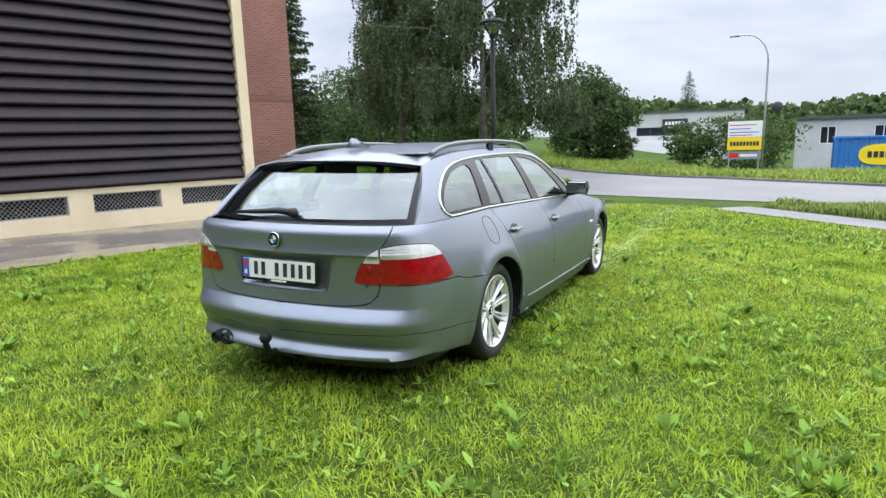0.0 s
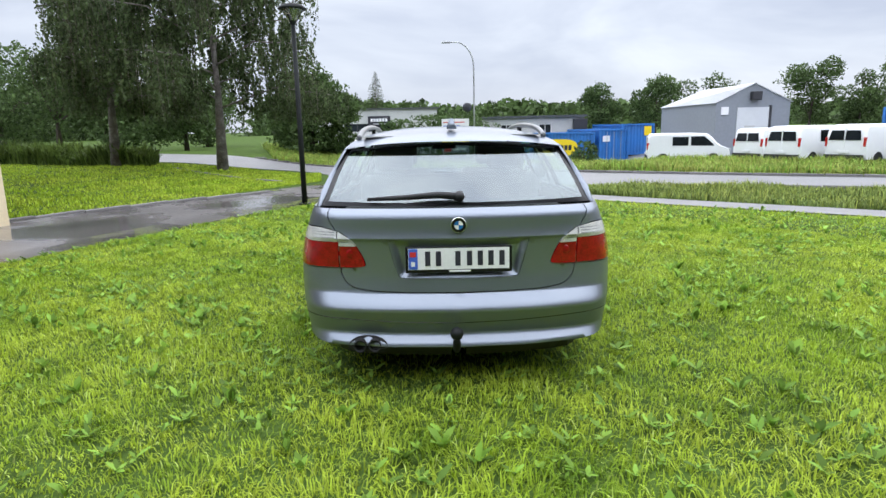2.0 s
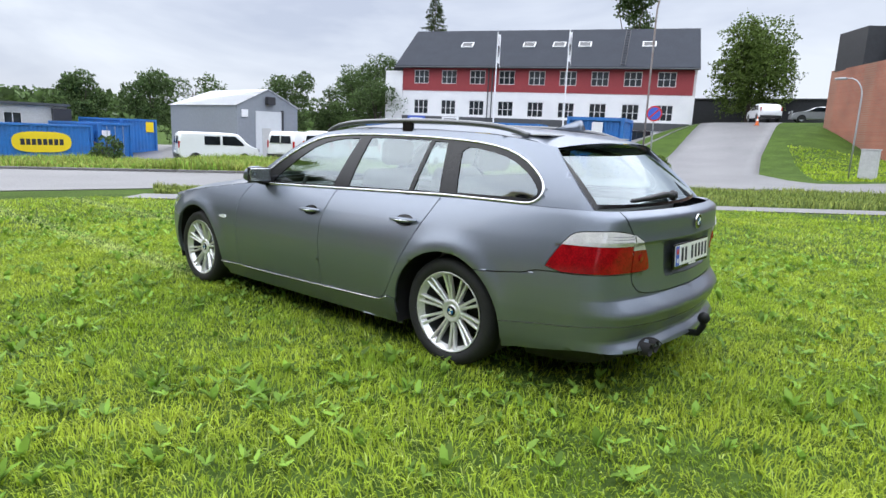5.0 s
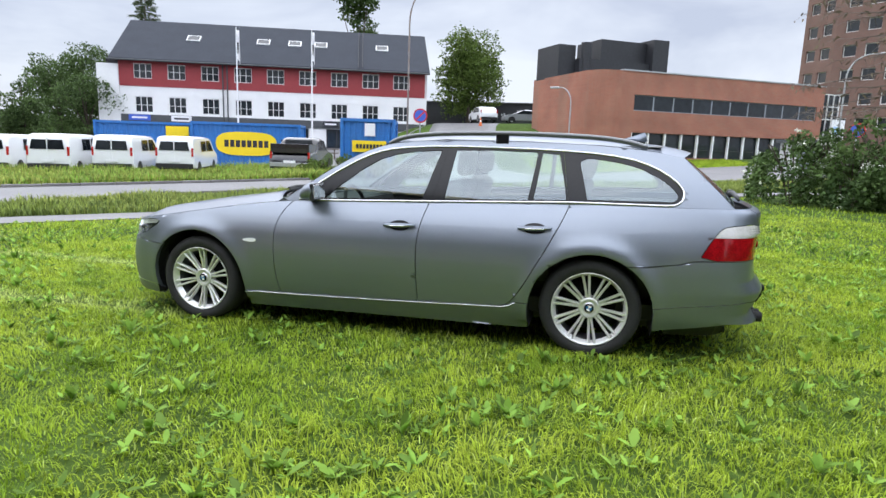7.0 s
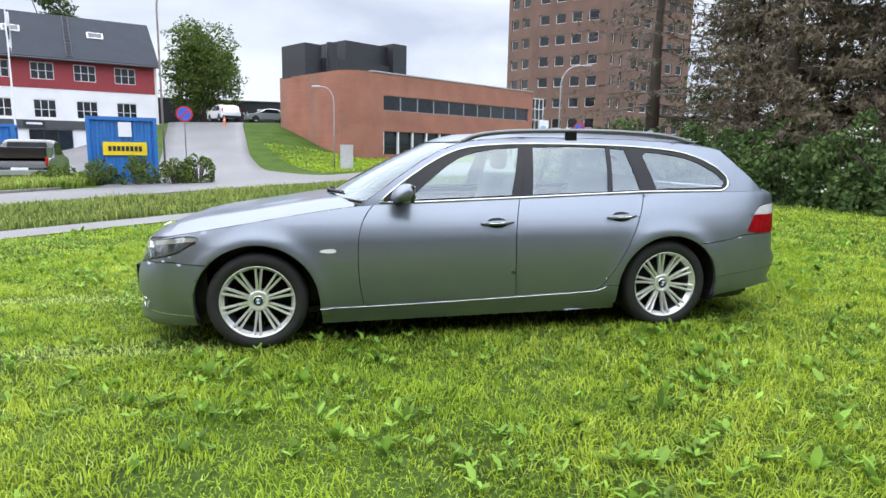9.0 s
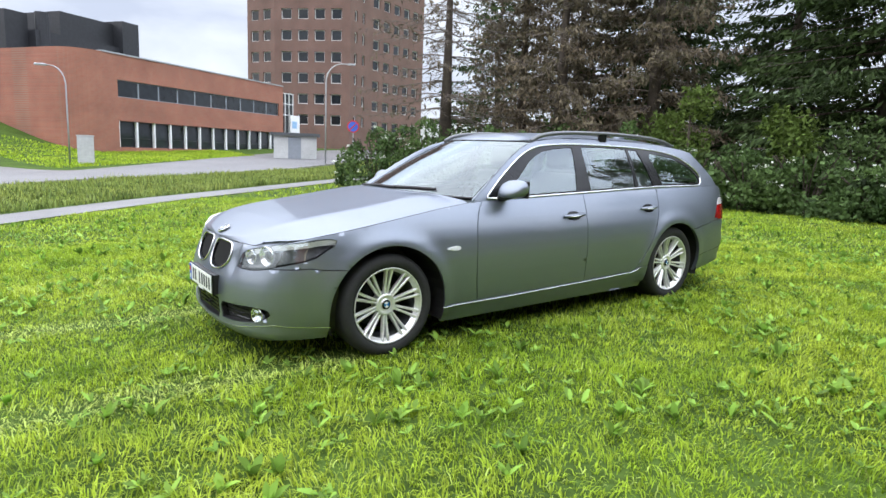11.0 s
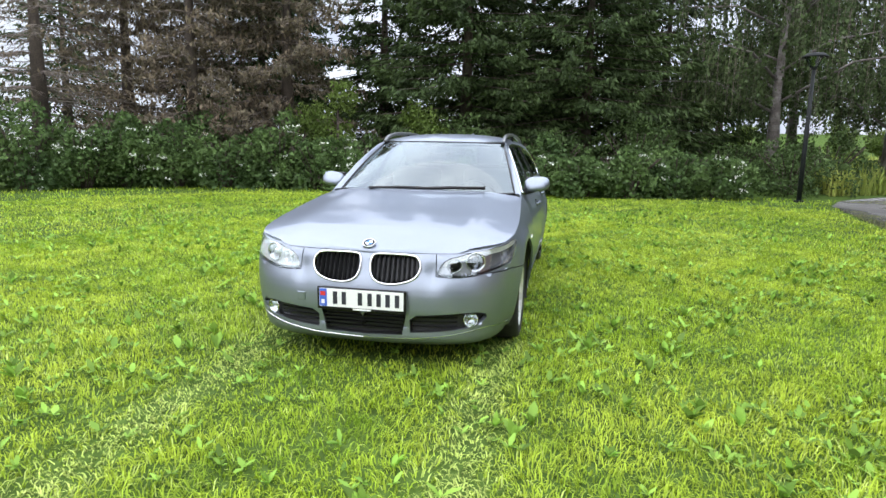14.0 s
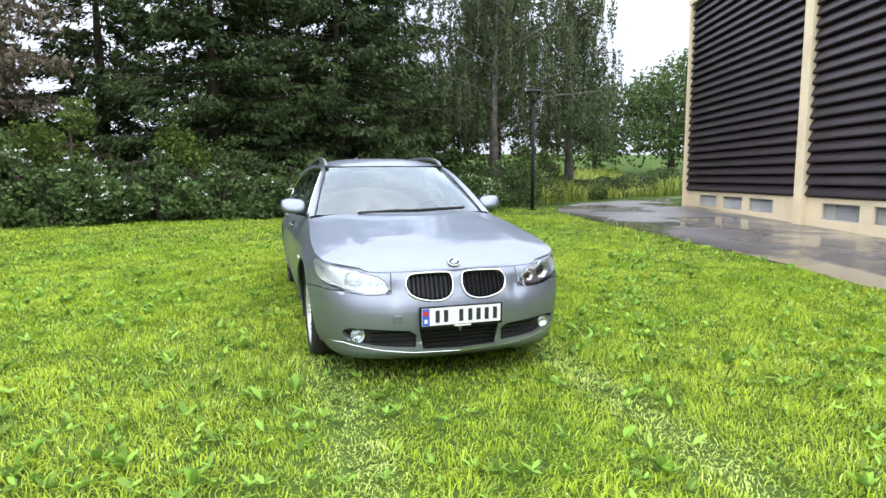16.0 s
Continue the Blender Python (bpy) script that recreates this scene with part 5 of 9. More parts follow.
def skirt_at(s, z):
    """The body's outer skin at s metres round the plan and height z: right half."""
    x, y = np.interp(s, OS, OP[:, 0]), np.interp(s, OS, OP[:, 1])
    nx, ny = np.interp(s, OS, ON[:, 0]), np.interp(s, OS, ON[:, 1])
    k = math.hypot(nx, ny)
    nx, ny = nx / k, ny / k
    off = nx * nx * np.interp(z, SIDE_Z, SIDE_O) * (np.interp(y, [-2.2, -1.3], [0.55, 1.0]) if z > 0.58 else 1.0)
    off += ny * ny * (np.interp(z, FRONT_Z, FRONT_O) if ny > 0 else np.interp(z, REAR_Z, REAR_O))
    # hollow beside the grilles, between lamp and bumper
    if ny > 0.5:
        off += 0.014 * math.exp(-((x - 0.415) / 0.045) ** 2) * math.exp(-((z - 0.575) / 0.07) ** 2)
    # rounded lips over the wheels
    if nx > 0.8:
        for yc in (1.443, -1.443):
            r = math.hypot(y - yc, z - 0.315)
            if r < 0.56 and z > 0.2:
                off -= 0.019 * math.exp(-((r - 0.40) / 0.062) ** 2)
    return Vector((max(x - nx * off, 0.0), y - ny * off, z))


def s_side(y):
    a = OP[:, 0] > 0.70
    return float(np.interp(-y, -OP[a, 1], OS[a]))


def s_rear(x):
    a = OP[:, 1] < -2.1
    return float(np.interp(-abs(x), -OP[a, 0], OS[a]))


def s_front(x):
    a = OP[:, 1] > 1.7
    return float(np.interp(abs(x), OP[a, 0], OS[a]))


def top_z(s):
    return float(np.interp(np.interp(s, OS, OP[:, 1]), TOP_Y, TOP_Z))


def loop(p, n=2):
    p = np.array(p, dtype=float)
    for _ in range(n):
        q = []
        for a, b in zip(p, np.roll(p, -1, axis=0)):
            q += [0.75 * a + 0.25 * b, 0.25 * a + 0.75 * b]
        p = np.array(q)
    return [tuple(a) for a in p]


def flat_grid(us, vs):
    bm = bmesh.new()
    vv = [[bm.verts.new((u, 0, v)) for v in vs] for u in us]
    for i in range(len(us) - 1):
        for j in range(len(vs) - 1):
            bm.faces.new((vv[i][j], vv[i + 1][j], vv[i + 1][j + 1], vv[i][j + 1]))
    return bm


def cut(bm, line, closed=False):
    """Cuts the flat sheet along a line, so that panels part exactly there."""
    pairs = list(zip(line, line[1:])) + ([(line[-1], line[0])] if closed else [])

    def near(f, lo0, hi0, lo1, hi1):
        x = [v.co.x for v in f.verts]
        if min(x) > hi0 or max(x) < lo0:
            return False
        z = [v.co.z for v in f.verts]
        return min(z) < hi1 and max(z) > lo1
    px, pz = [q[0] for q in line], [q[1] for q in line]
    pool = {f for f in bm.faces if near(f, min(px) - 1e-4, max(px) + 1e-4, min(pz) - 1e-4, max(pz) + 1e-4)}
    for a, b in pairs:
        w = (min(a[0], b[0]) - 1e-4, max(a[0], b[0]) + 1e-4, min(a[1], b[1]) - 1e-4, max(a[1], b[1]) + 1e-4)
        n = (b[1] - a[1], -(b[0] - a[0]))
        fs = []
        for f in pool:
            if near(f, *w):
                d = [(v.co.x - a[0]) * n[0] + (v.co.z - a[1]) * n[1] for v in f.verts]
                if min(d) < 0 < max(d):
                    fs.append(f)
        if not fs:
            continue
        geom = list({v for f in fs for v in f.verts}) + list({e for f in fs for e in f.edges}) + fs
        made = bmesh.ops.bisect_plane(bm, geom=geom, dist=2e-5, plane_co=(a[0], 0, a[1]), plane_no=(n[0], 0, n[1]))
        pool.update(g for g in made["geom"] if isinstance(g, bmesh.types.BMFace))
        pool = {f for f in pool if f.is_valid}


BOUNDS = {}


def along2(line, n):
    """Even steps along a flat line."""
    p = np.array(line, dtype=float)
    d = np.r_[0, np.cumsum(np.hypot(*np.diff(p, axis=0).T))]
    t = np.linspace(0, d[-1], n)
    return list(zip(np.interp(t, d, p[:, 0]), np.interp(t, d, p[:, 1])))


def inside(p, poly):
    x, z, hit = p[0], p[1], False
    if id(poly) not in BOUNDS:
        BOUNDS[id(poly)] = (min(q[0] for q in poly), max(q[0] for q in poly), min(q[1] for q in poly), max(q[1] for q in poly))
    b = BOUNDS[id(poly)]
    if x < b[0] or x > b[1] or z < b[2] or z > b[3]:
        return False
    for (xa, za), (xb, zb) in zip(poly, poly[1:] + poly[:1]):
        if (za > z) != (zb > z) and x < (xb - xa) * (z - za) / (zb - za) + xa:
            hit = not hit
    return hit


def outward(bm, smooth=True):
    """Turns a skin's faces away from the car's middle."""
    bm.normal_update()
    tot = 0.0
    for f in bm.faces:
        c = f.calc_center_median()
        tot += f.calc_area() * f.normal.dot(c - Vector((0, max(-1.2, min(1.2, c.y)), 0.55)))
    if tot < 0:
        bmesh.ops.reverse_faces(bm, faces=bm.faces[:])
        bm.normal_update()
    for f in bm.faces:
        f.smooth = smooth
    return bm


def panel(faces, place, mirror=1, both=False, gap=0.0030, flange=0.014, shrink=True):
    """Lifts flat faces to the body's skin: each edge drawn in by the shut-line's half width and folded inwards."""
    bm = bmesh.new()
    for side in ((1, -1) if both else (mirror,)):
        made = {}
        for f in faces:
            vs = []
            for v in f.verts:
                if v not in made:
                    p = place(v.co.x, v.co.z)
                    made[v] = bm.verts.new((p.x * side, p.y, p.z))
                vs.append(made[v])
            try:
                bm.faces.new(vs if side == 1 else list(reversed(vs)))
            except ValueError:
                pass
    if both:
        bmesh.ops.remove_doubles(bm, verts=[v for v in bm.verts if abs(v.co.x) < 2e-3], dist=4e-3)
    bmesh.ops.dissolve_degenerate(bm, dist=0.0022, edges=bm.edges[:])
    outward(bm)
    rim = [e for e in bm.edges if e.is_boundary]
    if shrink:
        move = {}
        broad = lambda v: sum((f.normal * f.calc_area() for f in v.link_faces), Vector())
        wide = {v: sum((broad(e.other_vert(v)) for e in v.link_edges), broad(v)).normalized() for v in {v for e in rim for v in e.verts}}
        for e in rim:
            f = e.link_faces[0]
            d = (e.verts[1].co - e.verts[0].co)
            if d.length < 1e-9:
                continue
            inw = (wide[e.verts[0]] + wide[e.verts[1]]).normalized().cross(d.normalized())
            if inw.dot(f.calc_center_median() - e.verts[0].co) < 0:
                inw = -inw
            for v in e.verts:
                move.setdefault(v, []).append(inw * d.length)
        for v, ds in move.items():
            d = sum(ds, Vector())
            if d.length > 1e-6:
                v.co += d.normalized() * gap
        bm.normal_update()
        normals = wide
        made = bmesh.ops.extrude_edge_only(bm, edges=rim)["geom"]
        news = [g for g in made if isinstance(g, bmesh.types.BMVert)]
        for v in news:
            best = None
            for e in v.link_edges:
                o = e.other_vert(v)
                if o in normals and (o.co - v.co).length < 1e-7:
                    best = o
            if best is not None:
                v.co = v.co - normals[best] * flange
        for e in rim:
            e.smooth = False
    return bm


# ---- lower body: cut lines in (metres round the plan, height) ----
US = np.unique(np.concatenate([np.linspace(0, OS[-1], 150), np.linspace(s_side(2.0), s_side(0.9), 50), np.linspace(s_side(-0.9), s_side(-2.0), 50), np.linspace(s_rear(0.85), s_rear(0.5), 30), np.linspace(s_front(0.3), s_front(0.85), 26), np.linspace(s_rear(0.37), s_rear(0.24), 16)]))
VS = np.unique(np.concatenate([np.linspace(0.13, 1.02, 40), [0.18, 0.205, 0.27, 0.33, 0.36, 0.452, 0.464, 0.476, 0.488, 0.543, 0.595, 0.615, 0.625, 0.633, 0.648, 0.656, 0.818, 0.826, 0.834, 0.84, 0.965]]))
flat = flat_grid(US, VS)
S2 = lambda pts: [(s_side(y), z) for y, z in pts]
R2 = lambda pts: [(s_rear(x), z) for x, z in pts]
F2 = lambda pts: [(s_front(x), z) for x, z in pts]
arch = lambda yc, r, dz: [(s_side(yc + r * math.cos(a)), 0.315 + (r + dz) * math.sin(a)) for a in np.linspace(0, math.pi, 30)]
ARCH_F = [(s_side(1.835), 0.05), (s_side(1.838), 0.315)] + arch(1.443, 0.393, -0.012)[1:-1] + [(s_side(1.045), 0.315), (s_side(1.03), 0.05)]
ARCH_R = [(s_side(-1.05), 0.05), (s_side(-1.052), 0.315)] + arch(-1.443, 0.385, -0.02)[1:-1] + [(s_side(-1.832), 0.315), (s_side(-1.83), 0.05)]
SILL = S2([(1.045, 0.260), (0.43, 0.266), (-0.28, 0.283), (-0.87, 0.300), (-0.93, 0.312), (-0.965, 0.334), (-1.2, 0.337)])
DOOR_F = curve(S2([(0.66, 1.03), (0.66, 0.95), (0.735, 0.87), (0.78, 0.76), (0.79, 0.60), (0.784, 0.42), (0.755, 0.26)]), 2)
DOOR_B = curve(S2([(-0.36, 1.03), (-0.345, 0.96), (-0.305, 0.82), (-0.287, 0.68), (-0.29, 0.43), (-0.302, 0.25)]), 2)
DOOR_R = curve(S2([(-1.30, 1.03), (-1.29, 0.98), (-1.24, 0.86), (-1.14, 0.67), (-1.035, 0.48), (-0.965, 0.37), (-0.92, 0.32), (-0.86, 0.295)]), 2)
BUMP_F = S2([(1.55, 0.572), (1.70, 0.574), (1.87, 0.584), (1.95, 0.594)]) + F2([(0.72, 0.588), (0.60, 0.568), (0.44, 0.572)])
BUMP_R = S2([(-1.50, 0.612), (-1.65, 0.616), (-1.82, 0.628), (-1.96, 0.646), (-2.03, 0.668), (-2.10, 0.672)]) + R2([(0.78, 0.676), (0.66, 0.675), (0.64, 0.676)])
HEAD = loop(F2([(0.442, 0.574), (0.458, 0.62), (0.50, 0.668), (0.60, 0.691), (0.70, 0.716)]) + S2([(1.98, 0.742), (1.88, 0.758), (1.79, 0.752), (1.80, 0.722), (1.86, 0.690), (1.93, 0.645)]) + F2([(0.76, 0.604), (0.68, 0.578), (0.56, 0.566)]), 1)
TAIL_OUT = loop(S2([(-2.075, 0.677), (-2.12, 0.76), (-2.19, 0.855), (-2.235, 0.882)]) + R2([(0.79, 0.892), (0.72, 0.888), (0.648, 0.872), (0.648, 0.872), (0.646, 0.780), (0.646, 0.679), (0.646, 0.679), (0.74, 0.680)]), 1)
TAIL_IN = loop(R2([(0.642, 0.872), (0.642, 0.872), (0.575, 0.835), (0.525, 0.765), (0.497, 0.700), (0.502, 0.684), (0.56, 0.680), (0.642, 0.678), (0.642, 0.678)]), 1)
GATE = curve(R2([(0.735, 1.03), (0.725, 0.985), (0.675, 0.90), (0.646, 0.865), (0.644, 0.74), (0.640, 0.66), (0.618, 0.606), (0.56, 0.566), (0.42, 0.553), (0.2, 0.548), (0.0, 0.547)]), 2)
KID = loop(F2([(0.036, 0.682), (0.030, 0.60), (0.055, 0.545), (0.12, 0.520), (0.22, 0.525), (0.31, 0.555), (0.345, 0.61), (0.335, 0.665), (0.30, 0.689), (0.17, 0.692), (0.08, 0.692)]), 2)
INT_C = loop(F2([(0.0, 0.356), (0.0, 0.215), (0.0, 0.215), (0.238, 0.222), (0.238, 0.222), (0.262, 0.350), (0.262, 0.350), (0.1, 0.356)]), 1)
INT_S = loop(F2([(0.285, 0.338), (0.292, 0.238), (0.292, 0.238), (0.50, 0.252), (0.66, 0.272), (0.735, 0.318), (0.72, 0.352), (0.64, 0.360), (0.45, 0.348)]), 1)
RECESS = loop(R2([(0.0, 0.822), (0.0, 0.822), (0.372, 0.822), (0.372, 0.822), (0.346, 0.72), (0.322, 0.640), (0.305, 0.625), (0.0, 0.622), (0.0, 0.622)]), 1)
BOT_Y, BOT_Z = [-2.6, -2.29, -2.07, -1.83, -1.06, 1.03, 1.83, 2.05, 2.32], [0.262, 0.276, 0.24, 0.205, 0.152, 0.142, 0.160, 0.162, 0.150]
BOTL = [(s, float(np.interp(np.interp(s, OS, OP[:, 1]), BOT_Y, BOT_Z))) for s in np.linspace(0, OS[-1], 90)]
TOPL = [(s, top_z(s)) for s in np.linspace(0, OS[-1], 120)]
for ln, cl in ((TOPL, 0), (BOTL, 0), (ARCH_F, 1), (ARCH_R, 1), (SILL, 0), (DOOR_F, 0), (DOOR_B, 0), (DOOR_R, 0), (BUMP_F, 0), (BUMP_R, 0), (HEAD, 1), (TAIL_OUT, 1), (TAIL_IN, 1), (GATE, 0), (KID, 1), (INT_C, 1), (INT_S, 1), (RECESS, 1)):
    cut(flat, ln, bool(cl))
line_z = lambda ln, s: float(np.interp(s, [p[0] for p in sorted(ln)], [p[1] for p in sorted(ln)]))
line_s = lambda ln, z: float(np.interp(-z, [-p[1] for p in ln], [p[0] for p in ln]))
gate_s = lambda z: float(np.interp(z, [p[1] for p in reversed(GATE)], [p[0] for p in reversed(GATE)]))


def sort_face(f):
    c = f.calc_center_median()
    s, z = c.x, c.z
    y = float(np.interp(s, OS, OP[:, 1]))
    x = float(np.interp(s, OS, OP[:, 0]))
    if z > top_z(s) or z < np.interp(y, BOT_Y, BOT_Z) or inside((s, z), ARCH_F) or inside((s, z), ARCH_R):
        return None
    for key, poly in (("head", HEAD), ("tail_out", TAIL_OUT), ("tail_in", TAIL_IN), ("kidney", KID), ("intake_c", INT_C), ("intake_s", INT_S), ("recess", RECESS)):
        if inside((s, z), poly):
            return key
    if y > 1.443:
        if s <= BUMP_F[-1][0] or z < line_z(BUMP_F, s):
            return "bumper_f"
        return "fender"
    if y > -1.443 and z < line_z(SILL, s):
        return "sill"
    if y < -1.443:
        if s > gate_s(z) and z > 0.5465:
            return "gate"
        if s > BUMP_R[-1][0] or z < line_z(BUMP_R, s):
            return "bumper_r"
        return "quarter"
    if s < line_s(DOOR_F, z):
        return "fender"
    if s < line_s(DOOR_B, z):
        return "door_f"
    if s < line_s(DOOR_R, z):
        return "door_r"
    return "quarter"


groups = {}
for f in flat.faces:
    groups.setdefault(sort_face(f), []).append(f)

sunk = lambda d: (lambda s, z: skirt_at(s, z) - Vector((np.interp(s, OS, ON[:, 0]) * d, np.interp(s, OS, ON[:, 1]) * d, 0)))
for side, word in ((1, "right"), (-1, "left")):
    part("fender", panel(groups["fender"], skirt_at, side), M_PAINT, car)
    part("front_door", panel(groups["door_f"], skirt_at, side), M_PAINT, car)
    part("rear_door", panel(groups["door_r"], skirt_at, side), M_PAINT, car)
    part("quarter_panel", panel(groups["quarter"], skirt_at, side), M_PAINT, car)
    part("sill", panel(groups["sill"], sunk(-0.005), side), M_PAINT, car)
part("front_bumper", panel(groups["bumper_f"], skirt_at, both=True, flange=0.03), M_PAINT, car)
part("rear_bumper", panel(groups["bumper_r"], skirt_at, both=True, flange=0.03), M_PAINT, car)
gate = part("tailgate", panel(groups["gate"], skirt_at, both=True, flange=0.022), M_PAINT, car)


def recess_at(s, z):
    """The plate's hollow: broad sloping sides and foot, a sharp upper edge."""
    x = abs(float(np.interp(s, OS, OP[:, 0])))
    side = float(np.interp(z, [0.625, 0.64, 0.72, 0.822], [0.305, 0.322, 0.346, 0.372])) - x
    d = max(0.0, min(side, z - 0.624))
    return sunk(0.026 * float(sstep(d / 0.04)))(s, z)


part("plate_recess", panel(groups["recess"], recess_at, both=True, shrink=False), M_PAINT, gate)
part("intake", panel(groups["intake_c"], sunk(0.05), both=True, gap=0.0, flange=-0.045), M_PLASTIC, car)
for side in (1, -1):
    part("intake", panel(groups["intake_s"], sunk(0.04), side, gap=0.0, flange=-0.036), M_PLASTIC, car)
    kb = part("kidney_grille", panel(groups["kidney"], sunk(0.045), side, gap=0.0, flange=-0.04), M_GLOSSBLACK, car)
    bm = bmesh.new()
    ring = []
    for a in KID:
        p = skirt_at(*a) + Vector((0, 0.004, 0))
        ring.append((p.x * side, p.y, p.z))
    tube(bm, ring, 0.0075, 8, closed=True)
    part("chrome_surround", bm, M_CHROME, kb, smooth=True)
    for k in range(10):
        xk = 0.052 + k * 0.0305
        zs = [a[1] for a in KID if abs(np.interp(a[0], OS, OP[:, 0]) - xk) < 0.022]
        if len(zs) < 2:
            continue
        bm = bmesh.new()
        z0, z1 = min(zs) + 0.004, max(zs) - 0.004
        line = [skirt_at(s_front(xk), z) for z in np.linspace(z0, z1, 7)]
        for q in line:
            q.y -= 0.016
        for w in (0.0045,):
            vs = [[bm.verts.new(((q.x + dx) * side, q.y + dy, q.z)) for dx, dy in ((-w, 0), (0, 0.008), (w, 0), (w, -0.03), (-w, -0.03))] for q in line]
            for i in range(6):
                for j in range(5):
                    bm.faces.new((vs[i][j], vs[i][(j + 1) % 5], vs[i + 1][(j + 1) % 5], vs[i + 1][j]))
        part("grille_slat", bm, M_PLASTIC, kb)
    # head lamp: housing, lamps and a clear cover
    hl = part("head_lamp", panel(groups["head"], sunk(0.05), side, gap=0.0, flange=-0.045), M_LAMPDARK if side < 0 else M_HAZY, car, "clear head lamp with ringed projectors" if side < 0 else "hazed head lamp with round projectors")
    for xk, zk, rk in ((0.552, 0.634, 0.042), (0.680, 0.652, 0.056)):
        p = skirt_at(s_front(xk), zk)
        d = Vector((0.32, 0.95, 0)).normalized()
        bm = bmesh.new()
        lathe(bm, [(-0.045, rk * 0.5), (-0.03, rk * 0.62), (-0.012, rk * 0.95), (-0.008, rk), (-0.012, rk * 1.06), (-0.03, rk * 1.02)], seg=28)
        ob = part("lamp_ring", bm, M_REFLECT, hl, smooth=True)
        m = Matrix.Translation((p.x * side, p.y - 0.006, p.z)) @ Matrix.Rotation(math.atan2(d.y, d.x * side), 4, "Z")
        ob.matrix_basis = m
        bm = bmesh.new()
        bmesh.ops.create_uvsphere(bm, u_segments=18, v_segments=10, radius=rk * 0.6)
        ob = part("projector_lens", bm, M_GLOSSBLACK if side < 0 else M_REFLECT, hl, smooth=True)
        ob.matrix_basis = Matrix.Translation((p.x * side - d.x * side * 0.045, p.y - 0.05, p.z))
    part("lens_cover", panel(groups["head"], sunk(0.001), side, gap=0.0015, flange=0.006), M_LENS if side < 0 else glass_mat("hazed_cover", (0.80, 0.82, 0.80), 0.2, 0.18), hl)
    brow = [a for a in HEAD if a[1] > 0.655]
    bm = bmesh.new()
    up = [skirt_at(s, z - 0.004) for s, z in brow]
    dn = [skirt_at(s, z - 0.034) for s, z in brow]
    for q in dn:
        q.y -= 0.01
    va = [bm.verts.new((q.x * side * 0.995, q.y - 0.012, q.z)) for q in up]
    vb = [bm.verts.new((q.x * side * 0.985, q.y - 0.014, q.z)) for q in dn]
    for i in range(len(va) - 1):
        bm.faces.new((va[i], va[i + 1], vb[i + 1], vb[i]))
    part("indicator_strip", bm, M_LAMPWHITE, hl)
    # fog lamp
    p = skirt_at(s_front(0.64), 0.312)
    bm = bmesh.new()
    lathe(bm, [(-0.03, 0.010), (-0.02, 0.030), (0.0, 0.040), (0.004, 0.043), (-0.004, 0.047), (-0.03, 0.047)], seg=24)
    ob = part("fog_lamp", bm, M_REFLECT, car, smooth=True)
    ob.matrix_basis = Matrix.Translation((p.x * side, p.y - 0.014, p.z)) @ Matrix.Rotation(radians(90 - 24 * side), 4, "Z")
    bm = bmesh.new()
    bmesh.ops.create_uvsphere(bm, u_segments=16, v_segments=8, radius=0.036, matrix=Matrix.Diagonal((0.35, 1, 1, 1)))
    part("fog_lens", bm, M_LENS, ob, smooth=True)
    # tail lamps: red below, a ribbed clear band above
    for key, split in (("tail_out", 0.815), ("tail_in", 0.800)):
        red = [f for f in groups[key] if f.calc_center_median().z < split]
        white = [f for f in groups[key] if f.calc_center_median().z >= split]
        tl = part("tail_lamp", panel(red, sunk(-0.004), side, gap=0.001), M_LAMPRED, car, "glossy red tail lamp with a clear ribbed upper band")
        part("clear_lens", panel(white, sunk(-0.004), side, gap=0.001), M_LAMPWHITE, tl)
        if key == "tail_in":
            p = skirt_at(s_rear(0.577), 0.755)
            bm = bmesh.new()
            bmesh.ops.create_uvsphere(bm, u_segments=16, v_segments=8, radius=0.024, matrix=Matrix.Diagonal((1, 0.25, 1, 1)))
            part("bulb_dome", bm, M_LAMPRED, tl, smooth=True).matrix_basis = Matrix.Translation((p.x * side, p.y - 0.003, p.z))
        for zk in ((0.838, 0.852, 0.866) if key == "tail_out" else (0.815, 0.829)):
            xa, xb = (0.66, 0.80) if key == "tail_out" else (0.585, 0.636)
            bm = bmesh.new()
            tube(bm, [((q := skirt_at(s_rear(x), zk)).x * side, q.y - 0.0045, q.z) for x in np.linspace(xa, xb, 6)], 0.0022, 4)
            part("lens_rib", bm, M_RAIL, tl)
for ln, r in ((S2([(-1.83, 0.36), (-2.05, 0.386), (-2.2, 0.40)]) + R2([(0.8, 0.416), (0.6, 0.412), (0.3, 0.398), (0, 0.393)]), 0.0022), (S2([(1.83, 0.236), (1.95, 0.242)]) + F2([(0.74, 0.262), (0.66, 0.248), (0.5, 0.222), (0.3, 0.200), (0, 0.192)]), 0.0026), ):
    for side in (1, -1):
        bm = bmesh.new()
        line = []
        for (a, b) in zip(ln[:-1], ln[1:]):
            for t in np.linspace(0, 1, 12, endpoint=False):
                line.append((a[0] + (b[0] - a[0]) * t, a[1] + (b[1] - a[1]) * t))
        line.append(ln[-1])
        tube(bm, [((q := skirt_at(s, z)).x * side, q.y, q.z) for s, z in line], r, 5)
        part("bumper_seam", bm, M_CHROME if r > 0.0025 else M_GLOSSBLACK, car)
# added chrome tube imitating the light caught on each sill's upper edge
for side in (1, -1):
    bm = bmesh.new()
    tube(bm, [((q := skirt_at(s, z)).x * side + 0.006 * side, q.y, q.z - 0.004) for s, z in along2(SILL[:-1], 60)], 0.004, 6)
    part("sill_bead", bm, M_CHROME, car, "added bright strip for the light caught on the sill edge", True)
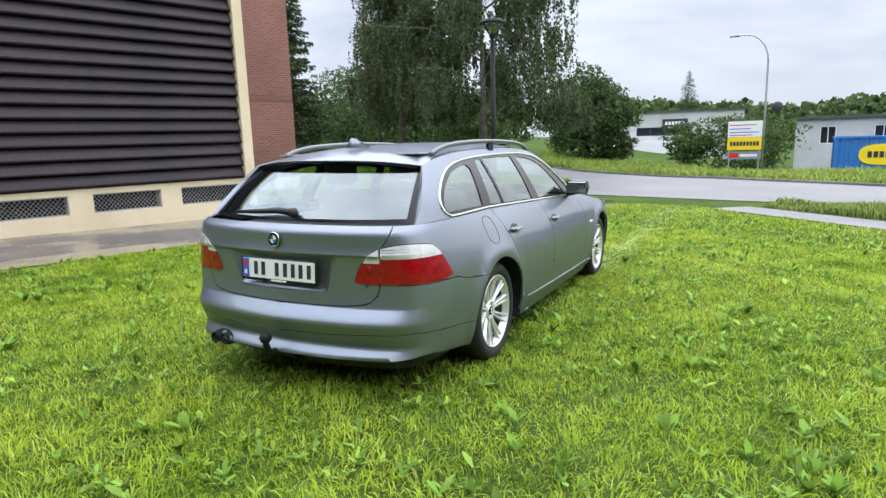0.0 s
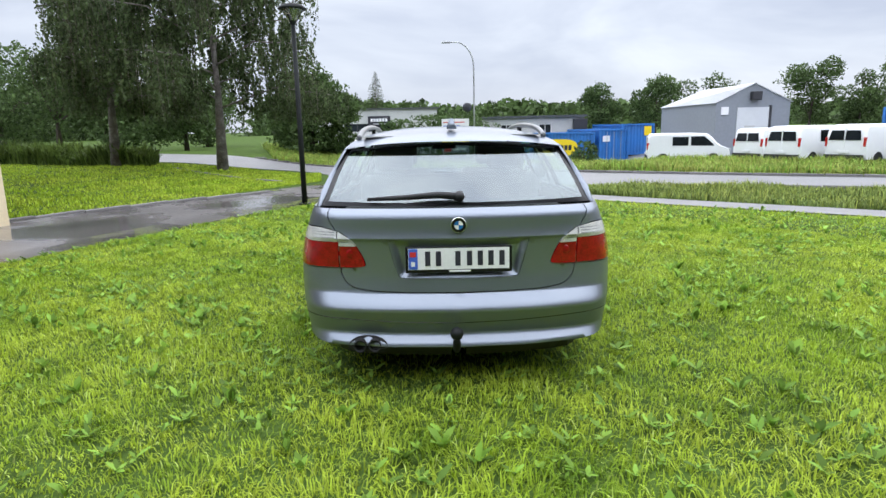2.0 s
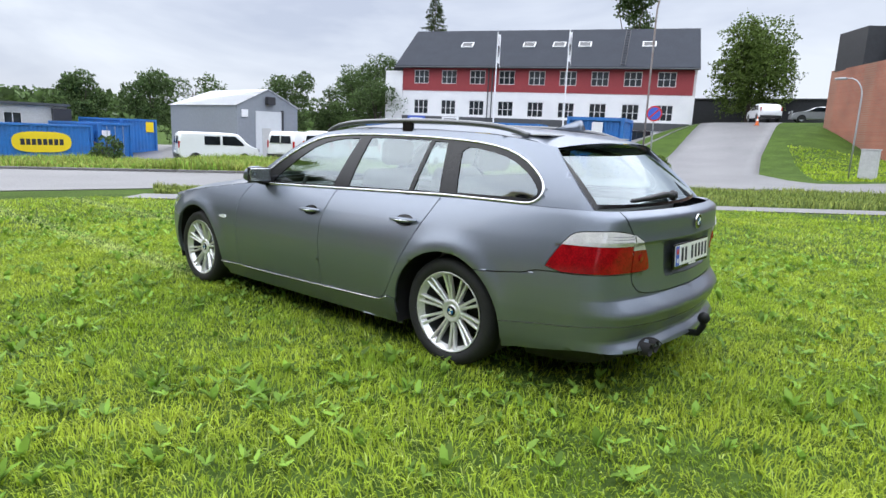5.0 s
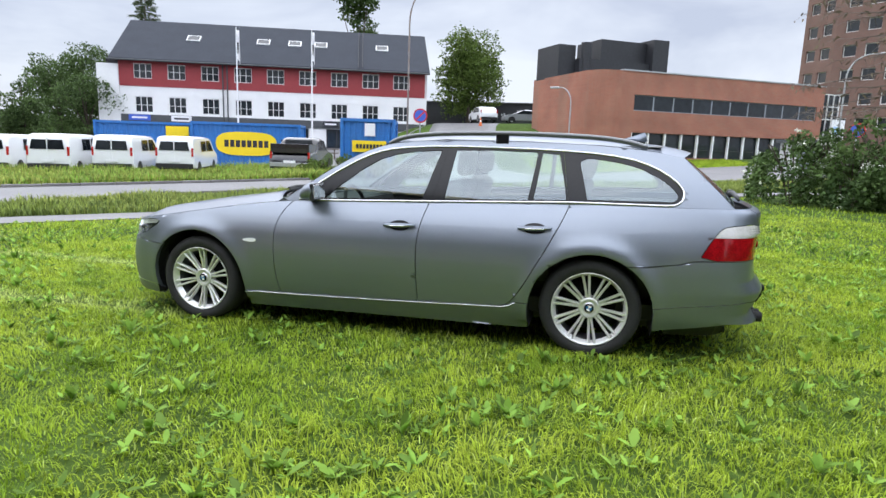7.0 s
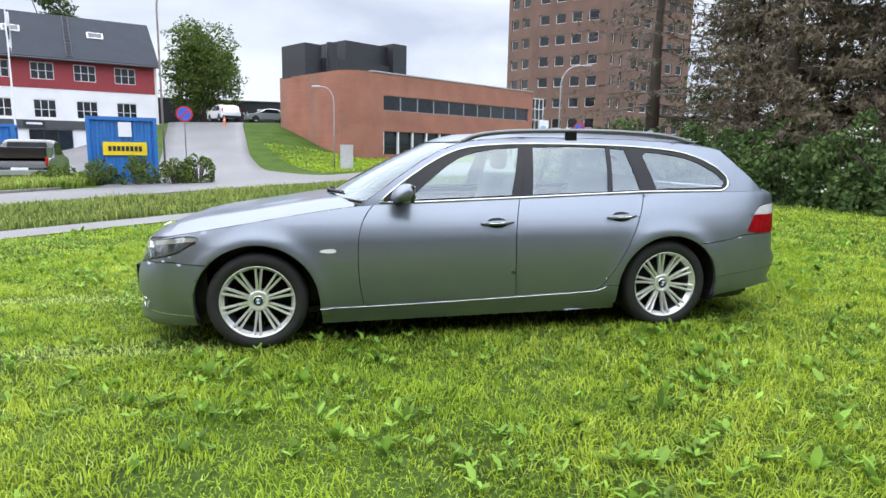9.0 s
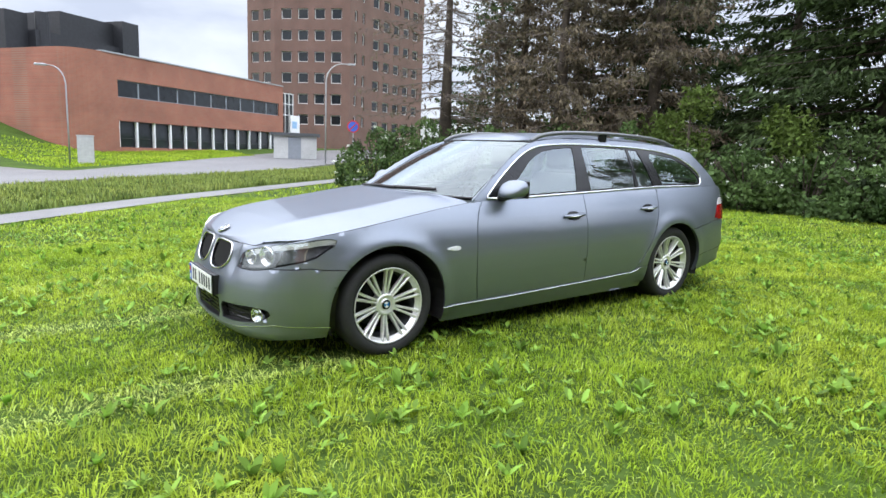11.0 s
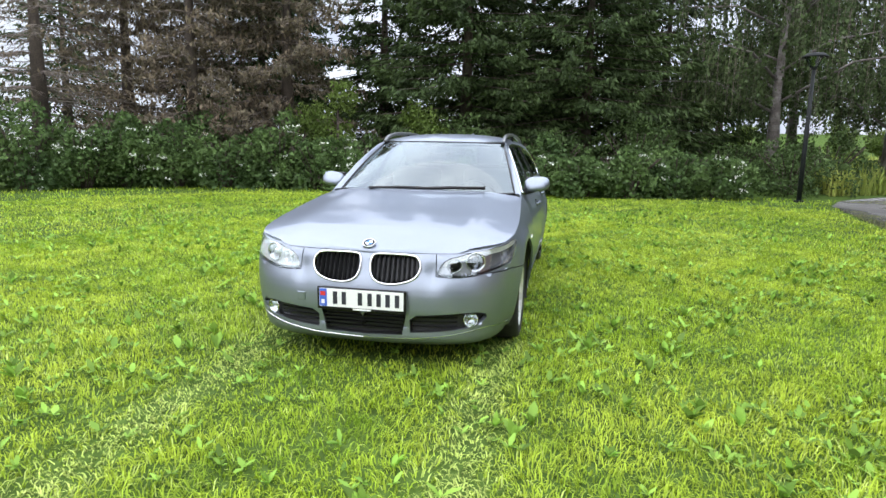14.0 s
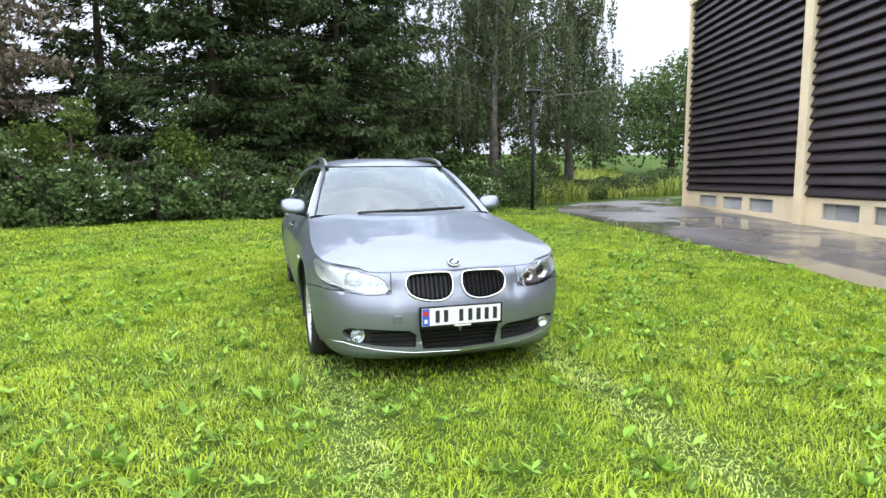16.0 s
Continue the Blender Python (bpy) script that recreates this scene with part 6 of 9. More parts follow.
# bars across the lower intakes
for z in (0.245, 0.268, 0.291, 0.314, 0.337):
    part("intake_bar", boxes(((-0.25, 2.255, z), (0.25, 2.285, z + 0.007))), M_GLOSSBLACK, car)
for side in (1, -1):
    for z in (0.272, 0.300, 0.326):
        bm = bmesh.new()
        line = [skirt_at(s_front(x), z) for x in np.linspace(0.295, 0.56, 8)]
        tube(bm, [(q.x * side, q.y - 0.03, q.z) for q in line], 0.004, 4)
        part("intake_bar", bm, M_GLOSSBLACK, car)

# inner shell, floor and wheel houses
bm = bmesh.new()
rows = []
for s in OS[::14]:
    rows.append([skirt_at(s, z) for z in (0.16, 0.30, 0.5, 0.7)] + [skirt_at(s, top_z(s) - 0.05)])
for side in (1, -1):
    vs = []
    for r in rows:
        vs.append([bm.verts.new((max(q.x - 0.07, 0) * side, q.y * 0.955, q.z)) for q in r])
    for i in range(len(vs) - 1):
        yy = rows[i][0].y
        for j in range(4):
            if (abs(yy - 1.443) < 0.47 or abs(yy + 1.443) < 0.47) and j < 3:
                continue
            bm.faces.new((vs[i][j], vs[i + 1][j], vs[i + 1][j + 1], vs[i][j + 1]))
box(bm, (-0.62, -2.3, 0.17), (0.62, 2.1, 0.21))
box(bm, (-0.80, -1.0, 0.16), (0.80, 1.0, 0.20))
part("underbody", bm, M_PLASTIC, car)
for yc in (1.443, -1.443):
    for side in (1, -1):
        bm = bmesh.new()
        ra, rb = [], []
        for a in np.linspace(-0.35, math.pi + 0.35, 24):
            yy = yc + 0.402 * math.cos(a)
            ra.append(bm.verts.new(((skirt_at(s_side(yy), 0.6).x - 0.022) * side, yy, 0.315 + 0.392 * math.sin(a))))
            rb.append(bm.verts.new((0.55 * side, yc + 0.402 * math.cos(a), 0.315 + 0.392 * math.sin(a))))
        for i in range(23):
            bm.faces.new((ra[i], ra[i + 1], rb[i + 1], rb[i]))
        bm.faces.new(rb)
        part("wheel_arch_liner", bm, M_PLASTIC, car)

# ---- bonnet ----
HOOD_Y = [0.985, 1.03, 1.21, 1.45, 1.68, 1.85, 1.965, 2.06, 2.16, 2.215, 2.245]
HOOD_Z = [0.972, 0.966, 0.940, 0.905, 0.876, 0.848, 0.824, 0.790, 0.742, 0.714, 0.702]


def hood_grid():
    bm = bmesh.new()
    ys = np.concatenate([np.linspace(0.80, 1.9, 30), np.linspace(1.93, 2.225, 18)])
    rows = []
    sa = np.linspace(s_front(0.0), s_side(0.80), 400)
    edge = [skirt_at(s, top_z(s)) for s in sa]
    ey, ex, ez = np.array([e.y for e in edge]), np.array([e.x for e in edge]), np.array([e.z for e in edge])
    o = np.argsort(ey)
    for y in ys:
        xe, ze = float(np.interp(y, ey[o], ex[o])), float(np.interp(y, ey[o], ez[o]))
        row = []
        for u in np.linspace(-1, 1, 49):
            a = abs(u)
            # the screen side of the bonnet curves back towards the wings
            zc = float(np.interp(y, HOOD_Y, HOOD_Z)) if y > 0.985 else 0.972 + (0.985 - y) * 0.06
            f = a ** 3.2
            z = zc * (1 - f) + ze * f
            z += 0.010 * math.exp(-((a - 0.66) / 0.13) ** 2) * float(np.interp(y, [0.8, 1.2, 1.9, 2.2], [0.6, 1, 1, 0.2]))
            row.append((xe * u, y, z))
        rows.append(row)
    return rows


rows = hood_grid()
bm = bmesh.new()
vs = []
for r in rows:
    line = []
    for x, y, z in r:
        y_cowl = 0.985 - 0.25 * (abs(x) / 0.86) ** 2
        line.append(bm.verts.new((x, max(y, y_cowl), z)))
    vs.append(line)
for i in range(len(vs) - 1):
    for j in range(48):
        q = (vs[i][j], vs[i][j + 1], vs[i + 1][j + 1], vs[i + 1][j])
        try:
            bm.faces.new(q)
        except ValueError:
            pass
bmesh.ops.remove_doubles(bm, verts=bm.verts[:], dist=0.0008)
bmesh.ops.recalc_face_normals(bm, faces=bm.faces[:])
if sum(f.normal.z for f in bm.faces) < 0:
    bmesh.ops.reverse_faces(bm, faces=bm.faces[:])
for f in bm.faces:
    f.smooth = True
bonnet = part("bonnet", bm, M_PAINT, car)


# ---- cabin: sides, screens, roof ----
BELT_Y = [-2.35, -2.2, -1.9, -1.4, -0.8, 0.0, 0.5, 0.9]
BELT_X = [skirt_at(s_side(y), float(np.interp(y, TOP_Y, TOP_Z))).x + 0.35 * (float(np.interp(y, TOP_Y, TOP_Z)) - 0.95) for y in BELT_Y]



def side_at(y, z):
    h = z - 0.95
    x = float(np.interp(y, BELT_Y, BELT_X)) - 0.35 * h - 0.42 * h * h - (0.02 * max(0, -y - 1.6) if y < -1.6 else 0)
    return Vector((x, y, z))


ROOF_EDGE_Y = [0.76, 0.60, 0.45, 0.28, 0.12, -0.05, -0.4, -1.0, -1.5, -1.8, -1.97]
ROOF_EDGE_Z = [0.940, 1.045, 1.148, 1.250, 1.322, 1.364, 1.388, 1.380, 1.358, 1.325, 1.292]
REAR_EDGE = [(-1.97, 1.292), (-2.10, 1.165), (-2.20, 1.065), (-2.275, 0.985)]
SIDE_OUT = curve(list(zip(ROOF_EDGE_Y, ROOF_EDGE_Z)), 1) + curve(REAR_EDGE, 1)[1:] + [(-2.28, 0.93), (0.78, 0.93)]
DLO = curve([(0.63, 0.950), (0.573, 1.005), (0.448, 1.097), (0.26, 1.215), (0.10, 1.288), (-0.05, 1.322), (-0.388, 1.340), (-0.937, 1.332), (-1.35, 1.313), (-1.628, 1.281), (-1.80, 1.225), (-1.92, 1.15), (-1.975, 1.085), (-1.975, 1.03), (-1.93, 0.997), (-1.88, 0.992)], 1) + [(-1.31, 0.992), (-0.92, 0.981), (-0.35, 0.965), (0.43, 0.945)]
W1 = [(0.432, 0.962), (0.33, 1.052), (0.238, 1.122), (0.16, 1.182), (0.06, 1.24), (-0.05, 1.278), (-0.2, 1.302), (-0.385, 1.312), (-0.34, 1.15), (-0.29, 0.982)]
W2 = [(-0.447, 0.984), (-0.47, 1.15), (-0.492, 1.316), (-0.75, 1.318), (-1.052, 1.310), (-1.035, 1.15), (-1.013, 0.998)]
W2B = [(-1.050, 1.0), (-1.07, 1.15), (-1.086, 1.305), (-1.196, 1.298), (-1.235, 1.14), (-1.262, 1.006)]
W3 = curve([(-1.395, 1.012), (-1.36, 1.15), (-1.325, 1.280), (-1.515, 1.264), (-1.70, 1.225), (-1.85, 1.150), (-1.94, 1.072), (-1.94, 1.035), (-1.90, 1.012)], 1)
B_SPLIT = [(-0.345, 0.93), (-0.40, 1.15), (-0.435, 1.36)]
C_SPLIT = [(-1.29, 0.93), (-1.265, 1.05), (-1.215, 1.36)]
sheet = flat_grid(np.linspace(-2.32, 0.82, 90), np.linspace(0.925, 1.40, 26))
for ln, cl in ((SIDE_OUT, 1), (DLO, 1), (W1, 1), (W2, 1), (W2B, 1), (W3, 1), (B_SPLIT, 0), (C_SPLIT, 0)):
    cut(sheet, ln, bool(cl))
belt_z = lambda y: float(np.interp(y, TOP_Y, TOP_Z))
cab = {}
for f in sheet.faces:
    c = f.calc_center_median()
    p = (c.x, c.z)
    if not inside(p, SIDE_OUT):
        continue
    key = next((k for k, w in (("w1", W1), ("w2", W2), ("w2b", W2B), ("w3", W3)) if inside(p, w)), None)
    if key is None:
        if inside(p, DLO):
            key = "pillar_a" if c.x > 0.2 and c.z < 1.2 else ("frame_f" if c.x > np.interp(c.z, [q[1] for q in B_SPLIT], [q[0] for q in B_SPLIT]) else ("frame_r" if c.x > np.interp(c.z, [q[1] for q in C_SPLIT], [q[0] for q in C_SPLIT]) else "frame_q"))
        elif c.z < belt_z(c.x) - 0.002:
            continue
        else:
            key = "shell"
    cab.setdefault(key, []).append(f)


for side in (1, -1):
    # the flat sheet runs along y, so its mirror image has the outer face
    shell = part("cabin_side", panel(cab["shell"], side_at, side, flange=0.012), M_PAINT, car)
    for key in ("frame_f", "frame_r", "frame_q", "pillar_a"):
        if key in cab:
            part("window_frame", panel(cab[key], side_at, side, gap=0.0006, flange=0.010), M_GLOSSBLACK, car)
    for key in ("w1", "w2", "w2b", "w3"):
        inner = lambda y, z: side_at(y, z) - Vector((0.006, 0, 0))
        g = part("side_window", panel(cab[key], inner, side, shrink=False), M_GLASS, car)
        g.visible_shadow = False
    bm = bmesh.new()
    tube(bm, [((q := side_at(y, z)).x * side + 0.001 * side, q.y, q.z) for y, z in DLO], 0.0085, 6, closed=True)
    part("chrome_window_trim", bm, M_CHROME, car, smooth=True)


def screen(name, base, top, material, bulge, n=24, m=14, parent=None, shadow=False):
    """A curved pane between two lines of points across the car."""
    bm = bmesh.new()
    vs = []
    for j in np.linspace(0, 1, m):
        row = []
        for i in np.linspace(-1, 1, n):
            a, b = base(i), top(i)
            p = a.lerp(b, j)
            p += bulge * math.sin(math.pi * j)
            row.append(bm.verts.new(p))
        vs.append(row)
    for j in range(m - 1):
        for i in range(n - 1):
            bm.faces.new((vs[j][i], vs[j][i + 1], vs[j + 1][i + 1], vs[j + 1][i]))
    outward(bm)
    ob = part(name, bm, material, parent or car, smooth=True)
    ob.visible_shadow = shadow
    return ob, vs


ws_base = lambda i: Vector((0.742 * i, 0.985 - 0.275 * i * i, 0.958 - 0.012 * i * i))
ws_top = lambda i: Vector((0.560 * i, 0.200 - 0.215 * i * i, 1.354 - 0.007 * i * i))
screen("windscreen", ws_base, ws_top, M_SCREEN, Vector((0, 0.012, 0.018)))
rg_base = lambda i: Vector((0.735 * i, -2.365 + 0.110 * i * i, 0.984 + 0.004 * i * i))
rg_top = lambda i: Vector((0.632 * i, -2.010 + 0.070 * i * i, 1.312 - 0.030 * i * i))
rc_base = lambda i: Vector((0.695 * i, -2.360 + 0.104 * i * i, 1.002 + 0.010 * abs(i) ** 3))
rc_top = lambda i: Vector((0.605 * i, -2.018 + 0.069 * i * i, 1.300 - 0.026 * i * i))
out = Vector((0, -0.007, 0.007))
screen("rear_window", lambda i: rc_base(i) + Vector((0, -0.002, 0)), lambda i: rc_top(i) + Vector((0, -0.002, 0)), M_REARGLASS, out, parent=gate)
bm = bmesh.new()


def ringed(outer, inner):
    """The black printed border round the rear window."""
    vo, vi = [], []
    for (fo, fi, a, b) in ((outer[0], inner[0], -1, 1),):
        for i in np.linspace(a, b, 25):
            vo.append(fo(i)), vi.append(fi(i))
    for j in np.linspace(0, 1, 13)[1:-1]:
        vo.append(outer[0](1).lerp(outer[1](1), j) + out * math.sin(math.pi * j))
        vi.append(inner[0](1).lerp(inner[1](1), j) + out * math.sin(math.pi * j))
    for i in np.linspace(1, -1, 25):
        vo.append(outer[1](i)), vi.append(inner[1](i))
    for j in np.linspace(1, 0, 13)[1:-1]:
        vo.append(outer[0](-1).lerp(outer[1](-1), j) + out * math.sin(math.pi * j))
        vi.append(inner[0](-1).lerp(inner[1](-1), j) + out * math.sin(math.pi * j))
    a = [bm.verts.new(p) for p in vo]
    b = [bm.verts.new(p) for p in vi]
    n = len(a)
    for k in range(n):
        bm.faces.new((a[k], a[(k + 1) % n], b[(k + 1) % n], b[k]))


ringed((rg_base, rg_top), (rc_base, rc_top))
outward(bm)
part("rear_window_border", bm, M_GLOSSBLACK, gate, smooth=True)
part("windscreen_border", (lambda b: (tube(b, [ws_base(i) for i in np.linspace(-1, 1, 30)], 0.012, 5), tube(b, [ws_top(i) for i in np.linspace(-1, 1, 20)], 0.006, 5), tube(b, [ws_base(1).lerp(ws_top(1), j) + Vector((0, 0.012, 0.018)) * math.sin(math.pi * j) for j in np.linspace(0, 1, 14)], 0.009, 5), tube(b, [ws_base(-1).lerp(ws_top(-1), j) + Vector((0, 0.012, 0.018)) * math.sin(math.pi * j) for j in np.linspace(0, 1, 14)], 0.009, 5), b)[-1])(bmesh.new()), M_GLOSSBLACK, car)


def loft(a, b, material, name, steps=4, crown=0.0, parent=None):
    """A strip of skin between two lines with as many points each."""
    bm = bmesh.new()
    vs = []
    for t in np.linspace(0, 1, steps):
        vs.append([bm.verts.new(p.lerp(q, t) + Vector((0, 0, crown * math.sin(math.pi * t)))) for p, q in zip(a, b)])
    for i in range(steps - 1):
        for k in range(len(a) - 1):
            bm.faces.new((vs[i][k], vs[i][k + 1], vs[i + 1][k + 1], vs[i + 1][k]))
    outward(bm)
    return part(name, bm, material, parent or car, smooth=True)


def along(pts, n):
    p = np.array(pts, dtype=float)
    d = np.r_[0, np.cumsum(np.linalg.norm(np.diff(p, axis=0), axis=1))]
    return [Vector([np.interp(s, d, p[:, k]) for k in range(3)]) for s in np.linspace(0, d[-1], n)]


for side in (1, -1):
    mir = lambda p: Vector((p.x * side, p.y, p.z))
    edge = along([side_at(y, z) for y, z in zip(ROOF_EDGE_Y[:6], ROOF_EDGE_Z[:6])], 16)
    scr = along([ws_base(1).lerp(ws_top(1), j) + Vector((0, 0.012, 0.018)) * math.sin(math.pi * j) for j in np.linspace(0, 1, 12)], 16)
    loft([mir(p) for p in edge], [mir(p) for p in scr], M_PAINT, "windscreen_pillar", 5, 0.008)
    edge = along([side_at(y, z) for y, z in REAR_EDGE], 14)
    scr = along([rg_top(1).lerp(rg_base(1), j) + out * math.sin(math.pi * j) for j in np.linspace(0, 1, 12)], 14)
    loft([mir(p) for p in edge], [mir(p) for p in scr], M_PAINT, "rear_pillar", 5, 0.004)

ROOF_C_Y, ROOF_C_Z = [-2.075, -2.0, -1.85, -1.4, -0.8, -0.3, 0.0, 0.12, 0.20], [1.322, 1.345, 1.372, 1.412, 1.434, 1.432, 1.414, 1.385, 1.354]
bm = bmesh.new()
vs = []
for t in np.linspace(0, 1, 44):
    row = []
    for u in np.linspace(-1, 1, 33):
        yf, yr = 0.200 - 0.25 * u * u, -2.075 + 0.105 * u * u
        y = yf + (yr - yf) * t
        yc = 0.200 + (-2.075 - 0.200) * t
        zc = float(np.interp(yc, ROOF_C_Y, ROOF_C_Z))
        ye = max(min(y, -0.05), -1.97)
        ze = float(np.interp(ye, ROOF_EDGE_Y[::-1], ROOF_EDGE_Z[::-1]))
        xe = side_at(ye, ze).x
        if t > 0.95:
            ze -= 0.006
        row.append(bm.verts.new((xe * u, y, zc + (ze - zc) * abs(u) ** 2.8)))
    vs.append(row)
for i in range(43):
    for k in range(32):
        bm.faces.new((vs[i][k + 1], vs[i][k], vs[i + 1][k], vs[i + 1][k + 1]))
outward(bm)
part("roof", bm, M_PAINT, car, smooth=True)
# roof spoiler's dark underside over the rear window
bm = bmesh.new()
va = [bm.verts.new((0.60 * i, -2.073 + 0.10 * i * i, 1.318 - 0.036 * i * i)) for i in np.linspace(-1, 1, 25)]
vb = [bm.verts.new((0.60 * i, -2.035 + 0.082 * i * i, 1.296 - 0.034 * i * i)) for i in np.linspace(-1, 1, 25)]
vc = [bm.verts.new((0.60 * i, -1.98 + 0.07 * i * i, 1.310 - 0.034 * i * i)) for i in np.linspace(-1, 1, 25)]
for a, b in ((va, vb), (vb, vc)):
    for i in range(24):
        bm.faces.new((a[i], a[i + 1], b[i + 1], b[i]))
part("roof_spoiler", bm, M_GLOSSBLACK, gate, smooth=True)
# cowl panel under the screen
bm = bmesh.new()
va = [bm.verts.new((0.765 * i, 1.0 - 0.26 * i * i, 0.962 - 0.016 * i * i)) for i in np.linspace(-1, 1, 25)]
vb = [bm.verts.new((0.73 * i, 0.965 - 0.27 * i * i, 0.950 - 0.012 * i * i)) for i in np.linspace(-1, 1, 25)]
for i in range(24):
    bm.faces.new((va[i], va[i + 1], vb[i + 1], vb[i]))
outward(bm)
part("cowl", bm, M_PLASTIC, car)

# roof rails and aerial
for side in (1, -1):
    pts = curve([(0.02, 1.352), (-0.04, 1.384), (-0.15, 1.410), (-0.40, 1.430), (-0.95, 1.432), (-1.4, 1.414), (-1.62, 1.388), (-1.76, 1.346)], 2)
    bm = bmesh.new()
    tube(bm, [((side_at(max(min(y, -0.1), -1.8), 1.36).x - 0.014) * side, y, z) for y, z in pts], 0.017, 8)
    rl = part("roof_rail", bm, M_RAIL, car, "dark satin roof rail", True)
    for y in (-0.80,):
        x = (side_at(-0.3, 1.36).x - 0.014) * side
        zt = float(np.interp(-y, [-q[0] for q in pts], [q[1] for q in pts]))
        part("rail_foot", boxes(((x - 0.012, y - 0.045, 1.36), (x + 0.012, y + 0.045, zt), 0.006)), M_GLOSSBLACK, rl)
bm = bmesh.new()
fin = [(-1.56, 1.402), (-1.66, 1.425), (-1.735, 1.456), (-1.765, 1.460), (-1.785, 1.395)]
l = [[bm.verts.new((s * w, y, z)) for (y, z), w in zip(fin, (0.016, 0.024, 0.016, 0.010, 0.034))] for s in (-1, 1)]
bm.faces.new(l[0])
bm.faces.new(list(reversed(l[1])))
for k in range(5):
    bm.faces.new((l[0][k], l[1][k], l[1][(k + 1) % 5], l[0][(k + 1) % 5]))
bmesh.ops.bevel(bm, geom=bm.edges[:], offset=0.004, segments=2, affect="EDGES")
part("aerial_fin", bm, M_PAINT, car, smooth=True)

# ---- wheels ----
def make_wheel():
    w = empty("wheel", pose(0, 0, 0))
    bm = bmesh.new()
    lathe(bm, [(-0.10, 0.235), (-0.118, 0.25), (-0.124, 0.28), (-0.118, 0.302), (-0.10, 0.318), (-0.07, 0.325), (0.07, 0.325), (0.10, 0.318), (0.117, 0.302), (0.123, 0.28), (0.117, 0.252), (0.102, 0.238), (0.09, 0.232)], seg=72)
    part("tyre", bm, M_RUBBER, w, smooth=True)
    bm = bmesh.new()
    lathe(bm, [(0.070, 0.2125), (0.088, 0.224), (0.098, 0.231), (0.106, 0.238), (0.112, 0.241), (0.114, 0.236), (0.104, 0.229)], seg=72)
    part("rim", bm, M_ALLOY, w, smooth=True)
    bm = bmesh.new()
    lathe(bm, [(-0.10, 0.22), (0.02, 0.208), (0.072, 0.214)], seg=72)
    part("rim_barrel", bm, M_GREYBAND, w, "dark inner barrel of the rim", True)
    bm = bmesh.new()
    lathe(bm, [(-0.02, 0.0001), (-0.02, 0.165), (-0.045, 0.17), (-0.045, 0.0001)], seg=40)
    part("brake_disc", bm, M_BLACKSTEEL, w, smooth=True)
    bm = bmesh.new()
    lathe(bm, [(0.02, 0.076), (0.062, 0.072), (0.074, 0.067), (0.078, 0.055), (0.068, 0.045), (0.066, 0.034), (0.074, 0.033), (0.076, 0.0001)], seg=36)
    part("hub", bm, M_ALLOY, w, smooth=True)
    n = 10
    for k in range(n):
        ang = 2 * math.pi * k / n
        for s in (-1, 1):
            bm = bmesh.new()
            rows = []
            for f in np.linspace(0, 1, 8):
                r = 0.052 + (0.234 - 0.052) * f
                off = s * (0.0075 + 0.0135 * f ** 1.2)
                wd = 0.0078 + 0.0012 * f
                xx = 0.070 + 0.034 * f ** 1.5
                ca, sa = math.cos(ang), math.sin(ang)
                pt = lambda d, h: (h, r * ca - (off + d) * sa, r * sa + (off + d) * ca)
                rows.append([bm.verts.new(pt(-wd, xx - 0.028)), bm.verts.new(pt(-wd, xx - 0.006)), bm.verts.new(pt(-wd * 0.5, xx)), bm.verts.new(pt(wd * 0.5, xx)), bm.verts.new(pt(wd, xx - 0.006)), bm.verts.new(pt(wd, xx - 0.028))])
            for i in range(7):
                for j in range(6):
                    bm.faces.new((rows[i][j], rows[i][(j + 1) % 6], rows[i + 1][(j + 1) % 6], rows[i + 1][j]))
            bmesh.ops.recalc_face_normals(bm, faces=bm.faces[:])
            part("spoke", bm, M_ALLOY, w)
    for k in range(5):
        a = 2 * math.pi * k / 5 + 0.3
        bm = bmesh.new()
        lathe(bm, [(0.060, 0.013), (0.0685, 0.013), (0.070, 0.0095), (0.070, 0.0001)], axis_at=(0, 0.059 * math.cos(a), 0.059 * math.sin(a)), seg=8)
        part("wheel_bolt", bm, M_GREYBAND, w)
    bm = bmesh.new()
    lathe(bm, [(0.074, 0.031), (0.079, 0.028), (0.080, 0.0001)], seg=28)
    part("hub_cap", bm, M_GLOSSBLACK, w, smooth=True)
    for k in range(4):
        bm = bmesh.new()
        vs = [bm.verts.new((0.0815, 0, 0))] + [bm.verts.new((0.0812, 0.019 * math.cos(a), 0.019 * math.sin(a))) for a in np.linspace(k * math.pi / 2, (k + 1) * math.pi / 2, 8)]
        bm.faces.new(vs)
        q = link_bm("cap_quarter", bm, M_BLUEENAMEL if k % 2 else M_PLATE)
        q.parent = w
    return w


wheel = make_wheel()


def put_wheel(src, m):
    """Another wheel on the same meshes, under the car."""
    made = {}
    for o in (src, *src.children_recursive):
        c = o.copy()
        scene.collection.objects.link(c)
        made[o] = c
        c.parent = made.get(o.parent, None)
    top = made[src]
    top.parent = car
    top.matrix_basis = m
    return top


for x, y, turn in ((-0.758, 1.443, 180), (0.762, -1.443, 0), (-0.762, -1.443, 180)):
    put_wheel(wheel, pose(x, y, 0.318, random.uniform(0, 60), 0, turn))
wheel.parent = car
wheel.matrix_basis = pose(0.758, 1.443, 0.318, 11, 0, 0)

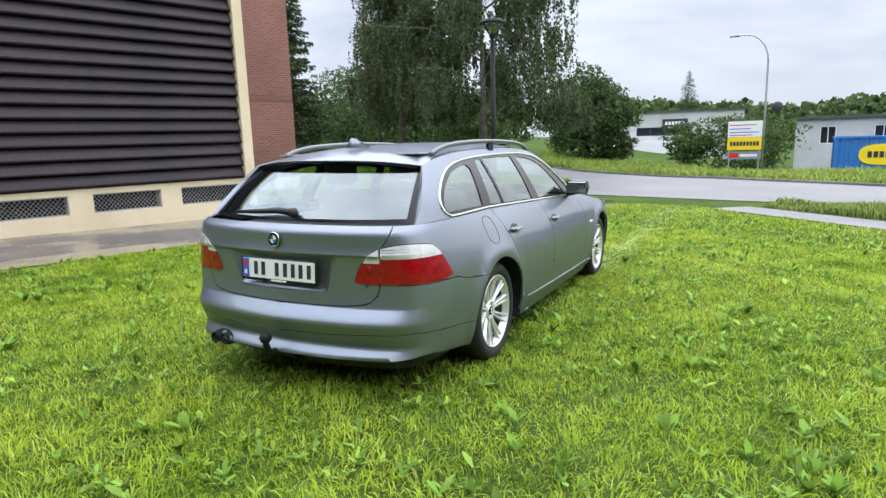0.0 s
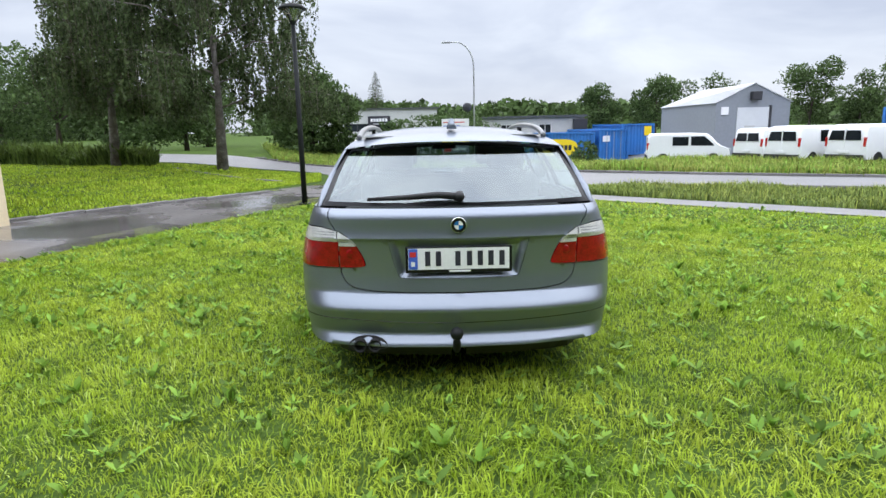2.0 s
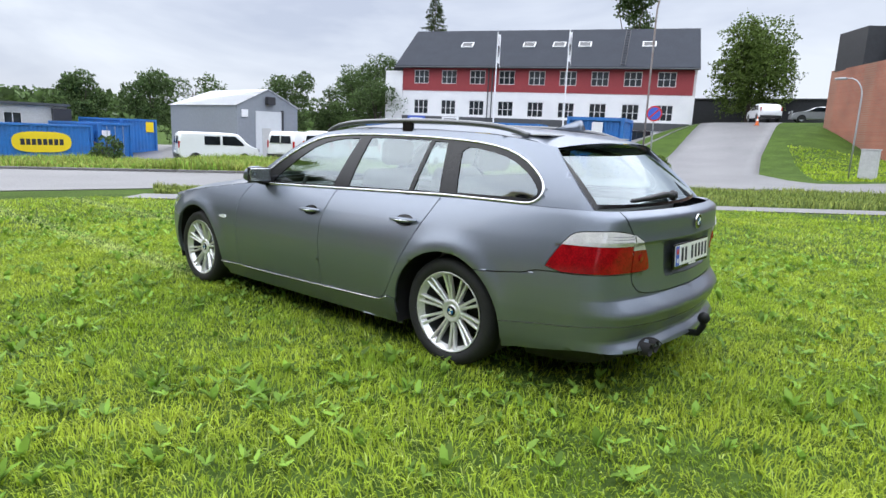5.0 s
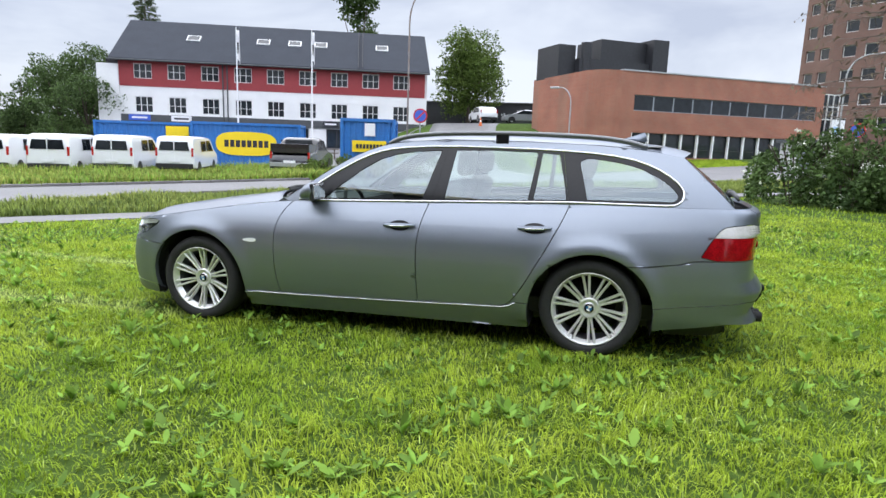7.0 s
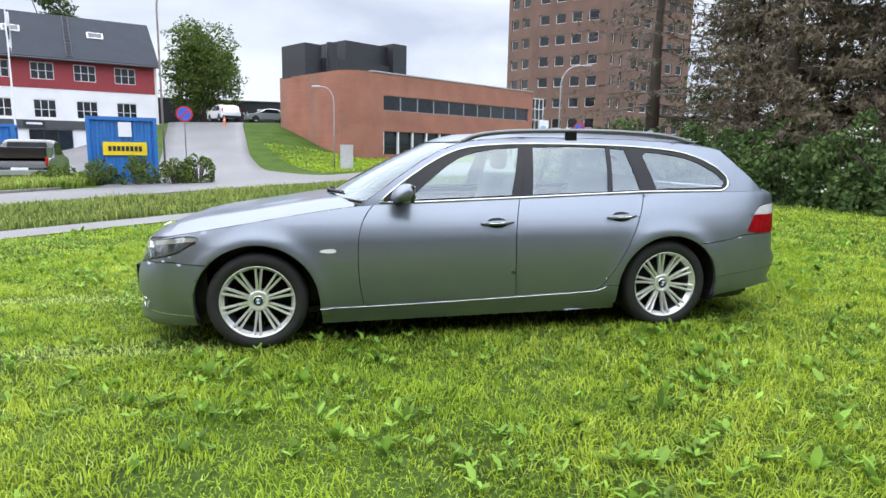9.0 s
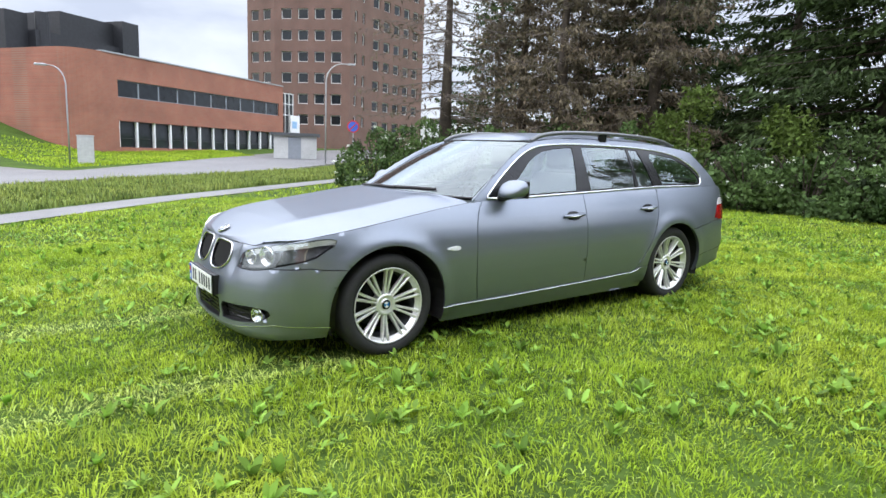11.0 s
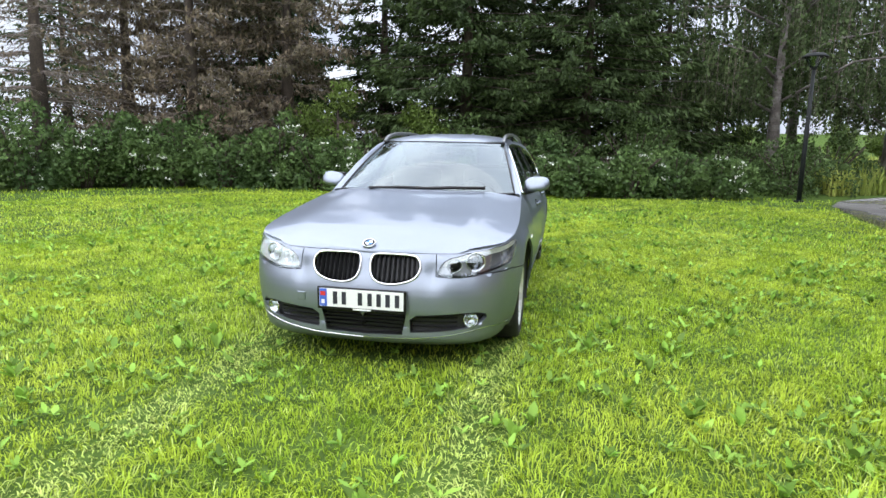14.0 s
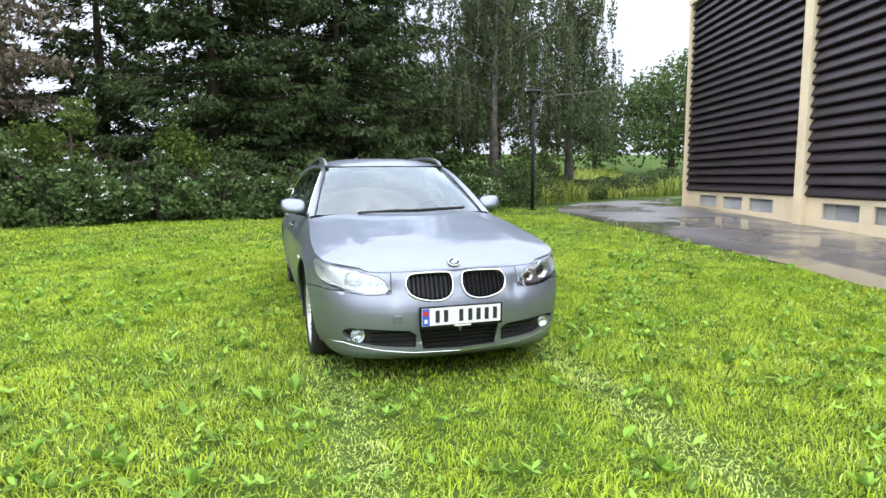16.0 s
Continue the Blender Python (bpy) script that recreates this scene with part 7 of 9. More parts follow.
# ---- mirrors, handles, trims ----
for side in (1, -1):
    bm = bmesh.new()
    bmesh.ops.create_cube(bm, size=1.0, matrix=Matrix.Translation((0, 0, 0)))
    bmesh.ops.subdivide_edges(bm, edges=bm.edges[:], cuts=3, use_grid_fill=True)
    for v in bm.verts:
        x, y, z = v.co * 2
        k = 1 / max(1e-6, (abs(x) ** 2.7 + abs(y) ** 2.7 + abs(z) ** 2.7) ** (1 / 2.7))
        x, y, z = x * k, y * k, z * k
        v.co = Vector((side * (0.905 + 0.105 * x), 0.475 + (0.055 + 0.018 * (y > 0)) * y - 0.02 * x - 0.034 * z * (y > 0), 1.018 + 0.062 * z + 0.006 * x))
    mr = part("door_mirror", bm, M_PAINT, car, smooth=True)
    bm = bmesh.new()
    box(bm, (side * 0.905 - 0.085, 0.415, 0.968), (side * 0.905 + 0.085, 0.424, 1.064), 0.004)
    part("mirror_glass", bm, M_CHROME, mr)
    part("mirror_frame", boxes(((side * 0.905 - 0.098, 0.4245, 0.958), (side * 0.905 + 0.098, 0.445, 1.072), 0.006)), M_PLASTIC, mr)
    bm = bmesh.new()
    tube(bm, [(side * 0.80, 0.52, 0.955), (side * 0.86, 0.50, 0.968), (side * 0.90, 0.485, 0.985)], 0.028, 8)
    part("mirror_arm", bm, M_PLASTIC, mr, smooth=True)
    for y0, y1, z in ((-0.048, -0.272, 0.802), (-0.968, -1.186, 0.824)):
        c = (y0 + y1) / 2
        bm = bmesh.new()
        vs = []
        for f in np.linspace(0, 1, 12):
            y = y0 + (y1 - y0) * f
            q = skirt_at(s_side(y), z)
            lift = 0.018 + 0.024 * math.sin(math.pi * f)
            h = 0.009 + 0.008 * math.sin(math.pi * f)
            vs.append([bm.verts.new(((q.x + dx) * side, y, z + dz + 0.006 * f)) for dx, dz in ((lift - 0.014, -h), (lift, -h * 0.7), (lift + 0.004, 0), (lift, h * 0.7), (lift - 0.014, h))])
        for i in range(11):
            for j in range(5):
                bm.faces.new((vs[i][j], vs[i][(j + 1) % 5], vs[i + 1][(j + 1) % 5], vs[i + 1][j]))
        bm.faces.new(vs[0])
        bm.faces.new(list(reversed(vs[-1])))
        bmesh.ops.recalc_face_normals(bm, faces=bm.faces[:])
        hd = part("door_handle", bm, M_PAINT, car, "body-coloured door handle with a chrome blade", True)
        bm = bmesh.new()
        pts = [((q := skirt_at(s_side(c + 0.075 * math.cos(a)), z + 0.034 * math.sin(a))).x * side + 0.0015 * side, q.y, q.z) for a in np.linspace(0, 2 * math.pi, 24, endpoint=False)]
        vs = [bm.verts.new(p) for p in pts]
        bm.faces.new(vs)
        part("handle_bowl", bm, M_GLOSSBLACK, hd)
        bm = bmesh.new()
        q = skirt_at(s_side(c), z)
        tube(bm, [((q.x + 0.014 + 0.030 * math.sin(math.pi * f)) * side, y0 + (y1 - y0) * f, z - 0.002 + 0.006 * f) for f in np.linspace(0.04, 0.96, 10)], 0.005, 6)
        part("chrome_blade", bm, M_CHROME, hd, smooth=True)
    bm = bmesh.new()
    vs = [bm.verts.new(((q := skirt_at(s_side(0.982 + 0.054 * math.cos(a)), 0.647 + 0.0135 * math.sin(a) * (1 - 0.3 * math.cos(a)))).x * side + 0.006 * side * math.cos(0), q.y, q.z)) for a in np.linspace(0, 2 * math.pi, 20, endpoint=False)]
    bm.faces.new(vs)
    r = bmesh.ops.extrude_face_region(bm, geom=bm.faces[:])
    for v in [g for g in r["geom"] if isinstance(g, bmesh.types.BMVert)]:
        v.co.x -= 0.012 * side
    part("side_indicator", bm, M_HAZY, car)
# fuel flap, on the right rear wing
bm = bmesh.new()
fl = loop([(s_side(-1.47 + a), 0.862 + b) for a, b in ((-0.085, -0.085), (0.085, -0.085), (0.085, 0.085), (-0.085, 0.085))], 2)
vs = [bm.verts.new((q := skirt_at(s, z)) + Vector((0.0012, 0, 0))) for s, z in fl]
tube(bm, [skirt_at(s, z) for s, z in fl], 0.002, 5, closed=True)
part("fuel_flap_seam", bm, M_GLOSSBLACK, car)

# number plates: the characters stand as plain bars
def number_plate(y, z, turn, tilt, name):
    p = part(name, boxes(((-0.275, 0.0, -0.072), (0.275, 0.012, 0.064), 0.004)), M_GLOSSBLACK, car, "white number plate in a black frame")
    p.matrix_basis = pose(0, y, z, tilt, 0, turn)
    part("plate_sheet", boxes(((-0.26, -0.004, -0.054), (0.26, 0.001, 0.056))), M_PLATE, p)
    part("blue_band", boxes(((-0.258, -0.006, -0.052), (-0.212, -0.0035, 0.054))), M_BLUEP, p)
    part("band_mark", boxes(((-0.252, -0.0075, 0.012), (-0.220, -0.0055, 0.038))), M_REDP, p)
    part("band_letter", boxes(((-0.246, -0.0075, -0.036), (-0.226, -0.0055, -0.012))), M_PLATE, p)
    for x in (-0.16, -0.105, -0.005, 0.055, 0.11, 0.165, 0.222):
        part("character_bar", boxes(((x - 0.0135, -0.006, -0.036), (x + 0.0135, -0.0035, 0.040))), M_INK, p)
    part("frame_print", boxes(((-0.05, -0.004, -0.068), (0.06, -0.001, -0.058))), M_PLATE, p)


number_plate(-2.515, 0.728, 0, -3, "rear_number_plate")
number_plate(2.338, 0.432, 180, 0, "front_number_plate")
part("plate_carrier", boxes(((-0.26, 2.29, 0.37), (0.26, 2.325, 0.49))), M_PLASTIC, car)


def badge(y, z, m, r):
    bm = bmesh.new()
    lathe(bm, [(0.0, r), (0.006, r), (0.009, r * 0.92), (0.006, r * 0.86), (0.007, r * 0.5), (0.0075, 0.0001)], seg=36)
    b = part("badge", bm, M_CHROME, car, "round chrome-ringed badge in black, blue and white", True)
    b.matrix_basis = m
    bm = bmesh.new()
    lathe(bm, [(0.0070, r * 0.86), (0.0085, r * 0.84), (0.0085, r * 0.56), (0.0075, r * 0.54)], seg=36)
    part("badge_ring", bm, M_GLOSSBLACK, b)
    for k in range(4):
        bm = bmesh.new()
        vs = [bm.verts.new((0.0092, 0, 0))] + [bm.verts.new((0.0088, r * 0.55 * math.cos(a), r * 0.55 * math.sin(a))) for a in np.linspace(k * math.pi / 2, (k + 1) * math.pi / 2, 8)]
        bm.faces.new(vs)
        part("badge_quarter", bm, M_BLUEENAMEL if k % 2 else M_PLATE, b)


badge(0, 0, Matrix.Translation((0, -2.531, 0.904)) @ Matrix.Rotation(radians(-90), 4, "Z"), 0.041)
badge(0, 0, Matrix.Translation((0, 2.178, 0.742)) @ Matrix.Rotation(radians(90), 4, "Z") @ Matrix.Rotation(radians(-62), 4, "Y"), 0.041)

# wipers
for pts in (((0.42, 0.925, 0.972), (0.15, 0.955, 0.985), (-0.12, 0.958, 0.985)), ((0.02, 0.962, 0.982), (-0.28, 0.93, 0.992), (-0.52, 0.855, 0.992))):
    bm = bmesh.new()
    tube(bm, [Vector(p) + Vector((0, 0.012, 0.012)) for p in pts], 0.009, 6)
    wp = part("wiper", bm, M_PLASTIC, car)
    bm = bmesh.new()
    tube(bm, [Vector(p) + Vector((0, 0.002, 0.0)) for p in pts], 0.006, 4)
    part("wiper_blade", bm, M_RUBBER, wp)
bm = bmesh.new()
tube(bm, [(0.01, -2.375, 1.035), (-0.10, -2.372, 1.045), (-0.30, -2.362, 1.032), (-0.475, -2.34, 1.024)], 0.014, 6, radii=[0.022, 0.02, 0.015, 0.010])
rw = part("rear_wiper", bm, M_PLASTIC, car, smooth=True)
bm = bmesh.new()
bmesh.ops.create_uvsphere(bm, u_segments=12, v_segments=8, radius=0.03)
part("wiper_boss", bm, M_PLASTIC, rw, smooth=True).matrix_basis = pose(0.012, -2.375, 1.035)

# exhaust and tow hitch
tail_y = skirt_at(s_rear(0.48), 0.28).y
# closed near-black oval: the shade in the opening is given as colour
bm = bmesh.new()
oval = [(0.487 + 0.105 * math.cos(a), 0.272 + 0.046 * math.sin(a)) for a in np.linspace(0, 2 * math.pi, 28, endpoint=False)]
rim_v = [bm.verts.new(((q := skirt_at(s_rear(x), z)).x * -1, q.y - 0.004, q.z)) for x, z in oval]
back_v = [bm.verts.new((v.co.x, v.co.y + 0.06, v.co.z)) for v in rim_v]
bm.faces.new(rim_v)
for k in range(28):
    bm.faces.new((rim_v[k], rim_v[(k + 1) % 28], back_v[(k + 1) % 28], back_v[k]))
ex = part("exhaust_opening", bm, M_DARK, car)
for dx in (-0.525, -0.448):
    bm = bmesh.new()
    for r in lathe(bm, [(0.10, 0.034), (-0.022, 0.034), (-0.022, 0.029), (0.08, 0.029), (0.08, 0.0001)], seg=20):
        for v in r:
            a, b, c = v.co
            v.co = Vector((dx + b, tail_y + a, 0.272 + c))
    bmesh.ops.recalc_face_normals(bm, faces=bm.faces[:])
    part("exhaust_pipe", bm, M_DARK, ex, "near-black exhaust pipe", True)
bm = bmesh.new()
tube(bm, [(-0.02, -2.30, 0.27), (-0.02, -2.50, 0.255), (-0.02, -2.60, 0.27), (-0.02, -2.625, 0.32), (-0.02, -2.625, 0.345)], 0.020, 10)
bmesh.ops.create_uvsphere(bm, u_segments=16, v_segments=10, radius=0.034, matrix=Matrix.Translation((-0.02, -2.625, 0.362)))
part("tow_hitch", bm, M_BLACKSTEEL, car, "tow ball with a black cap", True)
part("hitch_opening", boxes(((-0.17, -2.538, 0.256), (0.13, -2.42, 0.288), 0.008)), M_PLASTIC, car)
bm = bmesh.new()
q = skirt_at(s_front(0.40), 0.415)
box(bm, (0.372, q.y - 0.004, 0.392), (0.428, q.y + 0.008, 0.444), 0.004)
part("tow_eye_cover", bm, M_PAINT, car)

# ---- cabin fittings ----
def seat(x, y, wide, name="seat"):
    bm = bmesh.new()
    box(bm, (x - wide / 2, y - 0.22, 0.42), (x + wide / 2, y + 0.30, 0.60), 0.05)
    st = part(name, bm, M_SEAT, car)
    bm = bmesh.new()
    box(bm, (-wide / 2, -0.07, 0.0), (wide / 2, 0.07, 0.60), 0.05)
    part("backrest", bm, M_SEAT, st, smooth=True).matrix_basis = pose(x, y - 0.24, 0.52, 16, 0, 0)
    for dx in ((0,) if wide < 0.7 else (-0.38, 0.38)):
        bm = bmesh.new()
        box(bm, (-0.13, -0.05, 0.0), (0.13, 0.05, 0.18), 0.04)
        part("headrest", bm, M_SEAT, st, smooth=True).matrix_basis = pose(x + dx, y - 0.42, 1.13, 8, 0, 0)
    return st


seat(0.37, -0.08, 0.50)
seat(-0.37, -0.08, 0.50)
seat(0.0, -0.95, 1.24, "rear_seat")
part("dashboard", boxes(((-0.70, 0.42, 0.60), (0.70, 0.86, 0.92), 0.05)), M_PLASTIC, car)
part("load_cover", boxes(((-0.66, -2.15, 0.90), (0.66, -1.35, 0.93))), M_SEAT, car)
part("cabin_floor", boxes(((-0.72, -2.1, 0.24), (0.72, 0.9, 0.34))), M_PLASTIC, car)
part("headlining", boxes(((-0.54, -1.85, 1.352), (0.54, -0.12, 1.358))), M_CONCRETE, car)
bm = bmesh.new()
tube(bm, [(-0.37 + 0.18 * math.cos(a), 0.36 + 0.06 * math.sin(a), 0.86 + 0.17 * math.sin(a)) for a in np.linspace(0, 2 * math.pi, 24, endpoint=False)], 0.015, 6, closed=True)
part("steering_wheel", bm, M_PLASTIC, car)
part("interior_mirror", boxes(((-0.11, 0.20, 1.25), (0.11, 0.23, 1.31), 0.01)), M_PLASTIC, car)
flat.free()
sheet.free()

# ==== trees, shrubs and grass ====
rng = np.random.default_rng(7)


def leaf_mat(name, c1, c2, transl=0.3, rough=0.55, scale=0.6):
    return mat(name, c1, rough, vary=0.12, scale=scale, fine=6, second=c2, island=0.55, transl=transl, spec=0.12)


M_BIRCHLEAF = leaf_mat("birch_leaves", (0.098, 0.135, 0.054), (0.054, 0.080, 0.031))
M_LEAF = leaf_mat("broad_leaves", (0.095, 0.145, 0.048), (0.056, 0.092, 0.030))
M_LEAFLIGHT = leaf_mat("light_leaves", (0.120, 0.17, 0.040), (0.080, 0.125, 0.026))
M_HEDGE = leaf_mat("shrub_leaves", (0.118, 0.180, 0.058), (0.042, 0.078, 0.026))
M_NEEDLE = leaf_mat("spruce_needles", (0.066, 0.098, 0.032), (0.030, 0.048, 0.018), 0.12, 0.7)
M_DEADNEEDLE = leaf_mat("brown_dry_needles", (0.185, 0.142, 0.098), (0.110, 0.100, 0.062), 0.2, 0.8)
M_BLOSSOM = leaf_mat("white_blossom", (0.75, 0.76, 0.70), (0.62, 0.64, 0.55), 0.3)
M_TWIG = mat("bare_twigs", (0.19, 0.155, 0.13), 0.9, vary=0.3, scale=3, island=0.3)


def grass_mat(name, pale, mid, deep):
    """Lawn blades: broad yellow-green and deep green drifts, smaller tufts, and each blade a little off its neighbours."""
    m = bpy.data.materials.new(name)
    m.use_nodes = True
    t = m.node_tree
    b = t.nodes["Principled BSDF"]
    b.inputs["Roughness"].default_value, b.inputs["Specular IOR Level"].default_value = 0.5, 0.10
    co = t.nodes.new("ShaderNodeTexCoord")

    def drift(scale, lo, hi, detail):
        n = t.nodes.new("ShaderNodeTexNoise")
        n.inputs["Scale"].default_value, n.inputs["Detail"].default_value = scale, detail
        t.links.new(co.outputs["Object"], n.inputs["Vector"])
        r = t.nodes.new("ShaderNodeMapRange")
        r.inputs["From Min"].default_value, r.inputs["From Max"].default_value = lo, hi
        t.links.new(n.outputs["Fac"], r.inputs["Value"])
        return r.outputs[0]

    def blend(fac, a, c):
        x = t.nodes.new("ShaderNodeMix")
        x.data_type = "RGBA"
        t.links.new(fac, x.inputs[0])
        for k, v in ((6, a), (7, c)):
            if isinstance(v, tuple):
                x.inputs[k].default_value = (*v, 1)
            else:
                t.links.new(v, x.inputs[k])
        return x.outputs[2]
    low = blend(drift(0.55, 0.36, 0.64, 4), pale, mid)
    col = blend(drift(2.2, 0.50, 0.74, 5), low, deep)
    g = t.nodes.new("ShaderNodeNewGeometry")
    rr = t.nodes.new("ShaderNodeMapRange")
    rr.inputs["To Min"].default_value, rr.inputs["To Max"].default_value = 0.60, 1.32
    t.links.new(g.outputs["Random Per Island"], rr.inputs["Value"])
    hs = t.nodes.new("ShaderNodeHueSaturation")
    t.links.new(col, hs.inputs["Color"])
    t.links.new(rr.outputs[0], hs.inputs["Value"])
    t.links.new(hs.outputs[0], b.inputs["Base Color"])
    tr = t.nodes.new("ShaderNodeBsdfTranslucent")
    t.links.new(hs.outputs[0], tr.inputs[0])
    ms = t.nodes.new("ShaderNodeMixShader")
    ms.inputs[0].default_value = 0.35
    t.links.new(b.outputs[0], ms.inputs[1])
    t.links.new(tr.outputs[0], ms.inputs[2])
    t.links.new(ms.outputs[0], t.nodes["Material Output"].inputs[0])
    return m


M_GRASS = grass_mat("grass_blades", (0.425, 0.525, 0.056), (0.305, 0.440, 0.032), (0.158, 0.272, 0.022))
M_GRASSDRY = leaf_mat("dry_grass_blades", (0.50, 0.58, 0.17), (0.38, 0.48, 0.10), 0.3, 0.6, 1.2)
M_WEED = leaf_mat("broad_weed_leaves", (0.270, 0.430, 0.070), (0.160, 0.290, 0.045), 0.35, 0.45, 2.0)
M_VERGE = leaf_mat("verge_leaves", (0.235, 0.290, 0.080), (0.120, 0.170, 0.045), 0.3, 0.6, 1.1)
M_MEADOW = leaf_mat("meadow_grass", (0.340, 0.370, 0.090), (0.220, 0.290, 0.060), 0.35, 0.6, 0.35)


def quads(centres, size, aspect=0.55, flat=0.0, droop=None):
    """Leaves: one small pointed quad at each centre, turned at random."""
    n = len(centres)
    a = rng.normal(size=(n, 3))
    if droop is not None:
        a = a * 0.45 + np.asarray(droop)
    a /= np.linalg.norm(a, axis=1)[:, None]
    b = rng.normal(size=(n, 3))
    b[:, 2] *= 1 - flat
    b -= (b * a).sum(1)[:, None] * a
    b /= np.linalg.norm(b, axis=1)[:, None]
    s = (size * rng.uniform(0.6, 1.35, n))[:, None]
    V = np.stack([centres - a * s * 0.5, centres + b * s * aspect * 0.5 - a * s * 0.05, centres + a * s * 0.5, centres - b * s * aspect * 0.5 - a * s * 0.05], 1).reshape(-1, 3)
    F = np.arange(4 * n).reshape(-1, 4)
    return V, F


def prisms(P0, P1, r0, r1):
    """Twigs: a three-sided bar from each P0 to its P1."""
    P0, P1 = np.asarray(P0, float), np.asarray(P1, float)
    n = len(P0)
    d = P1 - P0
    d /= np.maximum(np.linalg.norm(d, axis=1), 1e-6)[:, None]
    ref = np.where(np.abs(d[:, 2:3]) > 0.9, np.array([[1.0, 0, 0]]), np.array([[0, 0, 1.0]]))
    a = np.cross(d, ref)
    a /= np.linalg.norm(a, axis=1)[:, None]
    b = np.cross(d, a)
    r0, r1 = np.broadcast_to(r0, n)[:, None], np.broadcast_to(r1, n)[:, None]
    ring = [(math.cos(q), math.sin(q)) for q in (0, 2.094, 4.189)]
    V = np.stack([P0 + (a * c + b * s) * r0 for c, s in ring] + [P1 + (a * c + b * s) * r1 for c, s in ring], 1).reshape(-1, 3)
    k = np.arange(n)[:, None] * 6
    F = np.concatenate([k + np.array([[0, 1, 4, 3]]), k + np.array([[1, 2, 5, 4]]), k + np.array([[2, 0, 3, 5]])])
    return V, F


def child(ob, parent, label=""):
    ob.parent = parent
    return tagged(ob, label=label) if label else ob


def trunk_part(th, pts, r0, r1, material):
    bm = bmesh.new()
    n = len(pts)
    tube(bm, pts, r0, 10, [r0 + (r1 - r0) * (k / (n - 1)) ** 0.8 + (0.35 * r0 if k == 0 else 0) for k in range(n)])
    return part("trunk", bm, material, th, smooth=True)


def limbs(th, starts, ends, r, material, name="limb"):
    for a, b in zip(starts, ends):
        bm = bmesh.new()
        a, b = Vector(a), Vector(b)
        mid = a.lerp(b, 0.5) + Vector((0, 0, 0.12 * (b - a).length))
        tube(bm, [a, mid, b], r, 6, [r, r * 0.7, r * 0.3])
        part(name, bm, material, th, smooth=True)


def blob_tree(name, x, y, r, h, n, leaf, material, label, trunk_h=0.25, lobes=9, squash=0.8, category="tree", bark=None, z=None, group=""):
    """A broadleaf crown: many lobes, each a shell of leaves with gaps between them."""
    z0 = hz(x, y) if z is None else z
    th = empty(name, pose(x, y, z0), label, category, group)
    cz = h * (trunk_h + (1 - trunk_h) / 2)
    rz = h * (1 - trunk_h) / 2
    pts = []
    per = n // lobes
    for k in range(lobes):
        a = 2 * math.pi * k / lobes * 2.4 + rng.uniform(-0.4, 0.4)
        f = rng.uniform(0.25, 0.72)
        c = np.array([r * f * math.cos(a), r * f * math.sin(a), cz + rz * rng.uniform(-0.75, 0.72)])
        taper = 1 - 0.45 * max(0, (c[2] - cz) / rz)
        c[:2] *= taper
        d = rng.normal(size=(per, 3))
        d /= np.linalg.norm(d, axis=1)[:, None]
        rad = r * rng.uniform(0.32, 0.5)
        bump = 1 + 0.25 * np.sin(d[:, 0] * 7 + k) * np.sin(d[:, 1] * 6 + 2 * k) + 0.18 * np.sin(d[:, 2] * 9 + k)
        rr = rad * bump * rng.uniform(0.55, 1.05, per) ** 0.5
        pts.append(c + d * rr[:, None] * np.array([1, 1, squash]))
    P = np.concatenate(pts)
    P = P[P[:, 2] > 0.1]
    V, F = quads(P, leaf)
    child(np_mesh("crown", V, F, material), th)
    trunk_part(th, [(0, 0, -0.1), (0.05, 0, h * 0.3), (0, 0.05, h * 0.7)], max(0.06, r * 0.05), 0.03, bark or M_BARK)
    idx = rng.integers(0, len(P), 5)
    limbs(th, [(0, 0, h * 0.28 + 0.05 * k) for k in range(5)], [tuple(P[i] * np.array([0.8, 0.8, 0.95])) for i in idx], max(0.03, r * 0.022), bark or M_BARK)
    return th


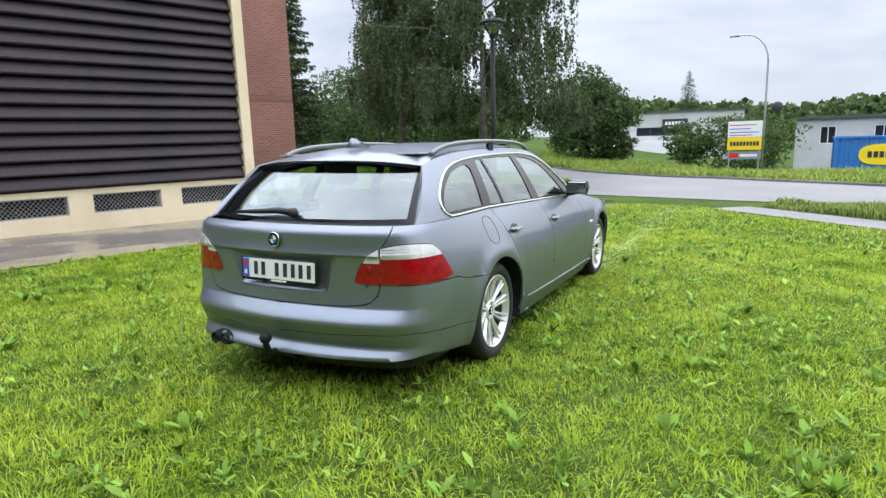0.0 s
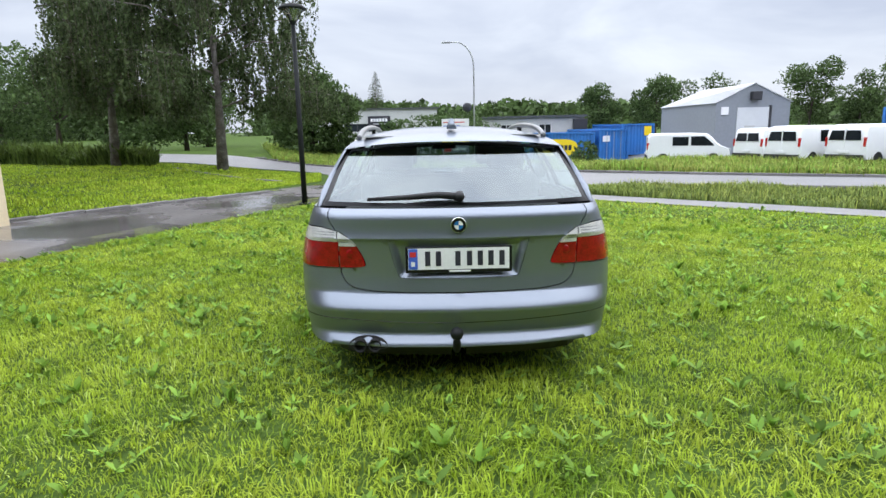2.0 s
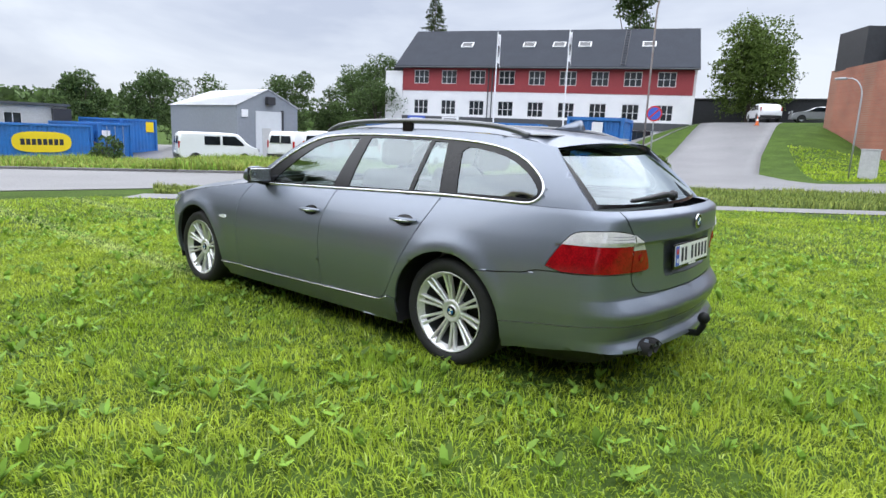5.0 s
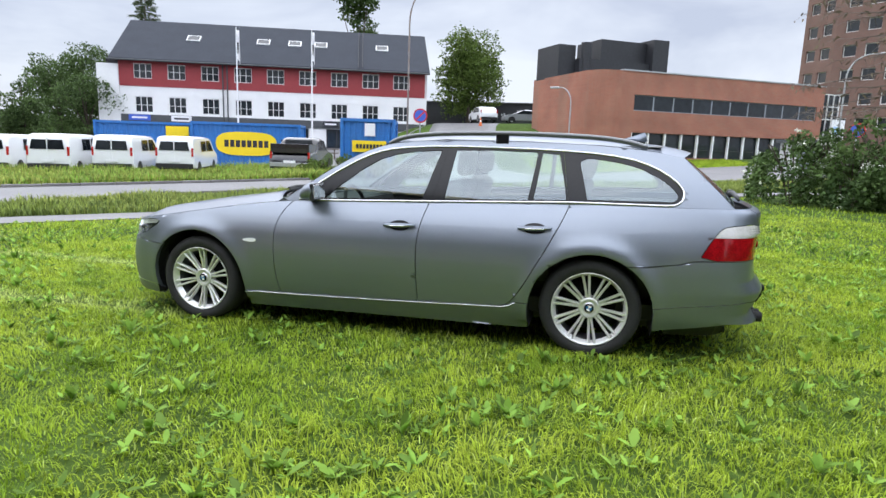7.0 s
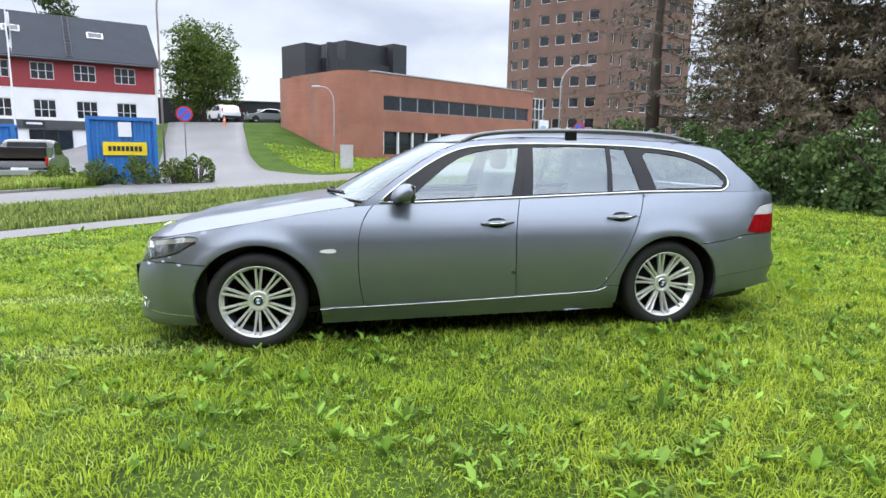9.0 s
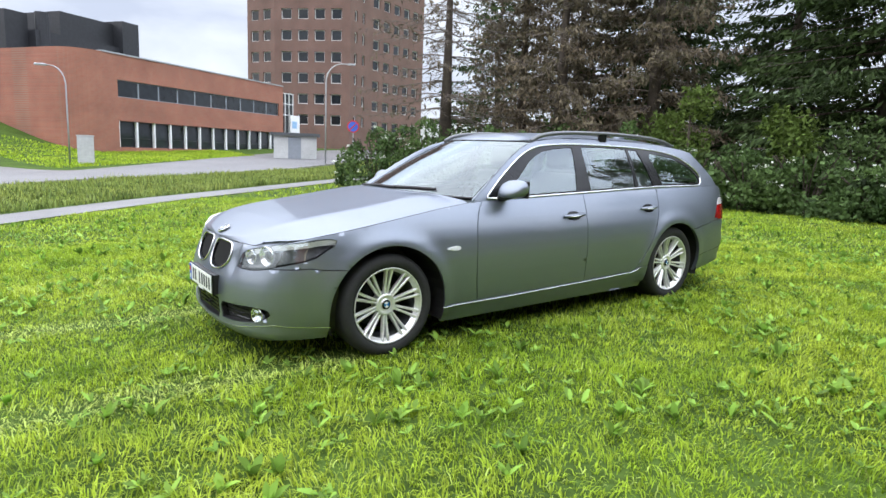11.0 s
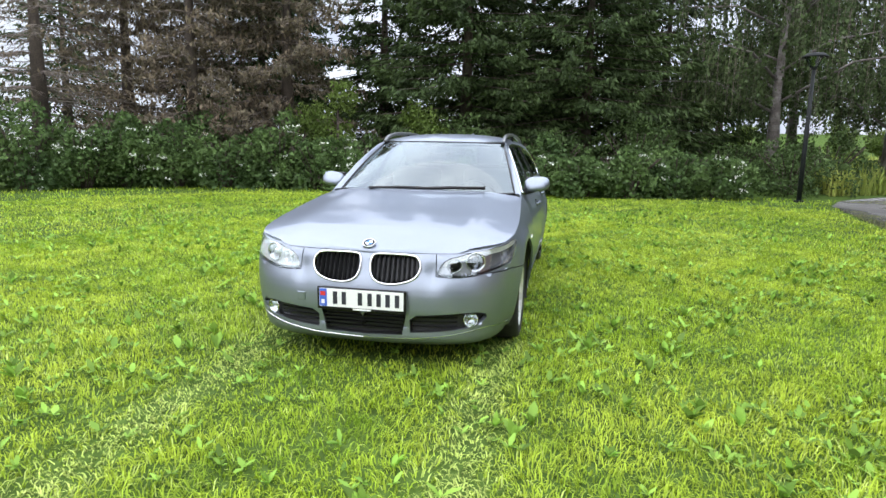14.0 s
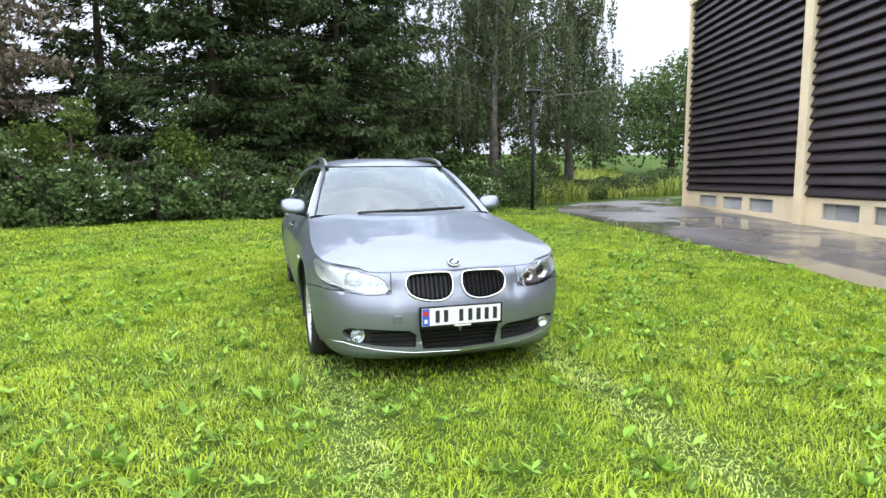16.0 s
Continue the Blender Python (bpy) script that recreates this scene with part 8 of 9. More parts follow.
def birch(x, y, h, r, label, n_strand=900, leaf=0.11, low=1.2, seed=0, material=None):
    """A weeping birch: limbs that rise and arch, hung with leafy strands."""
    z0 = hz(x, y)
    th = empty("birch_tree", pose(x, y, z0), label, "tree", "weeping birches")
    trunk_part(th, [(0, 0, -0.1), (0.08, 0.05, h * 0.25), (0.0, 0.1, h * 0.55), (0.1, 0, h * 0.95)], 0.2, 0.03, M_BIRCHBARK)
    st, en, tops = [], [], []
    for k in range(26):
        a = 2.4 * k + rng.uniform(-0.3, 0.3)
        zz = h * (0.2 + 0.7 * k / 26)
        L = r * (1.0 - 0.62 * (k / 26) ** 1.5) * rng.uniform(0.75, 1.1)
        st.append((0.05, 0.05, zz))
        e = (L * math.cos(a), L * math.sin(a), zz + rng.uniform(0.3, 1.6))
        en.append(e)
        for f in np.linspace(0.3, 1.0, 8):
            tops.append((e[0] * f, e[1] * f, zz + (e[2] - zz) * f + 0.25 * math.sin(math.pi * f)))
    limbs(th, st, en, 0.05, M_BIRCHBARK)
    tops = np.array(tops)
    t = tops[rng.integers(0, len(tops), n_strand)] + rng.normal(size=(n_strand, 3)) * np.array([0.35, 0.35, 0.3])
    L = rng.uniform(0.5, 2.6, n_strand) * (0.6 + 0.5 * np.hypot(t[:, 0], t[:, 1]) / r)
    L = np.minimum(L, np.maximum(t[:, 2] - low - rng.uniform(0, 1.2, n_strand), 0.2))
    per = 34
    f = rng.uniform(0, 1, (n_strand, per))
    sway = rng.normal(size=(n_strand, 1, 2)) * 0.10
    P = np.empty((n_strand, per, 3))
    P[..., :2] = t[:, None, :2] + sway * f[..., None] * L[:, None, None] + rng.normal(size=(n_strand, per, 2)) * 0.05
    P[..., 2] = t[:, None, 2] - f * L[:, None]
    V, F = quads(P.reshape(-1, 3), leaf, 0.6, 0.0, np.array([[0, 0, -0.8]]))
    child(np_mesh("crown", V, F, material or M_BIRCHLEAF), th)
    end = t.copy()
    end[:, 2] -= L
    V, F = prisms(t, end, 0.006, 0.003)
    tagged(child(np_mesh("twig_curtain", V, F, M_TWIG), th), kind="stuff")
    return th


def spruce(x, y, h, r, label, dens=1.0, material=None, low=0.4, group="spruces", z=None, name="spruce_tree"):
    """A spruce: whorls of drooping boughs, each hung with needle sprays."""
    z0 = hz(x, y) if z is None else z
    th = empty(name, pose(x, y, z0), label, "tree", group)
    trunk_part(th, [(0, 0, -0.1), (0, 0, h * 0.5), (0, 0, h)], 0.05 + h * 0.013, 0.02, M_BARK)
    P, D, S0, S1 = [], [], [], []
    zz = low
    while zz < h * 0.985:
        f = (zz - low) / (h - low)
        L0 = r * (1 - f) ** 0.75 + 0.12
        nb = int(7 + 3 * (1 - f))
        for k in range(nb):
            a = rng.uniform(0, 2 * math.pi)
            L = L0 * rng.uniform(0.7, 1.12)
            n = max(6, int(42 * L * dens))
            t = rng.uniform(0.12, 1, n) ** 0.8
            sag = -0.16 * L * t - 0.10 * L * t * t + 0.14 * L * t ** 4
            side = rng.normal(size=n) * 0.16 * L * (1.05 - t) + rng.normal(size=n) * 0.05
            ca, sa = math.cos(a), math.sin(a)
            pts = np.stack([ca * L * t - sa * side, sa * L * t + ca * side, zz + sag - np.abs(side) * 0.25 - rng.exponential(0.09, n)], -1)
            P.append(pts)
            D.append(np.stack([ca * np.ones(n) - sa * side * 2.5, sa * np.ones(n) + ca * side * 2.5, -0.75 * np.ones(n)], -1))
            S0.append((0, 0, zz))
            S1.append((ca * L * 0.95, sa * L * 0.95, zz - 0.14 * L))
        zz += rng.uniform(0.26, 0.42) * (1.25 - 0.5 * f) / max(dens, 0.6) ** 0.3
    P, D = np.concatenate(P), np.concatenate(D)
    D /= np.linalg.norm(D, axis=1)[:, None]
    V, F = quads(P, 0.235, 0.30, 0.0, D)
    child(np_mesh("crown", V, F, material or M_NEEDLE), th)
    V, F = prisms(S0, S1, 0.022, 0.006)
    tagged(child(np_mesh("bough_frame", V, F, M_BARK), th), kind="stuff")
    return th


def bare_conifer(x, y, h, r, label, needles=2500, low=1.0):
    """A dying conifer: bare arching boughs and twigs with a little brown foliage."""
    z0 = hz(x, y)
    th = empty("dying_conifer", pose(x, y, z0), label, "tree", "dying conifers")
    trunk_part(th, [(0, 0, -0.1), (0, 0, h * 0.5), (0, 0, h)], 0.21, 0.05, M_BARK)
    A, B, ra, rb, tips = [], [], [], [], []
    zz = low
    while zz < h:
        f = (zz - low) / (h - low)
        for k in range(5):
            a = rng.uniform(0, 2 * math.pi)
            L = (r * (1 - 0.55 * f)) * rng.uniform(0.6, 1.1)
            p = np.array([0, 0, zz])
            segs = 7
            up = rng.uniform(-0.15, 0.12)
            for s in range(segs):
                t = (s + 1) / segs
                q = np.array([math.cos(a) * L * t, math.sin(a) * L * t, zz + L * (up * t - 0.28 * t * t + 0.22 * t ** 3)]) + rng.normal(size=3) * 0.03
                A.append(p), B.append(q), ra.append(0.024 * (1.1 - t) + 0.004), rb.append(0.024 * (1 - t) + 0.004)
                for w in range(4):
                    da = a + rng.choice((-1, 1)) * rng.uniform(0.5, 1.3)
                    l = rng.uniform(0.15, 0.6) * (1.2 - 0.6 * t)
                    e = q + np.array([math.cos(da) * l, math.sin(da) * l, -rng.uniform(0.0, 0.5) * l])
                    A.append(q), B.append(e), ra.append(0.008), rb.append(0.003)
                    tips.append((q + e) / 2), tips.append(e)
                    for u in range(1):
                        e2 = e + np.array([rng.normal() * 0.12, rng.normal() * 0.12, -rng.uniform(0.02, 0.22)])
                        A.append((q + e) / 2), B.append(e2), ra.append(0.005), rb.append(0.002)
                        tips.append(e2)
                p = q
        zz += rng.uniform(0.32, 0.5)
    V, F = prisms(A, B, np.array(ra), np.array(rb))
    tagged(child(np_mesh("twig_mass", V, F, M_TWIG), th, "bare brown twigs"), kind="stuff")
    tips = np.array(tips)
    P = tips[rng.integers(0, len(tips), needles)] + rng.normal(size=(needles, 3)) * 0.05
    V, F = quads(P, 0.18, 0.34, 0.0, np.array([[0, 0, -0.5]]))
    child(np_mesh("crown", V, F, M_DEADNEEDLE), th)
    return th


def shrub(x, y, rx, ry, h, n, label, material, leaf=0.10, blossom=0, group="shrubs"):
    z0 = hz(x, y)
    th = empty("shrub", pose(x, y, z0, 0, 0, rng.uniform(0, 360)), label, "shrub", group)
    # leafy clumps over a dome, dark gaps between them
    k = 22
    c = rng.normal(size=(k, 3))
    c[:, 2] = np.abs(c[:, 2]) * 0.9 + 0.05
    c /= np.linalg.norm(c, axis=1)[:, None]
    c *= rng.uniform(0.6, 0.8, k)[:, None]
    which = rng.integers(0, k, n)
    d = rng.normal(size=(n, 3)) + c[which] * 1.1
    d /= np.linalg.norm(d, axis=1)[:, None]
    rad = rng.uniform(0.22, 0.36, k)
    P = c[which] + d * (rad[which] * rng.uniform(0.45, 1.0, n) ** 0.45)[:, None]
    P = P[P[:, 2] > 0.0] * np.array([rx, ry, h])
    n = len(P)
    V, F = quads(P, leaf, 0.62)
    child(np_mesh("foliage", V, F, material), th)
    k = 14
    bm = bmesh.new()
    for i in range(k):
        a = 2.4 * i
        tube(bm, [(0.1 * math.cos(a), 0.1 * math.sin(a), -0.05), (rx * 0.3 * math.cos(a), ry * 0.3 * math.sin(a), h * 0.45), (rx * 0.6 * math.cos(a), ry * 0.6 * math.sin(a), h * 0.75)], 0.016, 4)
    part("woody_base", bm, M_BARK, th)
    if blossom:
        outer = P[np.linalg.norm(P / np.array([rx, ry, h]), axis=1) > 0.88]
        c = outer[rng.integers(0, len(outer), blossom // 16)]
        B = np.repeat(c * 1.03, 14, axis=0) + rng.normal(size=(len(c) * 14, 3)) * np.array([0.06, 0.06, 0.025])
        V, F = quads(B, 0.05, 0.9)
        child(np_mesh("blossom", V, F, M_BLOSSOM), th, "clusters of small white blossom")
    return th


# -- hedge of shrubs behind the lawn --
HEDGE = [(13.4, -5.2), (10.9, -7.1), (9.2, -8.6), (5.0, -9.5), (1.3, -10.0), (-2.4, -9.4), (-6.0, -11.0)]
hp = np.array(HEDGE)
hd = np.r_[0, np.cumsum(np.hypot(*np.diff(hp, axis=0).T))]
for i, s in enumerate(np.arange(0.4, hd[-1], 1.25)):
    x, y = float(np.interp(s, hd, hp[:, 0])), float(np.interp(s, hd, hp[:, 1]))
    tall = 1.95 if s < 9 else (1.55 if s < 14 else 1.25)
    shrub(x + 0.35 + rng.uniform(-0.2, 0.2), y - 1.15 + rng.uniform(-0.2, 0.2), 1.25, 1.25, tall * rng.uniform(0.85, 1.12), 3600, "dense dark green shrub with white blossom", M_HEDGE, 0.125, 150 if i % 2 else 320, "flowering shrubs")
for i, s in enumerate(np.arange(1.0, hd[-1], 2.6)):
    x, y = float(np.interp(s, hd, hp[:, 0])), float(np.interp(s, hd, hp[:, 1]))
    shrub(x + 1.2, y - 3.0, 1.6, 1.6, (2.5 if s < 8 else 1.9) * rng.uniform(0.85, 1.15), 2600, "tall green shrub behind the hedge", M_LEAF if i % 2 else M_HEDGE, 0.12, 0, "background shrubs")
for x, y, hh in ((5.6, -11.6, 3.3), (6.6, -12.0, 2.6), (3.0, -11.8, 2.4)):
    blob_tree("sapling", x, y, 0.9, hh, 2200, 0.12, M_LEAFLIGHT, "pale green sapling behind the hedge", 0.05, 7, 1.2)

# -- conifers behind the hedge --
for x, y, h, r, d in ((2.4, -15.2, 12.5, 4.8, 1.6), (-1.6, -15.6, 11.5, 4.6, 1.5), (6.2, -18.0, 13, 3.4, 1.1), (-4.6, -19.5, 11, 4.2, 0.9), (11.5, -20.0, 12, 3.6, 0.8), (20.0, -17.0, 11, 3.8, 0.7)):
    spruce(x, y, h, r, "tall dark green spruce with drooping boughs behind the hedge", d)
bare_conifer(13.8, -9.4, 11, 3.3, "bare brown conifer with arching twigs behind the hedge", 1500, 2.4)
for x, y, r, n in ((10.4, -11.6, 3.3, 9000), (8.0, -13.2, 3.0, 9000), (12.4, -14.6, 3.2, 9000), (13.8, -13.0, 2.4, 7000)):
    bare_conifer(x, y, 11, r, "half-dead conifer with brown needles behind the hedge", int(n * 1.7), 1.2)
spruce(10.6, -16.4, 12, 4.2, "tall dark green spruce with drooping boughs behind the hedge", 1.0)
spruce(0.6, -20.0, 13, 4.4, "tall dark green spruce with drooping boughs behind the hedge", 1.0)
birch(-7.6, -16.0, 12, 3.6, "weeping birch with thin grey-green foliage beside the footpath", 1050, 0.12, 1.6)
birch(-11.8, -17.8, 9.5, 2.5, "weeping birch with thin grey-green foliage beside the footpath", 700, 0.12, 1.5)
birch(-9.6, -20.5, 11, 3.2, "weeping birch with thin grey-green foliage beside the footpath", 900, 0.12, 1.4)
for x, y in ((-7.4, -13.6), (-9.0, -15.2), (-10.9, -16.4), (-12.9, -17.2), (-8.2, -17.4), (-10.6, -19.4), (-6.2, -15.6), (-15.4, -18.6), (-18.0, -19.6)):
    shrub(x, y, 1.7, 1.5, rng.uniform(1.5, 2.0) if x > -9.5 else rng.uniform(0.9, 1.25), 3200, "green shrub beside the footpath", M_LEAF, 0.10, 0, "path shrubs")
for x, y, r, h in ((-16, -62, 6, 9), (-24, -66, 7, 11), (-8, -70, 7, 10), (2, -60, 6, 10)):
    blob_tree("tree", x, y, r, h, 5000, 0.5, M_LEAF, "round broadleaf tree on the grassy rise", 0.1, 10, 0.8, group="far trees")
for x, y, r, h in ((-26.5, -30.0, 4.6, 8.6), (-31.0, -36.0, 5.0, 9.0), (-24.0, -36.0, 4.0, 7.0)):
    blob_tree("tree", x, y, r, h, 7000, 0.30, M_LEAF, "round broadleaf tree on the grassy rise", 0.08, 12, 0.8, group="far trees")
for x, y in ((-13.5, -26), (-16.5, -29), (-10.0, -28)):
    blob_tree("sapling", x, y, 1.1, 2.6, 1500, 0.16, M_LEAFLIGHT, "young pale green tree on the grass slope", 0.1, 6)

# -- birches and trees beyond the path --
birch(-9.4, 22.0, 13.5, 5.3, "weeping birch with a dark trunk on the lawn beyond the path", 2700, 0.14, 1.9)
birch(-15.2, 24.2, 13.5, 3.0, "weeping birch with a dark trunk on the lawn beyond the path", 1900, 0.14, 1.9)
spruce(-25.2, 26.5, 16, 2.8, "dark spruce standing behind the brick building", 1.5, group="far spruces")
for x, y, r, h in ((-24.5, 42, 3.6, 7.2), (-19.5, 44, 3.2, 5.4), (-29.5, 44, 4.5, 8.0), (-36, 47, 5, 8.5), (-43, 49, 5, 8), (-22, 56, 5, 8)):
    blob_tree("tree", x, y, r, h, 6500, 0.30, M_LEAF, "dark green broadleaf tree behind the road", 0.05, 12, group="far trees")
blob_tree("round_tree", -8.6, 39.2, 3.9, 6.4, 24000, 0.24, M_LEAF, "round dense green tree beside the road", 0.02, 16, group="roadside trees")
blob_tree("round_tree", 1.6, 42.0, 3.6, 5.6, 9000, 0.22, M_LEAF, "loose green tree behind the roadside sign", 0.02, 13, group="roadside trees")
blob_tree("round_tree", -2.2, 42.5, 2.2, 3.2, 5000, 0.22, M_HEDGE, "low green bush behind the meadow", 0.02, 9, group="roadside trees")
for x, y, h in ((20.2, 9.6, 0.95), (20.4, 8.3, 1.1), (20.6, 7.0, 1.0), (21.4, 6.3, 1.2), (19.4, 10.8, 0.8)):
    shrub(x, y, 0.85, 0.75, h, 1500, "rough green weeds and bush at the foot of the container", M_LEAFLIGHT, 0.11, 0, "roadside weeds")
shrub(8.6, 28.6, 1.0, 1.0, 1.5, 1800, "small dense bush in the tall grass", M_HEDGE, 0.14)
for x, y, r, h in ((16.6, 54.8, 2.0, 7.0), (21.6, 53.0, 2.6, 6.9), (25.8, 53.3, 2.8, 7.4), (34.6, 50.0, 2.8, 8.4), (36.8, 46.6, 2.2, 8.0), (41.6, 44.8, 3.2, 7.6), (45.0, 47.8, 3.4, 10.2), (44.6, 51.0, 3.0, 9.0), (31.0, 60.0, 3.6, 6.4), (49.0, 56.0, 3.4, 9.6)):
    blob_tree("tree", x, y, r, h, 8000, 0.22, M_LEAF, "green broadleaf tree behind the yard", 0.06, 14, group="yard trees")
spruce(63.8, 56.8, 20.4, 5.4, "tall dark spruce behind the office building", 0.9, group="far spruces")
blob_tree("tree", 78.2, 33.3, 4.9, 23.6, 9000, 0.42, M_LEAF, "tall tree behind the office roof", 0.45, 14, group="yard trees")
blob_tree("tree", 64.6, 14.2, 4.5, 9.9, 24000, 0.27, M_LEAFLIGHT, "tall pale green birch at the top of the side road", 0.04, 20, 1.0, group="side road trees")


# -- wooded hills in the distance --
def wooded_hill(x0, x1, y, top, depth, n, label):
    P = []
    for k in range(n):
        t = rng.uniform()
        x = x0 + (x1 - x0) * t
        yy = y + rng.uniform(0, depth)
        ridge = top * (0.55 + 0.3 * math.sin(3.1 * t + 0.6) + 0.15 * math.sin(9 * t))
        base = -3 + (ridge + 3) * rng.uniform(0, 1) ** 0.7
        P.append((x, yy + depth * max(0, base / top), base))
    P = np.array(P)
    per = 18
    d = rng.normal(size=(n, per, 3))
    d /= np.linalg.norm(d, axis=2)[..., None]
    rr = rng.uniform(1.6, 3.4, (n, 1, 1)) * rng.uniform(0.7, 1, (n, per, 1))
    V, F = quads((P[:, None] + d * rr * np.array([1, 1, 1.2])).reshape(-1, 3), 2.2, 0.8)
    return tagged(np_mesh("wooded_hill", V, F, M_LEAF), label, "hill", kind="stuff")


wooded_hill(-60, 60, 190, 12, 40, 1500, "far wooded hillside")
wooded_hill(40, 190, 170, 8, 40, 1100, "far wooded ridge behind the yard")
wooded_hill(-200, -60, 130, 20, 40, 1000, "far wooded slope beyond the road")
spruce(-15.5, 180, 18.5, 5, "lone spruce standing over the far hill", 0.4, group="far spruces")


# -- grass --
def blades(name, P, L, w, lean, material, label, comb=0.0):
    """Grass blades: bent, tapered leaves standing on the land; comb lays neighbours the same way."""
    n = len(P)
    a = rng.uniform(0, 2 * math.pi, n)
    if comb:
        swirl = 9.0 * patch(P[:, :2], 1.6, 5.0) + 6.0 * patch(P[:, :2], 4.2, 8.0)
        a = np.where(rng.uniform(size=n) < comb, swirl + rng.normal(size=n) * 0.35, a)
    d = np.stack([np.cos(a), np.sin(a), np.zeros(n)], -1)
    side = np.stack([-np.sin(a), np.cos(a), np.zeros(n)], -1)
    L, w, lean = L[:, None], w[:, None], lean[:, None]
    up = np.array([[0, 0, 1.0]])
    mid = P + up * L * 0.58 + d * L * lean * 0.35
    tip = P + up * L * (1 - 0.35 * lean) + d * L * lean
    V = np.stack([P - side * w * 0.5, P + side * w * 0.5, mid - side * w * 0.42, mid + side * w * 0.42, tip], 1)
    V = V.reshape(-1, 3)
    k = np.arange(n)[:, None] * 5
    F = np.concatenate([k + np.array([[0, 1, 3]]), k + np.array([[0, 3, 2]]), k + np.array([[2, 3, 4]])])
    return tagged(np_mesh(name, V, F, material), label, "grass", kind="stuff")


def scatter(n, x0, x1, y0, y1):
    return np.stack([rng.uniform(x0, x1, n), rng.uniform(y0, y1, n)], -1)


pn, pv = np.array(PATH_NEAR), np.array(PAVE)
lawn_edge_x = lambda y: np.interp(y, pn[:, 1], pn[:, 0])
pave_x = lambda y: np.interp(-y, -pv[:, 1], pv[:, 0])
hedge_y = lambda x: np.interp(x, hp[::-1, 0], hp[::-1, 1])


def on_lawn(P):
    x, y = P[:, 0], P[:, 1]
    return (x > lawn_edge_x(y) + 0.04) & (x < pave_x(y) - 0.02) & (y > hedge_y(x) - 0.6) & (y < 9.9 - 0.25 * np.abs(x))


def patch(P, f, seed):
    """Soft patches over the ground, between 0 and 1."""
    x, y = P[:, 0] * f, P[:, 1] * f
    v = np.sin(x * 1.3 + seed) * np.cos(y * 1.7 - seed) + 0.6 * np.sin(x * 3.1 - y * 2.3 + 2 * seed) + 0.4 * np.cos(x * 5.9 + y * 6.7 + seed)
    return np.clip(0.5 + v * 0.3, 0, 1)


def tyre_track(P):
    """Two flattened lines where the car rolled in."""
    t = np.zeros(len(P))
    for x0 in (-0.78, 0.78):
        t = np.maximum(t, np.exp(-((P[:, 0] - x0) / 0.15) ** 2) * (P[:, 1] > 1.6))
    return t


def lift(P):
    return np.concatenate([P, height(P[:, 0], P[:, 1])[:, None]], 1)


def lawn_layer(n, r0, r1, width, tall, label):
    P = scatter(n, -r1, r1, -r1, r1)
    rad = np.hypot(P[:, 0], P[:, 1])
    P = P[(rad >= r0) & (rad < r1) & on_lawn(P)]
    under = (np.abs(P[:, 0]) < 0.8) & (np.abs(P[:, 1]) < 2.2)
    P = P[~under | (rng.uniform(size=len(P)) < 0.4)]
    m = len(P)
    h = tall * (0.35 + 0.75 * patch(P, 0.9, 1.0) + 0.65 * patch(P, 3.3, 6.0) ** 2) * rng.uniform(0.6, 1.25, m) * (1 - 0.3 * tyre_track(P))
    lean = rng.uniform(0.3, 1.45, m) + 0.4 * tyre_track(P)
    dry = rng.uniform(size=m) < 0.05 + 0.22 * patch(P, 0.45, 4.0) ** 3 + 0.95 * tyre_track(P)
    w = width * rng.uniform(0.7, 1.3, m)
    Q = lift(P)
    blades("lawn_grass", Q[~dry], h[~dry], w[~dry], lean[~dry], M_GRASS, label, 0.5)
    blades("dry_lawn_grass", Q[dry], h[dry] * 0.9, w[dry], lean[dry], M_GRASSDRY, comb=0.5, label="pale dry grass blades among the lawn")


lawn_layer(400000, 0.0, 5.6, 0.0056, 0.052, "lush mown lawn grass round the car")
lawn_layer(300000, 5.6, 11.0, 0.0098, 0.058, "lush mown lawn grass")
lawn_layer(90000, 11.0, 18.0, 0.016, 0.09, "lawn grass towards the hedge and road")


def weeds(n, r1):
    """Broad-leaved lawn weeds: low rosettes."""
    P = scatter(n, -r1, r1, -r1, r1)
    P = P[on_lawn(P) & (np.hypot(P[:, 0], P[:, 1]) < r1)]
    P = P[patch(P, 1.1, 2.5) > rng.uniform(0.2, 0.8, len(P))]
    Q = lift(P)
    V, F, o = [], [], 0
    m = len(Q)
    for k in range(6):
        a = rng.uniform(0, 2 * math.pi, m)
        L = rng.uniform(0.025, 0.065, m) * rng.choice([0.7, 1.0, 1.4], m, p=[0.55, 0.40, 0.05])
        w = L * rng.uniform(0.35, 0.6, m)
        up = rng.uniform(0.25, 1.1, m)
        d = np.stack([np.cos(a), np.sin(a), up], -1)
        s = np.stack([-np.sin(a), np.cos(a), np.zeros(m)], -1)
        base = Q + np.array([0, 0, 0.025])
        p1, p2 = base + d * L[:, None] * 0.45, base + d * L[:, None] * np.array([1, 1, 0.75])
        W = w[:, None] * 0.5
        vv = np.stack([base - s * W * 0.2, base + s * W * 0.2, p1 + s * W, p1 - s * W, p2 + s * W * 0.45, p2 - s * W * 0.45], 1).reshape(-1, 3)
        q = np.arange(m)[:, None] * 6 + o
        V.append(vv)
        F.append(np.concatenate([q + np.array([[0, 1, 2, 3]]), q + np.array([[3, 2, 4, 5]])]))
        o += len(vv)
    tagged(np_mesh("lawn_weeds", np.concatenate(V), np.concatenate(F), M_WEED), "low broad-leaved weeds in the lawn", "weeds", kind="stuff")


weeds(9000, 7.0)
weeds(5000, 12)


